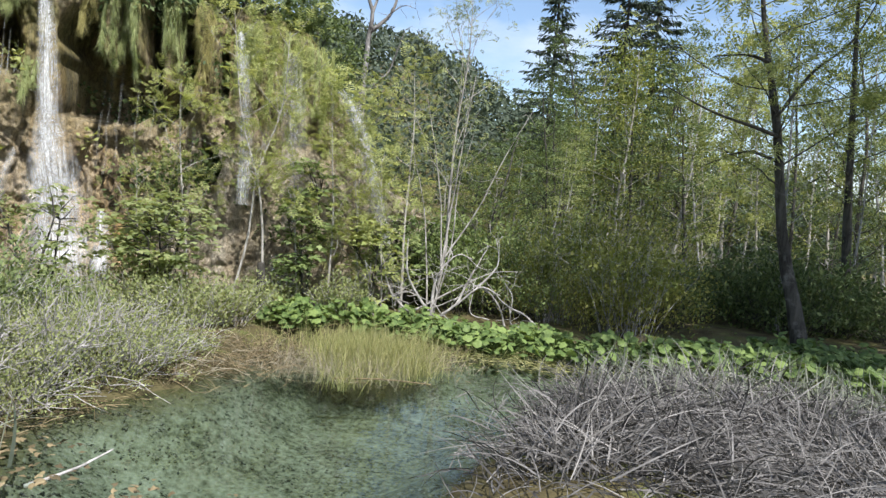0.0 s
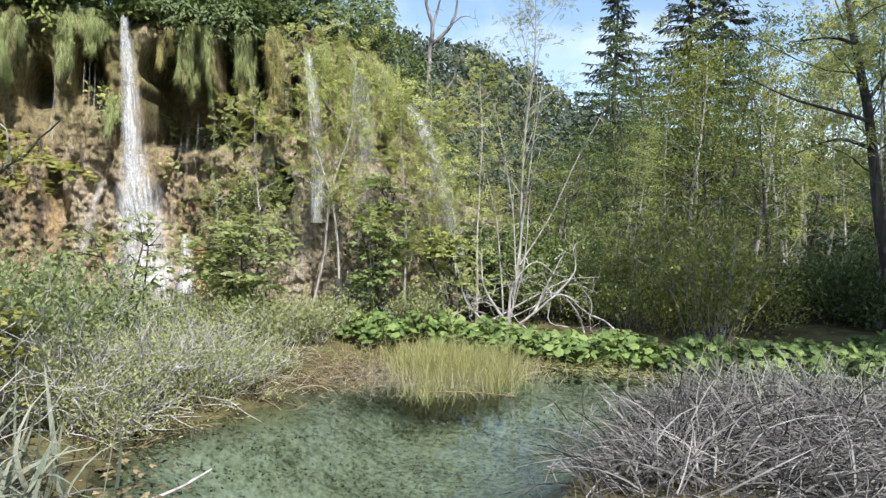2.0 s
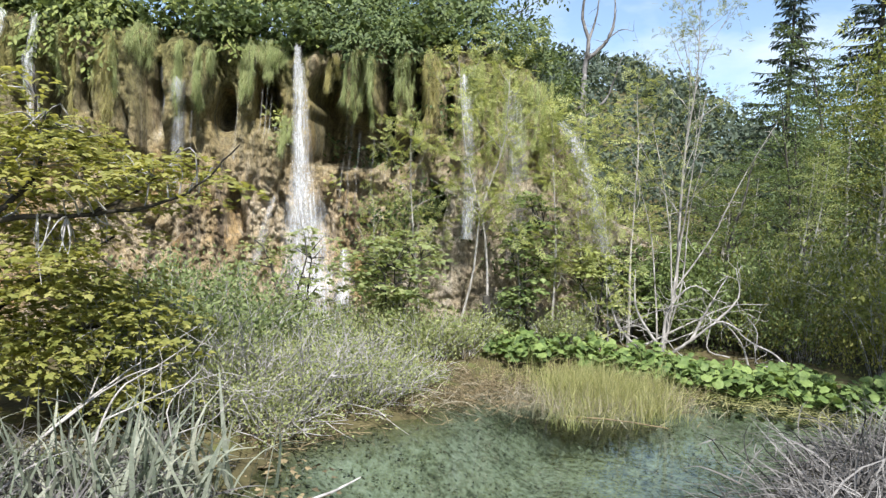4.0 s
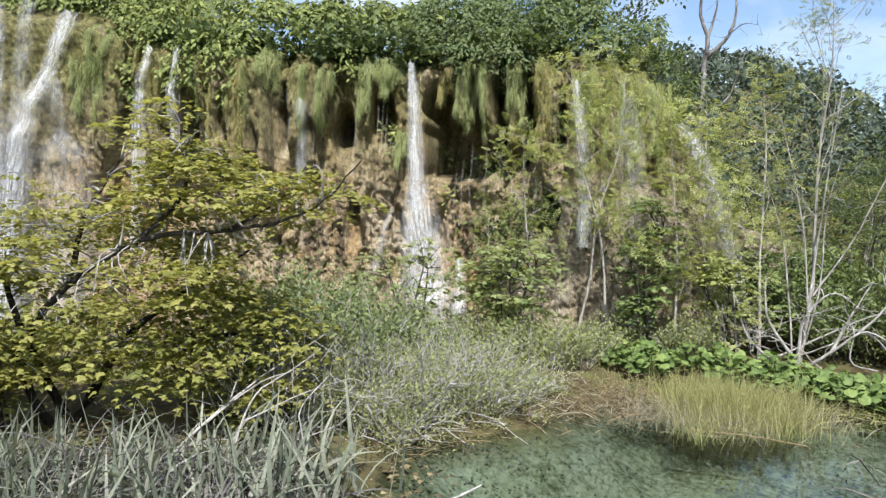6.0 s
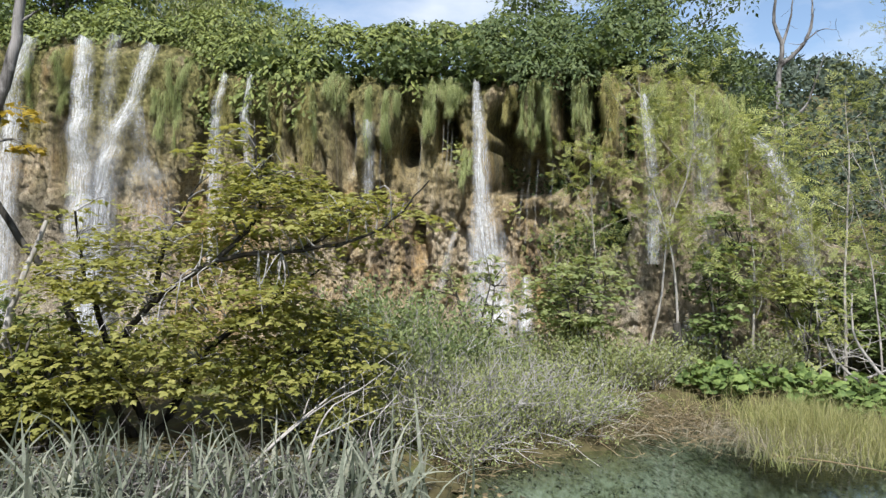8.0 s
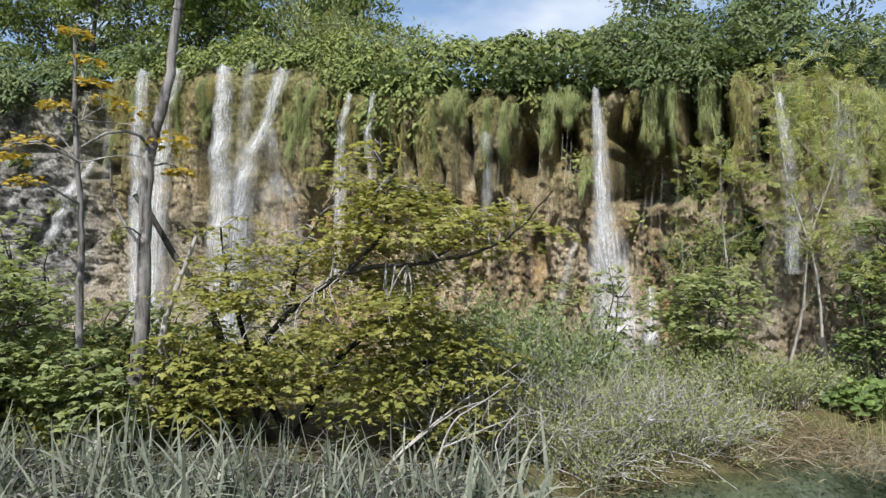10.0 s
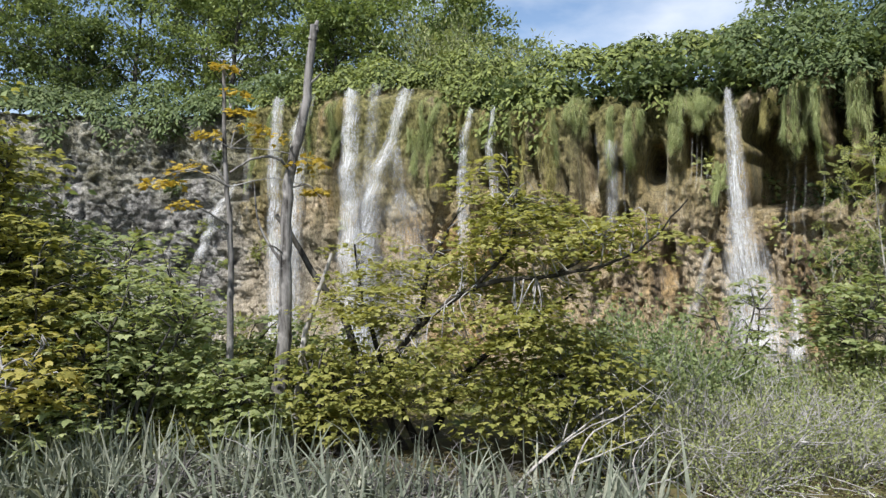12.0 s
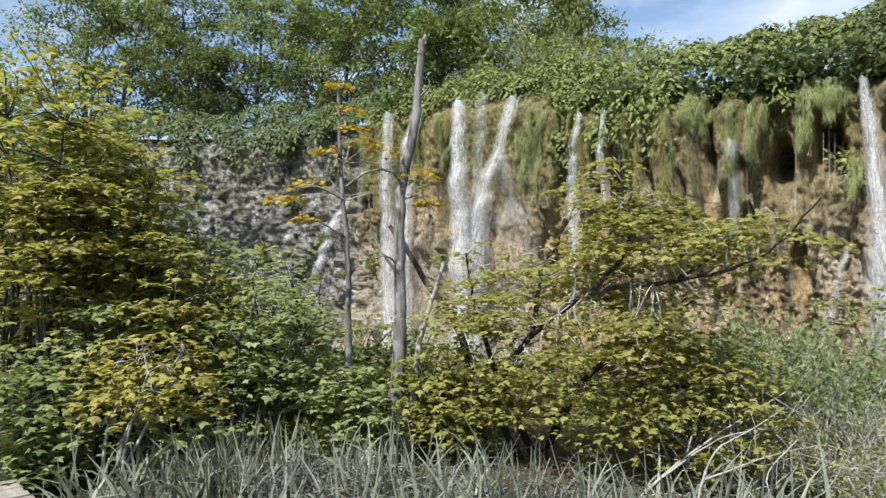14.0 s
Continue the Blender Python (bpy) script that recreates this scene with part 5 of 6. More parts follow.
# pale multi-stemmed tree
R = rng_of(34)
grown_tree("white_stemmed_tree", (-0.17, 11.39, 0.1), R, 5.6, 0.034, label="white-stemmed tree with feathery leaves only at its top", crown_from=0.36, reach=1.25, limbs=20, twigs=7, per_twig=5, limb_r=0.42, spread=0.09, bark=BARK_SILVER, leaf_mat=LEAF_WILLOW,
           shape=PINN, leaf_size=0.105, tilt=0.5, rise=1.7, path=[(-0.17, 11.39, 0), (0.02, 11.4, 1.17), (0.02, 11.4, 2.2), (0.04, 11.4, 3.4), (0.15, 11.4, 4.6), (0.13, 11.4, 5.7)])
limb_tree("white_dead_stems", (-0.05, 11.3, 0.1), [
    ([(-0.1, 11.3, 0), (0.0, 11.3, 1.2), (0.1, 11.3, 2.3), (0.2, 11.3, 3.4), (0.3, 11.3, 4.3)], 0.022, 0.006),
    ([(-0.2, 11.3, 0.2), (-0.28, 11.36, 1.1), (-0.42, 11.36, 2.1), (-0.72, 11.33, 3.1)], 0.018, 0.005),
    ([(-0.02, 11.3, 1.0), (-0.1, 11.3, 2.0), (-0.28, 11.3, 3.0), (-0.5, 11.3, 3.9)], 0.016, 0.005),
    ([(-0.12, 11.34, 0.1), (0.12, 11.34, 1.3), (0.16, 11.36, 2.4), (0.34, 11.38, 3.3)], 0.017, 0.005),
    ([(0.04, 11.3, 1.2), (0.5, 11.39, 2.0), (0.92, 11.37, 3.0), (1.35, 11.34, 3.86)], 0.015, 0.005)],
    BARK_SILVER, "bare white leaning stems beside the white-stemmed tree", rng=R, twig=9)
BRANCHES = []
for i in range(15):
    a = vec(R.uniform(-1.3, 1.7), R.uniform(10.3, 11.0), R.uniform(0.1, 0.5))
    d = vec(R.normal(0, 0.6), R.normal(0, 0.25), R.uniform(0.3, 0.9))
    b = a + d * R.uniform(0.5, 0.9)
    BRANCHES.append(([a, (a + b) / 2 + R.normal(0, 0.08, 3), b, b + vec(d[0] * 0.5 + R.normal(0, 0.2), d[1] * 0.4, R.uniform(-0.1, 0.45))], R.uniform(0.010, 0.02), 0.004))
limb_tree("fallen_branch_tangle", (-0.18, 10.39, 0.1), [
    ([(-0.2, 10.39, 0.1), (0.27, 10.4, 0.49), (0.65, 10.39, 0.82), (0.98, 10.37, 0.72)], 0.026, 0.010),
    ([(-0.1, 10.5, 0.3), (-0.05, 10.5, 0.9), (0.25, 10.5, 1.3), (0.5, 10.5, 1.25)], 0.03, 0.008),
    ([(0.3, 10.5, 0.5), (0.55, 10.5, 1.1), (0.75, 10.5, 1.5)], 0.025, 0.006),
    ([(-0.1, 10.45, 0.3), (-0.5, 10.45, 0.9), (-0.55, 10.45, 1.5)], 0.03, 0.008),
    ([(0.6, 10.4, 0.8), (0.9, 10.45, 1.2), (0.85, 10.5, 1.6)], 0.02, 0.005),
    ([(-0.3, 10.45, 0.2), (-0.75, 10.5, 0.6), (-0.95, 10.5, 1.2)], 0.025, 0.006),
    *BRANCHES], BARK_SILVER, "tangle of bleached fallen branches at the pool's edge", "branch", rng=R, twig=6)

# ---- forest ----
R = rng_of(41)
woods = [grown_tree("forest_tree", (0, 0, -60), R, 9, 0.085, BARK_PALE, LEAF_WOOD, DIAMOND, 0.10, "slim pale-trunked tree in the dense green wood", crown_from=0.12, reach=1.35, limbs=22, twigs=3, per_twig=50, group="wood behind the pool", spread=0.2, flat=0.3, tilt=0.35, bare=0.15),
         grown_tree("forest_tree", (0, 0, -60), R, 10, 0.10, BARK_DARK, LEAF_DEEP, DIAMOND, 0.105, "dark-trunked leafy tree in the dense green wood", crown_from=0.1, reach=1.7, limbs=24, twigs=3, per_twig=58, group="wood behind the pool", spread=0.22, flat=0.3, tilt=0.35),
         grown_tree("forest_tree", (0, 0, -60), R, 9.5, 0.07, BARK_PALE, LEAF_ASH, PINN, 0.30, "slim pale ash with feathery leaves in the wood", crown_from=0.18, reach=1.2, limbs=24, twigs=5, per_twig=7, group="wood behind the pool", rise=0.8, bare=0.12),
         grown_tree("forest_tree", (0, 0, -60), R, 8.5, 0.06, BARK_GREY, LEAF_MAPLE, DIAMOND, 0.095, "thin grey-trunked tree in the dense green wood", crown_from=0.1, reach=1.1, limbs=22, twigs=3, per_twig=50, group="wood behind the pool", spread=0.19, flat=0.3, tilt=0.35)]
under = [shrub("forest_shrub", (0, 0, -60), R, 1.0, 1.7, 46, BARK_DARK, LEAF_CREST, OVAL, 0.095, 48, "green undergrowth bush at the wood's edge", group="undergrowth", spread=0.12),
         shrub("forest_shrub", (0, 0, -60), R, 0.9, 2.2, 46, BARK_GREY, LEAF_WOOD, OVAL, 0.09, 45, "leafy green bush at the wood's edge", group="undergrowth", spread=0.1),
         shrub("forest_shrub", (0, 0, -60), R, 1.2, 1.5, 44, BARK_DARK, LEAF_DEEP, OVAL, 0.10, 48, "wood bush with leaves coloured darker for the wood's shade", group="undergrowth", spread=0.14),
         shrub("forest_shrub", (0, 0, -60), R, 1.1, 1.4, 40, BARK_DARK, LEAF_OLIVE, DIAMOND, 0.08, 48, "broad-leaved bush at the wood's edge", group="undergrowth", spread=0.14)]


def spot(az, r):
    a = radians(az)
    return -r * math.sin(a), r * math.cos(a)


placed = 0
for i in range(400):
    az, r = R.uniform(-38, 7), R.uniform(13.0, 34.0)
    x, y = spot(az, r)
    b, _t = cliff_side(np.array([x]), np.array([y]))
    if (az > -3 and r < 17) or placed >= 36 or (az > 2 and b[0] > -1.0 and r < 24):
        continue
    sky_line = np.interp(az, [-38, -16, -10, -6, -3, 0, 7], [17, 17, 14, 8.5, 6.0, 5.0, 5.0]) * R.uniform(0.55, 1.1)
    want = 2.0 + r * math.tan(radians(sky_line)) - gz(x, y)
    if want < 2.2:
        continue
    kind = R.randint(4 if az < -5 else 2)
    k = want / 9.0
    m = pose(x, y, gz(x, y) - 0.05, 0, 0, R.uniform(0, 360)) @ Matrix.Diagonal((max(0.6, min(k, 1.2)) * R.uniform(0.8, 1.1),) * 2 + (k, 1))
    ob = copy_thing(woods[kind], m)
    ob.matrix_basis = m
    placed += 1
for i in range(58):
    az, r = R.uniform(-38, 3), 11.2 + 4.5 * R.uniform(0, 1) ** 1.5
    x, y = spot(az, r)
    if (az > -2 and r < 12.2):
        continue
    if az < -19:
        r += 3.4
        x, y = spot(az, r)
    k = R.uniform(0.55, 0.95)
    m = pose(x, y, gz(x, y) - 0.03, 0, 0, R.uniform(0, 360)) @ Matrix.Diagonal((k, k, k * R.uniform(0.8, 1.3), 1))
    # far right, the darkest-leaved kind carries the wood's deep shade in its colour
    ob = copy_thing(under[2 if az < -19 else (0, 1, 3)[R.randint(3)] if az < -4 else 0], m)
    ob.matrix_basis = m
for ob in woods + under:
    for o in (*ob.children_recursive, ob):
        bpy.data.objects.remove(o)

deep = [grown_tree("wood_tree", (0, 0, -60), R, 9, 0.10, BARK_DARK, LEAF_DEEP, DIAMOND, 0.15, "leafy tree deep in the wood", crown_from=0.08, reach=2.0, limbs=18, twigs=3, per_twig=48, group="deep wood", spread=0.42, flat=0.35),
        grown_tree("wood_tree", (0, 0, -60), R, 9, 0.08, BARK_PALE, LEAF_WOOD, DIAMOND, 0.14, "pale-trunked leafy tree deep in the wood", crown_from=0.2, reach=1.7, limbs=18, twigs=3, per_twig=48, group="deep wood", spread=0.4, flat=0.35)]
for i in range(30):
    az, r = R.uniform(-40, -2), R.uniform(19, 40)
    x, y = spot(az, r)
    k = (2.0 + r * math.tan(radians(np.interp(az, [-40, -16, -10, -6, -2], [15, 15, 12, 8, 5]) * R.uniform(0.5, 1.05))) - gz(x, y)) / 9.0
    if k < 0.2:
        continue
    m = pose(x, y, gz(x, y) - 0.05, 0, 0, R.uniform(0, 360)) @ Matrix.Diagonal((max(0.8, min(k, 1.3)),) * 2 + (k, 1))
    copy_thing(deep[i % 2], m).matrix_basis = m
for ob in deep:
    for o in (*ob.children_recursive, ob):
        bpy.data.objects.remove(o)

# two near trunks at the wood's edge
R = rng_of(42)
tree = grown_tree("lakeside_ash", (5.81, 10.46, 0.1), R, 7.2, 0.125, BARK_DARK, LEAF_ASH, PINN, 0.24, "dark-trunked leaning ash with lichen spots beside the butterbur", crown_from=0.4, reach=1.8, limbs=22, twigs=7, per_twig=8, limb_r=0.16, rise=0.4, wig=0.1,
                  path=[(5.85, 10.45, -0.1), (5.62, 10.56, 0.97), (5.39, 10.67, 1.93), (5.15, 10.78, 3.72), (4.93, 10.87, 4.79), (4.76, 10.94, 5.77), (4.6, 11.0, 7.2)])
for path in ([(5.15, 10.7, 3.6), (4.6, 10.4, 3.68), (3.9, 10.3, 3.85), (3.2, 10.4, 4.2)], [(4.95, 10.8, 4.75), (4.5, 10.6, 4.8), (4.0, 10.67, 4.76)], [(5.2, 10.7, 3.2), (4.6, 10.5, 3.3), (4.0, 10.6, 3.05)],
             [(5.1, 10.75, 3.9), (5.5, 10.6, 4.6), (6.0, 10.5, 5.1), (6.4, 10.5, 5.9)]):
    s = Soup()
    tube(s, smooth_path(np.asarray(path) - vec(5.81, 10.46, 0.1), 14), np.linspace(0.034, 0.008, 14), 6)
    part("limb", s, BARK_DARK, tree)
grown_tree("lakeside_ash", (8.2, 13.7, 0.1), R, 8.5, 0.11, BARK_DARK, LEAF_ASH, PINN, 0.26, "tall dark-trunked ash in the wood", crown_from=0.35, reach=1.9, limbs=20, twigs=6, per_twig=5, limb_r=0.16,
           path=[(8.22, 13.7, -0.1), (8.2, 13.72, 0.75), (8.07, 13.79, 2.59), (7.95, 13.86, 4.88), (7.84, 13.91, 6.91), (7.8, 13.9, 8.6)])

# unseen tall trees beside the boardwalk, added to shade the reeds and wood's edge
for x, y, h in [(8.8, 4.8, 10.5), (7.8, 6.2, 10.5), (11.0, 7.2, 10.5), (9.8, 5.8, 10.0), (10.5, 10.0, 11.5), (13.0, 11.5, 11.5)]:
    grown_tree("shade_tree", (x, y, 0.1), R, h, 0.14, BARK_DARK, LEAF_DEEP, DIAMOND, 0.24, "unseen tall broadleaf tree added to shade the reeds and the wood", crown_from=0.58, reach=2.6, limbs=22, twigs=4, per_twig=36, group="trees beside the boardwalk", spread=0.35)


# conifers
def conifer(at, height, reach, rng, label):
    top = thing("conifer", at, label, "tree", "conifers")
    trunk, needles = Soup(), Soup()
    tube(trunk, [(0, 0, -0.5), (0, 0, height * 0.5), (0, 0, height)], [0.22, 0.13, 0.02], 7)
    for z in np.arange(height * 0.12, height, 0.36):
        ln = reach * (1 - z / height) ** 0.8 * rng.uniform(0.75, 1.15) + 0.15
        for a in rng.uniform(0, 6.28, 6):
            d = vec(math.cos(a), math.sin(a), -0.18)
            bp = np.array([vec(0, 0, z) + d * t * ln + vec(0, 0, 0.16 * ln * t * t) for t in np.linspace(0, 1, 6)])
            tube(trunk, bp, np.linspace(0.03, 0.008, 6), 4)
            n = int(8 + 16 * ln)
            t = rng.uniform(0.12, 1, n)
            q = np.stack([np.interp(t, np.linspace(0, 1, 6), bp[:, c]) for c in range(3)], 1)
            side = np.stack([-math.sin(a) * np.sign(rng.normal(0, 1, n)), math.cos(a) * np.sign(rng.normal(0, 1, n)), -0.5 + 0 * t], 1)
            leaves(needles, NARROW, q, side * 0.7 + d + rng.normal(0, 0.25, (n, 3)), up_normals(rng, n, 0.5), rng.uniform(0.22, 0.5, n))
    part("trunk", trunk, BARK_DARK, top)
    part("crown", needles, LEAF_CONIFER, top, kind="stuff")


R = rng_of(43)
conifer((5.2, 44.6, 2.0), 17.0, 3.4, R, "tall dark spruce above the wood")
conifer((8.2, 37.5, 1.8), 16.5, 3.2, R, "tall dark spruce behind the wood")
conifer((10.6, 40.5, 1.8), 17.5, 3.2, R, "tall dark spruce behind the wood")


# ---- far woods on the hill ----
def far_woods():
    rng = rng_of(44)
    s = Soup()
    n = 0
    for _ in range(760):
        az, r = rng.uniform(-34, 34), rng.uniform(30, 96)
        x, y = spot(az, r)
        z = gz(x, y)
        if z < 1.5 and r < 40:
            continue
        rad = rng.uniform(1.3, 2.6)
        k = int(130 * (46 / r) ** 0.5 + 60 * rng.rand())
        d = unit(rng.normal(0, 1, (k, 3)) * vec(1, 1, 0.9) + vec(0, -0.25, 0.35))
        bumps = 0.75 + 0.5 * vnoise(d * 2.2 + rng.uniform(0, 40))
        p = vec(x, y, z + rad * 0.9) + d * (rad * bumps)[:, None] * vec(1, 1, 1.15)
        leaves(s, DIAMOND, p, rng.normal(0, 1, (k, 3)) + vec(0, 0, -0.2), d + rng.normal(0, 0.5, (k, 3)), r * rng.uniform(0.005, 0.0105, k))
        n += 1
    tagged(new("far_woods", s.mesh("far_woods", LEAF_FAR)), "dense green broadleaf wood covering the far hill", "forest", kind="stuff")


far_woods()

# ---- grey willow thicket on the pool's edge ----
R = rng_of(51)
WILLOW = dict(bark=TWIG, leaf_mat=LEAF_WILLOW, shape=DIAMOND, leaf_size=0.033, category="shrub", group="willow thicket")
for x, y, rad, h, n in [(-3.75, 5.6, 0.95, 0.92, 230), (-3.3, 6.5, 0.8, 0.66, 220), (-4.2, 5.0, 0.75, 0.95, 170), (-3.05, 7.3, 0.6, 0.42, 130), (-3.9, 7.0, 0.8, 0.72, 150), (-3.45, 5.2, 0.5, 0.5, 120)]:
    shrub("grey_willow", (x, y, 0.05), R, rad, h, n, label="low grey-stemmed willow thicket with small pale leaves at the water", per_stem=42, stem_r=0.0085, start=0.3, spread=0.05, wig=0.18, **WILLOW)
for x, y, rad, h in [(-5.2, 6.7, 0.9, 1.45), (-5.0, 5.8, 0.85, 1.3), (-4.9, 7.4, 0.7, 0.7)]:
    shrub("green_willow", (x, y, 0.05), R, rad, h, 110, BARK_GREY, LEAF_GREENWILLOW, DIAMOND, 0.06, 75, "dense green willow bush behind the thicket", group="green willows", stem_r=0.007, spread=0.08)


# ---- maples ----
def maple_bush(name, at, rng, centre, radii, count, stems, label, mat, size=0.095, spray=0.34, per=32, bark=BARK_DARK, trunk_r=0.03, group="maples"):
    """A maple: a few stems from the base, and flat leaf layers through an egg-shaped crown."""
    top = thing(name, at, label, "tree", group)
    trunk, wood, leaf = Soup(), Soup(), Soup()
    c = np.asarray(centre, float) - vec(*at)
    anchors = []
    for i in range(stems):
        d = unit(rng.normal(0, 1, 3) * vec(1, 1, 0.5) + vec(0, 0, 0.4))
        tip = c + d * np.asarray(radii) * rng.uniform(0.5, 0.85)
        p = smooth_path([rng.normal(0, 0.08, 3) * vec(1, 1, 0), tip * vec(0.35, 0.35, 0.5) + rng.normal(0, 0.08, 3), tip], 10)
        p[0, 2] = -0.1
        tube(trunk if i == 0 else wood, p, np.linspace(trunk_r * (1 if i == 0 else 0.7), 0.008, 10), 6)
        anchors.append(p[3:])
    anchors = np.concatenate(anchors)
    d = unit(rng.normal(0, 1, (count, 3)))
    pts = c + d * np.asarray(radii) * (rng.uniform(0.25, 1.0, (count, 1)) ** 0.6)
    pts[:, 2] = np.maximum(pts[:, 2], 0.15)
    sprays(rng, wood, leaf, PALM, pts, anchors, spray, per, size * 0.82, flat=0.06, tilt=0.24)
    part("trunk", trunk, bark, top)
    part("branchwork", wood, bark, top, kind="stuff")
    part("crown", leaf, mat, top, kind="stuff")
    return top


R = rng_of(52)
maple_bush("young_maple", (-3.99, 8.98, 0.1), R, (-3.9, 9.0, 1.25), (0.75, 0.6, 0.75), 60, 5, "young green maple before the ochre cliff", LEAF_MAPLE, size=0.105, spray=0.28)
maple_bush("young_maple", (-5.1, 8.3, 0.1), R, (-5.15, 8.3, 1.2), (0.75, 0.5, 0.8), 20, 4, "sparse young green maple before the tall fall", LEAF_MAPLE, size=0.10, spray=0.28)

maple_bush("young_maple", (-2.15, 10.3, 0.1), R, (-2.15, 10.3, 1.7), (0.42, 0.4, 1.15), 46, 4, "slim dark green maple at the cliff's end", LEAF_CREST, size=0.10, spray=0.26)
maple_bush("young_maple", (-1.1, 10.6, 0.1), R, (-1.1, 10.6, 1.2), (0.5, 0.4, 0.9), 30, 4, "light green young maple under pale saplings", LEAF_ASH, size=0.095, spray=0.26)
for x, y, h in [(-0.75, 11.8, 1.5), (-0.1, 12.7, 1.7), (0.35, 13.6, 1.8)]:
    maple_bush("young_maple", (x, y, 0.1), R, (x, y, 0.62 * h), (0.6, 0.5, 0.6 * h), 44, 4, "green maple bush hiding the cliff's low end", LEAF_CREST, size=0.11, spray=0.3)
for x, y, rad, h in [(-3.3, 8.5, 0.5, 0.75), (-2.95, 9.2, 0.5, 0.7), (-4.3, 8.9, 0.6, 0.8), (-2.6, 10.3, 0.45, 0.5), (-1.6, 10.5, 0.5, 0.7), (-5.3, 9.2, 0.6, 0.6), (-6.3, 8.6, 0.7, 0.8), (-7.4, 8.0, 0.8, 0.9)]:
    shrub("leafy_bush", (x, y, max(0.0, gz(x, y))), R, rad, h, 60, TWIG, LEAF_WILLOW, OVAL, 0.05, 48, "light green bush at the foot of the cliff", group="bushes at the cliff foot", spread=0.07)

# the large yellow-green maple
R = rng_of(53)
at = (-6.0, 3.6, 0.1)
tree = thing("yellow_maple", at, "spreading yellow-green maple leaning over the reeds", "tree")
O = vec(*at)
RUNS = [([(-6.0, 3.5, 0), (-6.0, 3.17, 0.72), (-5.75, 3.2, 1.21), (-5.46, 3.29, 1.5), (-5.17, 3.36, 1.7), (-4.78, 3.54, 1.91), (-4.22, 3.87, 1.99), (-3.8, 4.13, 2.09), (-3.48, 4.26, 2.28), (-3.19, 4.35, 2.6)], 0.045, 0.006),
        ([(-4.9, 3.5, 1.85), (-4.62, 3.74, 2.29), (-4.7, 3.8, 2.6), (-4.8, 3.84, 3.16)], 0.025, 0.006),
        ([(-5.9, 3.6, 0.1), (-5.6, 3.9, 0.9), (-5.1, 4.2, 1.4), (-4.6, 4.5, 1.8)], 0.05, 0.01),
        ([(-6.05, 3.6, 0.2), (-6.2, 3.3, 1.0), (-6.1, 3.0, 1.7), (-5.9, 2.8, 2.3)], 0.045, 0.01),
        ([(-5.5, 3.3, 1.5), (-5.6, 3.5, 2.1), (-5.4, 3.7, 2.6)], 0.03, 0.006),
        ([(-5.65, 3.9, 0.8), (-5.2, 4.0, 0.8), (-4.7, 4.3, 1.0), (-4.3, 4.6, 1.0)], 0.035, 0.01),
        ([(-4.2, 3.88, 1.99), (-4.0, 4.3, 2.3), (-3.9, 4.5, 2.6)], 0.018, 0.005)]
anchors, wood, leaf = [], Soup(), Soup()
for i, (path, r0, r1) in enumerate(RUNS):
    s = Soup()
    p = smooth_path(np.asarray(path) - O, 5 * len(path))
    p[1:-1] += R.normal(0, 0.006, (len(p) - 2, 3))
    tube(s, p, np.linspace(r0, r1, len(p)), 8)
    part("trunk" if i == 0 else "limb", s, BARK_MAPLE, tree)
    anchors.append(p[4:])
anchors = np.concatenate(anchors)
cs = []
for c, rr, n in [((-5.2, 3.6, 1.4), (1.3, 1.1, 0.95), 135), ((-4.6, 3.9, 2.2), (0.85, 0.6, 0.6), 80), ((-4.9, 3.8, 2.85), (0.4, 0.4, 0.35), 16), ((-3.7, 4.2, 2.3), (0.55, 0.35, 0.25), 34), ((-4.6, 4.4, 0.9), (1.0, 0.8, 0.7), 95), ((-5.9, 3.0, 1.9), (0.7, 0.6, 0.6), 40)]:
    d = unit(R.normal(0, 1, (n, 3)))
    cs.append(vec(*c) + d * vec(*rr) * R.uniform(0.2, 1, (n, 1)) ** 0.5)
cs = np.concatenate(cs)
cs = cs[cs[:, 2] > 0.35]
bough = smooth_path(RUNS[0][0], 60)[20:]
near = np.argmin(((cs[:, None] - bough[None]) ** 2).sum(-1), 1)
gap = cs - bough[near]
cs = cs[~((np.abs(gap[:, 2]) < 0.15) & (gap[:, 0] * 0.8 - gap[:, 1] * 0.6 > -0.1) & (np.linalg.norm(gap, axis=1) < 0.6))] - O
# sprays below 1.15 m get darker olive leaves: the crown's shade as colour
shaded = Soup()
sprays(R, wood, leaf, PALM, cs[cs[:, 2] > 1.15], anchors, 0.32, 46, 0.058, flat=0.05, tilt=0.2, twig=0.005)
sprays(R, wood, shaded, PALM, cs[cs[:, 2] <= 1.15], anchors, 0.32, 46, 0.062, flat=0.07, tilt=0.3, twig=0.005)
part("branchwork", wood, BARK_GREY, tree, kind="stuff")
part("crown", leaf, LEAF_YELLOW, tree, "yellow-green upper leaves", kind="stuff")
part("lower_crown", shaded, LEAF_OLIVE, tree, "lower leaves, olive-green darkened for the crown's shade", kind="stuff")

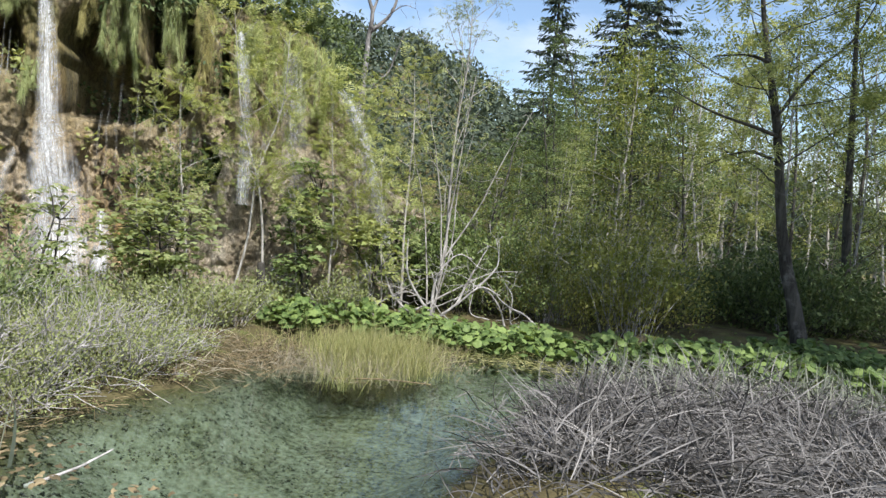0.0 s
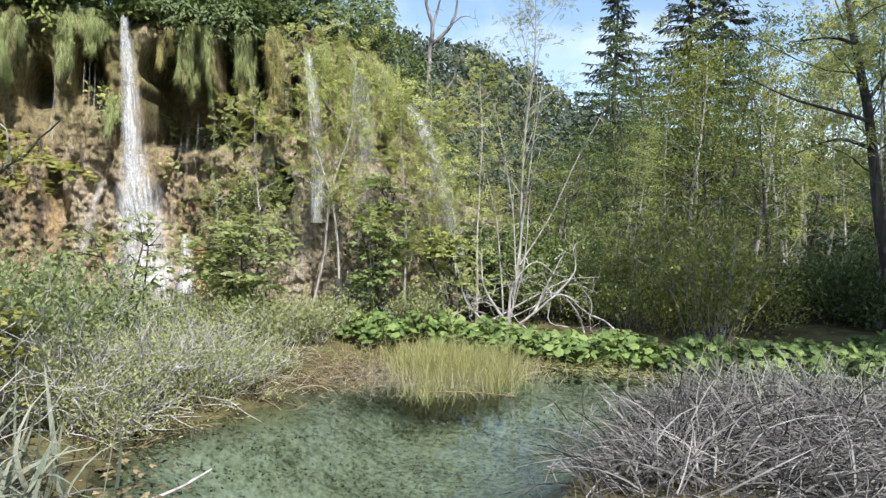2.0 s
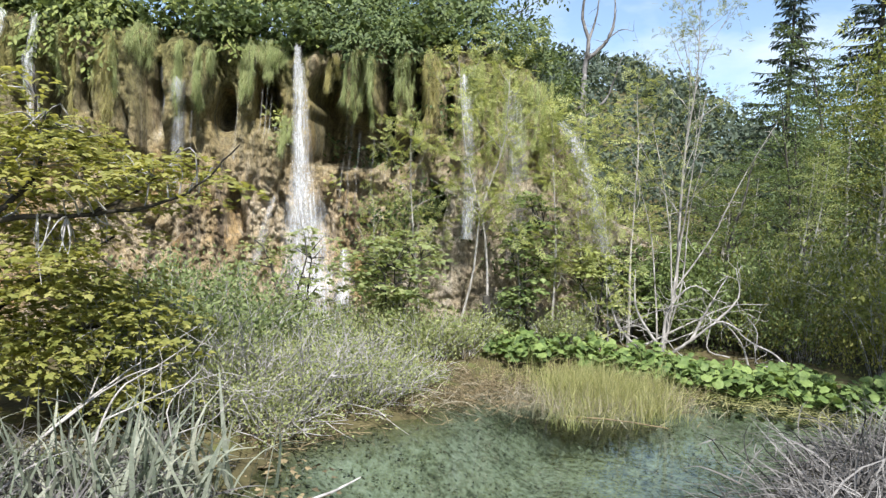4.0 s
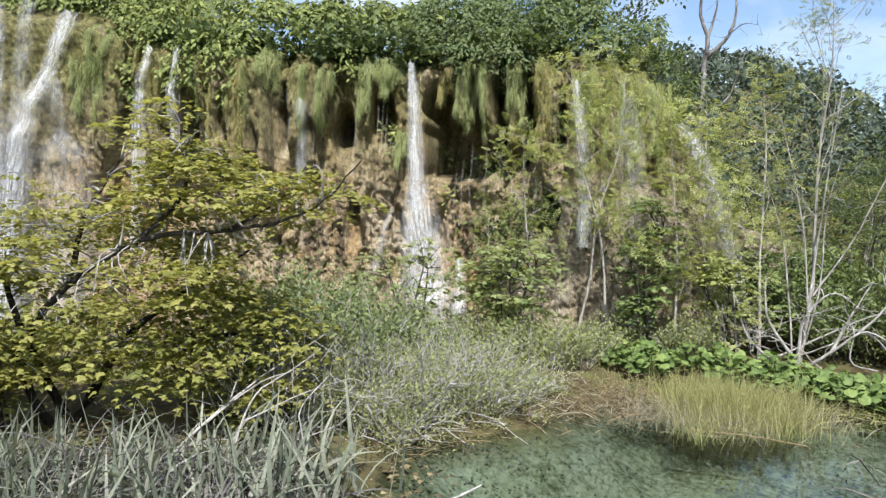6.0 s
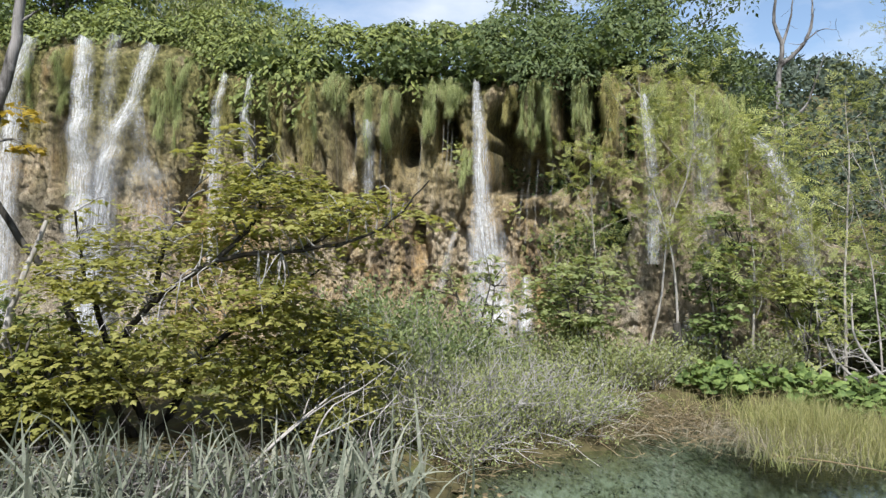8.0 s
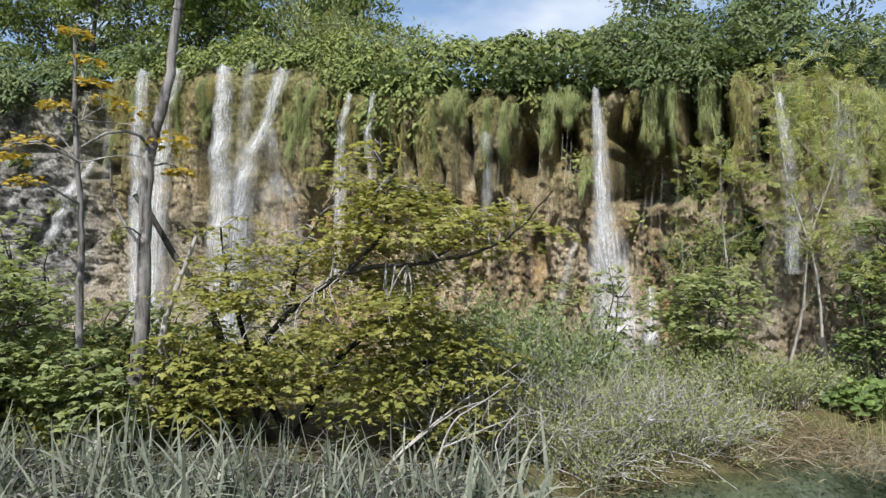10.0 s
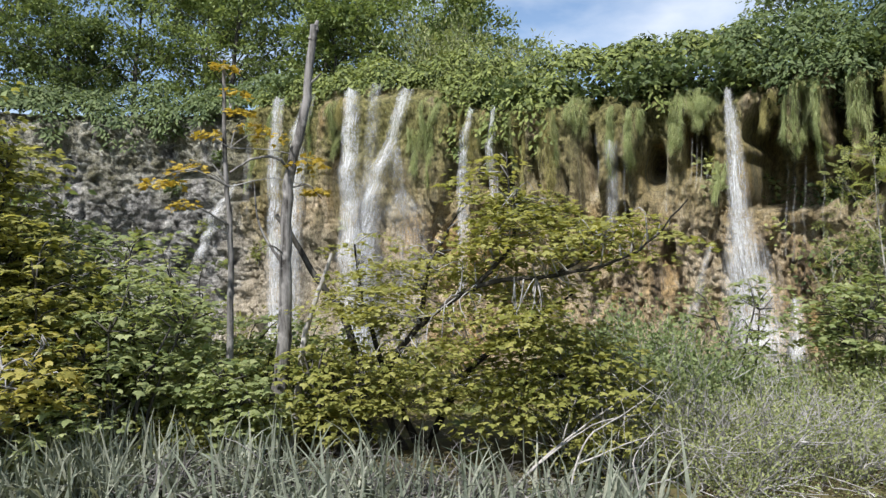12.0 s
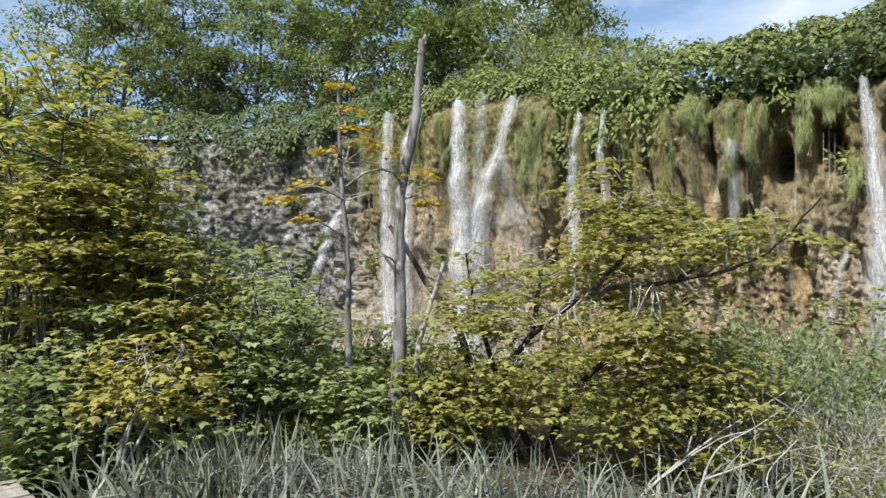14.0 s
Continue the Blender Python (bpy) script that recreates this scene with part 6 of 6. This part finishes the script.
# grey snag and its neighbours
R = rng_of(54)
limb_tree("snag", (-6.76, 2.27, 0.1), [
    ([(-6.78, 2.25, 0.0), (-6.76, 2.27, 0.21), (-6.73, 2.34, 0.8), (-6.71, 2.4, 1.41), (-6.71, 2.4, 2.02), (-6.7, 2.42, 2.63), (-6.69, 2.45, 3.06), (-6.63, 2.59, 3.74), (-6.59, 2.68, 4.67)], 0.088, 0.042),
    ([(-6.81, 1.85, 3.05), (-6.73, 2.06, 3.2), (-6.64, 2.29, 3.21), (-6.68, 2.43, 3.1)], 0.010, 0.018),
    ([(-6.72, 2.45, 2.0), (-6.9, 2.2, 2.5), (-6.95, 2.15, 3.0)], 0.02, 0.006),
    ([(-6.6, 2.66, 4.5), (-6.58, 2.72, 4.72)], 0.05, 0.02),
    ([(-6.62, 2.6, 4.0), (-6.55, 2.75, 4.15)], 0.02, 0.008),
    ([(-6.7, 2.42, 2.9), (-6.6, 2.6, 2.95), (-6.55, 2.75, 2.8)], 0.014, 0.005),
    ([(-6.7, 2.4, 2.2), (-6.6, 2.2, 2.3), (-6.55, 2.05, 2.25)], 0.012, 0.004)],
    BARK_SNAG, "broken-topped grey dead trunk among the reeds", rng=R)
limb_tree("leaning_trunk", (-6.6, 3.3, 0.1), [([(-6.6, 3.35, 0.0), (-6.67, 3.2, 1.11), (-6.75, 3.05, 1.62), (-6.84, 2.85, 1.91), (-6.94, 2.63, 2.33), (-7.02, 2.42, 2.65)], 0.06, 0.025)], BARK_DARK, "dark leaning trunk behind the snag", rng=R)
limb_tree("pale_leaning_pole", (-6.6, 2.5, 0.1), [([(-6.62, 2.42, 0.0), (-6.55, 2.53, 1.23), (-6.49, 2.65, 1.74), (-6.42, 2.8, 2.22)], 0.05, 0.02)], BARK_SILVER, "pale dead pole leaning beside the snag", rng=R)
tree = limb_tree("orange_leaved_sapling", (-6.8, 1.85, 0.1), [
    ([(-6.8, 1.85, 0), (-6.8, 1.85, 1.2), (-6.8, 1.85, 2.33), (-6.82, 1.8, 3.23), (-6.82, 1.79, 4.1)], 0.045, 0.018),
    ([(-6.8, 1.83, 2.9), (-6.9, 1.55, 3.05), (-6.95, 1.3, 3.0)], 0.012, 0.005),
    ([(-6.8, 1.85, 2.5), (-6.6, 1.5, 2.65), (-6.6, 1.3, 2.7)], 0.012, 0.005)],
    BARK_SNAG, "slender sapling with tufts of orange leaves", rng=R)
wood, leaf = Soup(), Soup()
cs = vec((-6.82, 1.8, 4.15), (-6.8, 1.9, 3.9), (-6.78, 1.95, 3.7), (-6.85, 1.65, 3.45), (-6.9, 1.45, 3.1), (-6.95, 1.3, 2.95), (-6.6, 1.35, 2.7), (-6.7, 2.05, 3.55), (-6.6, 2.6, 3.2), (-6.6, 2.7, 2.9), (-6.7, 1.1, 2.9), (-6.65, 2.2, 3.45)) - vec(-6.8, 1.85, 0.1)
sprays(R, wood, leaf, PALM, cs, vec((0, 0, 2.3), (0, 0, 2.8), (0, 0, 3.2), (0, 0, 3.6), (0, 0, 3.9)), 0.17, 44, 0.062, twig=0.004)
part("twigwork", wood, BARK_GREY, tree, kind="stuff")
part("crown", leaf, LEAF_ORANGE, tree, "orange-yellow leaves", kind="stuff")

# maples on the bank beside the boardwalk
R = rng_of(55)
maple_bush("bank_maple", (-7.8, 1.1, 0.1), R, (-7.8, 1.1, 1.5), (1.0, 1.0, 1.1), 105, 7, "green maple bush on the bank", LEAF_MAPLE, size=0.10)
maple_bush("bank_maple", (-8.7, 0.3, 0.1), R, (-8.7, 0.3, 1.7), (0.9, 0.9, 1.3), 95, 7, "green maple bush under taller trees", LEAF_MAPLE, size=0.10)
maple_bush("bank_maple", (-7.3, 0.3, 0.1), R, (-7.2, 0.4, 0.9), (0.9, 0.8, 0.75), 70, 6, "low green maple bush behind the reeds", LEAF_MAPLE, size=0.095)
maple_bush("bank_maple", (-6.7, -0.4, 0.1), R, (-6.6, -0.1, 1.25), (0.55, 0.5, 0.42), 36, 5, "maple bush with amber-yellow leaves", LEAF_AMBER, size=0.095, bark=BARK_GREY)
maple_bush("bank_maple", (-7.3, 2.6, 0.1), R, (-7.3, 2.7, 0.9), (0.8, 0.8, 0.8), 70, 6, "green maple bush behind the snag", LEAF_MAPLE, size=0.095)
maple_bush("tall_maple", (-8.6, -1.5, 0.1), R, (-8.6, -1.2, 2.2), (1.0, 1.0, 1.2), 64, 8, "tall yellow-green maple beside the boardwalk", LEAF_YELLOW, size=0.12, trunk_r=0.05, spray=0.36)
maple_bush("tall_maple", (-8.3, -1.2, 0.1), R, (-8.2, -1.1, 3.5), (0.95, 1.05, 1.35), 92, 8, "tall yellow-green maple beside the boardwalk", LEAF_YELLOW, size=0.105, trunk_r=0.06, spray=0.36)
maple_bush("bank_maple", (-7.4, -1.3, 0.1), R, (-7.3, -1.1, 0.9), (0.7, 0.6, 0.7), 60, 6, "green maple bush beside the boardwalk", LEAF_MAPLE, size=0.115)
maple_bush("bank_maple", (-9.0, -0.3, 0.1), R, (-9.0, -0.3, 2.3), (0.9, 0.8, 1.1), 70, 6, "slim olive maple on the bank", LEAF_OLIVE, size=0.105)
maple_bush("bank_maple", (-9.8, 1.6, 0.1), R, (-9.8, 1.6, 1.1), (1.1, 1.1, 0.9), 80, 7, "green maple farther along the bank", LEAF_MAPLE, size=0.115, spray=0.4)
maple_bush("bank_maple", (-8.1, -0.5, 0.1), R, (-8.1, -0.4, 2.75), (0.7, 0.8, 1.0), 85, 6, "tall yellow-green maple on the bank", LEAF_YELLOW, size=0.105, trunk_r=0.045)
maple_bush("bank_maple", (-6.55, 1.75, 0.1), R, (-6.5, 1.75, 0.75), (0.55, 0.5, 0.5), 46, 5, "low green maple round the snag's foot", LEAF_MAPLE, size=0.095, spray=0.26)
maple_bush("bank_maple", (-6.2, 2.75, 0.1), R, (-6.15, 2.7, 0.9), (0.5, 0.5, 0.55), 40, 5, "low olive maple beside the snag", LEAF_OLIVE, size=0.095, spray=0.26)
maple_bush("bank_maple", (-6.9, 1.0, 0.1), R, (-6.9, 1.0, 1.35), (0.6, 0.6, 0.7), 44, 5, "slim maple with light green leaves", LEAF_MAPLE, size=0.09, spray=0.26)
maple_bush("bank_maple", (-7.5, 0.15, 0.1), R, (-7.4, 0.1, 1.95), (0.6, 0.6, 0.65), 60, 5, "slim yellow-green maple over the amber bush", LEAF_YELLOW, size=0.095, spray=0.28)
maple_bush("bank_maple", (-7.75, -0.85, 0.1), R, (-7.65, -0.8, 2.6), (0.55, 0.6, 0.8), 56, 5, "yellow-green maple crowding the boardwalk", LEAF_YELLOW, size=0.10, spray=0.3)
maple_bush("bank_maple", (-7.6, -0.5, 0.1), R, (-7.5, -0.45, 1.5), (0.5, 0.5, 0.6), 44, 5, "green maple bush behind the cattails", LEAF_MAPLE, size=0.10, spray=0.28)
for x, y, rad, h in [(-8.3, 2.5, 0.8, 0.8), (-8.9, 3.4, 0.9, 0.8), (-7.6, 3.5, 0.7, 0.7), (-9.6, 2.6, 0.9, 1.0), (-7.0, 1.6, 0.6, 0.6), (-8.2, 4.6, 0.8, 0.8)]:
    shrub("low_bush", (x, y, max(0.0, gz(x, y))), R, rad, h, 44, BARK_DARK, LEAF_OLIVE, DIAMOND, 0.075, 40, "low olive-green bush on the damp bank", group="low bushes behind the snag", spread=0.1)
for x, y, h in [(-11.5, -1.0, 4.6), (-11.0, -2.8, 5.5), (-13.5, -0.9, 5.0), (-12.5, -2.2, 5.6)]:
    grown_tree("bank_tree", (x, y, 0.1), R, h, 0.07, BARK_DARK, LEAF_CREST, OVAL, 0.15, "dark green tree on the bank before grey rock", crown_from=0.1, reach=1.3, limbs=22, twigs=7, per_twig=14, group="trees on the bank", spread=0.2)


# ---- reeds ----
def reed_clump(rng, at, count, spread, height, label, mat=REED, name="cattail_clump", lean=0.22, width=0.02):
    top = thing(name, at, label, "reed", "reed beds")
    s = Soup()
    pos = np.stack([rng.normal(0, spread, count), rng.normal(0, spread, count), np.full(count, -0.05)], 1)
    blades(s, rng, pos, rng.normal(0, lean, (count, 3)) + vec(0, 0, 1), height * rng.uniform(0.5, 1.15, count), width * rng.uniform(0.6, 1.2, count), rng.uniform(0.02, 0.75, count) ** 1.5, 6)
    part("foliage", s, mat, top, kind="stuff")


def reed_mat(rng, name, spots, count, height, label, mat=DEAD_REED, length=0.8, width=(0.008, 0.019), arch=1.0):
    """Fallen blades that arch over each other around the spots (x, y, radius)."""
    x0, y0 = spots[0][:2]
    top = thing(name, (x0, y0, 0), label, "reed", "reed beds")
    for x, y, r in spots:
        s = Soup()
        n = int(count * r * r)
        q = rng.normal(0, r * 0.5, (n, 2))
        z = np.maximum(ground_height(x + q[:, 0], y + q[:, 1]), 0) + height * rng.uniform(0.1, 1, n) * np.exp(-(q ** 2).sum(1) / (r * r))
        pos = np.concatenate([q + vec(x - x0, y - y0), z[:, None]], 1)
        comb = rng.uniform(0, 6.28)
        way = rng.normal(0, 0.7, (n, 3)) * vec(1, 1, 0.4) + vec(0.7 * math.cos(comb), 0.7 * math.sin(comb), 0.45)
        blades(s, rng, pos, way, length * rng.uniform(0.35, 1.1, n), rng.uniform(*width, n), rng.uniform(0.15, 0.55, n), 6, 1.8 * arch)
        for v in s.v:
            v[:, 2] = np.maximum(v[:, 2], 0.008 + 0.012 * rng.rand(len(v)))
        part("foliage", s, mat, top, kind="stuff")


R = rng_of(61)
reed_mat(R, "fallen_reeds", [(2.3, 5.6, 1.0), (1.7, 6.3, 0.8), (3.3, 5.4, 1.1), (2.8, 6.6, 1.0), (1.5, 5.2, 0.75), (1.1, 4.6, 0.6), (3.9, 6.4, 1.0), (2.3, 4.6, 0.9), (3.6, 4.6, 0.9), (4.6, 5.6, 1.0)], 1100, 0.26, "thick tangle of bleached fallen reeds at the pool's edge", length=0.78, width=(0.007, 0.015), arch=0.6)
for i in range(70):
    x, y = R.uniform(2.0, 6.0), R.uniform(6.3, 7.6)
    reed_clump(R, (x, y, 0.1), 18, 0.16, 0.68, "tuft of grey-green standing reeds", lean=0.25, width=0.026)
reed_mat(R, "fallen_reeds", [(-3.3, 3.3, 0.5), (-3.7, 2.9, 0.7), (-4.2, 2.6, 0.7), (-4.8, 2.1, 0.7), (-3.2, 2.7, 0.6), (-5.2, 1.6, 0.6), (-5.6, 1.0, 0.6), (-2.9, 3.0, 0.5), (-3.4, 3.8, 0.4)], 560, 0.32, "bleached fallen reeds along the near bank", length=0.7, width=(0.008, 0.016))
for i in range(120):
    f = R.uniform(0, 1)
    x, y = -3.0 - 3.5 * f + R.normal(0, 0.3), 3.5 - 3.3 * f + R.normal(0, 0.35)
    reed_clump(R, (x, y, 0.1), 17, 0.15, 0.8, "tuft of grey-green cattail blades on the near bank", width=0.034)
for x, y in [(-5.75, -0.35), (-5.9, -0.6), (-6.05, -0.15), (-6.0, 0.2), (-5.9, 0.5)]:
    reed_clump(R, (x, y, 0.1), 40, 0.14, 0.85, "dense upright clump of grey-green cattails", lean=0.12, width=0.036)

# weed on the pool's bed
R = rng_of(65)
s = Soup()
n = 22000
x, y = R.uniform(-3.2, 3.0, n), R.uniform(2.2, 9.6, n)
keep = (shore_distance(x, y) < -0.05) & (R.uniform(0.30, 0.62, n) < fbm(np.stack([x * 1.3, y * 2.0, 0 * x + 8.0], 1), 4))
x, y = x[keep], y[keep]
n = len(x)
z = np.minimum(ground_height(x, y) + R.uniform(0.01, 0.06, n), -0.01)
leaves(s, DIAMOND, np.stack([x, y, z], 1), R.normal(0, 1, (n, 3)) * vec(1, 1, 0.2), up_normals(R, n, 0.3), R.uniform(0.012, 0.055, n))
tagged(new("pool_weed", s.mesh("pool_weed", POOL_WEED)), "dark green weed tufts on the pool's pale bed", "water weed", kind="stuff")

# sunken brown leaves and sticks
R = rng_of(64)
for x, y, r, n in [(-2.85, 4.55, 0.22, 60), (-2.45, 4.1, 0.2, 36), (-1.6, 3.95, 0.18, 24), (-0.95, 3.9, 0.16, 22)]:
    top = thing("leaf_litter", (x, y, 0), "clump of brown dead leaves floating at the pool's edge", "leaf litter", "dead leaves")
    s = Soup()
    leaves(s, PALM, np.stack([R.normal(0, r, n), R.normal(0, r * 0.6, n), R.uniform(0.004, 0.03, n)], 1), R.normal(0, 1, (n, 3)) * vec(1, 1, 0.2), up_normals(R, n, 0.25), R.uniform(0.03, 0.07, n))
    part("foliage", s, LITTER, top, kind="stuff")
limb_tree("stick", (-2.2, 4.2, 0), [([(-2.4, 4.0, -0.02), (-2.2, 4.2, 0.03), (-2.05, 4.45, 0.1)], 0.014, 0.006)], TWIG, "pale stick poking out of the pool", "stick", rng=R)
limb_tree("stick", (-1.0, 7.3, 0), [([(-1.0, 7.25, 0.01), (-0.4, 7.3, 0.03), (0.1, 7.35, 0.01)], 0.012, 0.006)], LITTER, "straw-coloured stick floating before the sedge", "stick", rng=R)

# sedge island
R = rng_of(62)
for i in range(64):
    x, y = R.normal(-0.72, 0.45), R.normal(8.25, 0.42)
    reed_clump(R, (x, y, -0.02), 110, 0.17, 0.5, "yellow-green sedge tuft standing in shallow water", SEDGE, "sedge_tuft", 0.25, 0.006)
for i in range(24):
    f = R.uniform(0, 1)
    x, y = np.interp(f, [0, 0.3, 0.7, 1], [-1.65, -1.0, -0.35, 0.15]) + R.normal(0, 0.14), np.interp(f, [0, 0.3, 0.7, 1], [7.6, 7.45, 7.65, 8.5]) + R.normal(0.08, 0.16)
    reed_clump(R, (x, y, -0.02), 60, 0.15, 0.36, "dry straw-coloured sedge tuft at the water's edge", STRAW, "sedge_tuft", 0.4, 0.006)
reed_mat(R, "brown_litter", [(-1.9, 7.6, 0.6), (-2.3, 7.2, 0.5), (-2.2, 8.2, 0.6), (-1.6, 8.3, 0.7), (-0.4, 8.9, 0.8), (-2.6, 6.6, 0.4), (-3.3, 4.9, 0.45), (-2.9, 5.6, 0.4)], 700, 0.05, "brown floating reed litter in the shallows", LITTER, 0.5, (0.004, 0.009))
reed_mat(R, "fallen_straw", [(-2.3, 7.3, 0.45), (-1.9, 7.8, 0.5), (-2.5, 6.8, 0.35), (-2.4, 8.2, 0.45)], 230, 0.08, "pale fallen straw along the shallow bank", STRAW, 0.55, (0.005, 0.011), 0.7)
reed_mat(R, "water_weed", [(0.6, 9.0, 0.6), (1.3, 9.0, 0.7), (2.0, 8.7, 0.6), (2.6, 8.5, 0.5), (0.2, 9.3, 0.5)], 420, 0.01, "green and brown weed floating before the butterbur", SEDGE, 0.35, (0.004, 0.009))

# dead branches over the thicket
R = rng_of(63)
limb_tree("dead_branch", (-3.88, 3.08, 0.2), [
    ([(-3.9, 3.0, 0.1), (-3.88, 3.08, 0.36), (-3.86, 3.55, 0.63), (-3.8, 4.02, 0.85), (-3.72, 4.61, 1.09)], 0.0136, 0.0036),
    ([(-3.88, 3.3, 0.5), (-3.7, 3.8, 0.8), (-3.6, 4.3, 0.85), (-3.5, 4.5, 1.1)], 0.0087, 0.0024),
    ([(-3.86, 3.6, 0.65), (-4.1, 4.0, 0.9), (-4.2, 4.3, 1.15)], 0.0074, 0.0024)], BARK_SILVER, "bleached dead branch lying over the thicket", "branch", rng=R, twig=10)
limb_tree("dead_branch", (-3.44, 3.26, 0.2), [
    ([(-3.4, 3.15, 0.1), (-3.44, 3.26, 0.44), (-3.56, 3.56, 0.74), (-3.53, 3.99, 0.9), (-3.51, 4.27, 1.01)], 0.0112, 0.0030),
    ([(-3.5, 3.4, 0.6), (-3.3, 3.8, 0.75), (-3.2, 4.2, 0.8)], 0.0074, 0.0024)], BARK_SILVER, "forked bleached dead branch among the reeds", "branch", rng=R, twig=10)
limb_tree("dead_branch", (-3.08, 3.59, 0.2), [([(-3.05, 3.5, 0.0), (-3.08, 3.59, 0.42), (-3.17, 3.64, 0.68), (-3.2, 4.0, 0.87)], 0.0087, 0.0030), ([(-3.1, 3.6, 0.5), (-2.9, 3.8, 0.6), (-2.85, 4.0, 0.8)], 0.0050, 0.0018)],
          BARK_SILVER, "bleached dead stick standing in the shallows", "branch", rng=R, twig=6)


# ---- boardwalk ----
def boardwalk():
    top = thing("boardwalk", (0, -0.8, 0), "weathered grey plank boardwalk above the water", "boardwalk", kind="structure")
    line = smooth_path([(13.0, -1.6, 0), (6.0, -0.8, 0), (0.0, -0.6, 0), (-3.0, -0.85, 0), (-6.0, -1.75, 0), (-12.5, -3.4, 0)], 400)
    s = np.concatenate([[0], np.cumsum(np.linalg.norm(np.diff(line, axis=0), axis=1))])
    bm = bmesh.new()
    bmesh.ops.create_cube(bm, size=1, matrix=Matrix.Diagonal((0.135, 1.6, 0.045, 1)))
    bmesh.ops.bevel(bm, geom=bm.edges[:], offset=0.006, segments=1)
    me = bpy.data.meshes.new("plank")
    bm.to_mesh(me)
    bm.free()
    me.materials.append(PLANK)
    rng = rng_of(71)
    for t in np.arange(0.1, s[-1], 0.147):
        p = vec(*[np.interp(t, s, line[:, c]) for c in range(2)])
        q = vec(*[np.interp(min(t + 0.1, s[-1]), s, line[:, c]) for c in range(2)])
        a = math.degrees(math.atan2(q[1] - p[1], q[0] - p[0])) if t < s[-1] - 0.1 else 194
        ob = new("plank", me)
        ob.parent = top
        ob.matrix_basis = pose(p[0], p[1] + 0.8 + rng.normal(0, 0.012), 0.43 + rng.normal(0, 0.003), 0, 0, a + rng.normal(0, 0.5))
    for side in (-0.6, 0.6):
        b = Soup()
        pts = line[::8] + vec(0, 0.8 + side, 0.34)
        tube(b, pts, np.full(len(pts), 0.06), 6)
        part("beam", b, PLANK, top)


boardwalk()
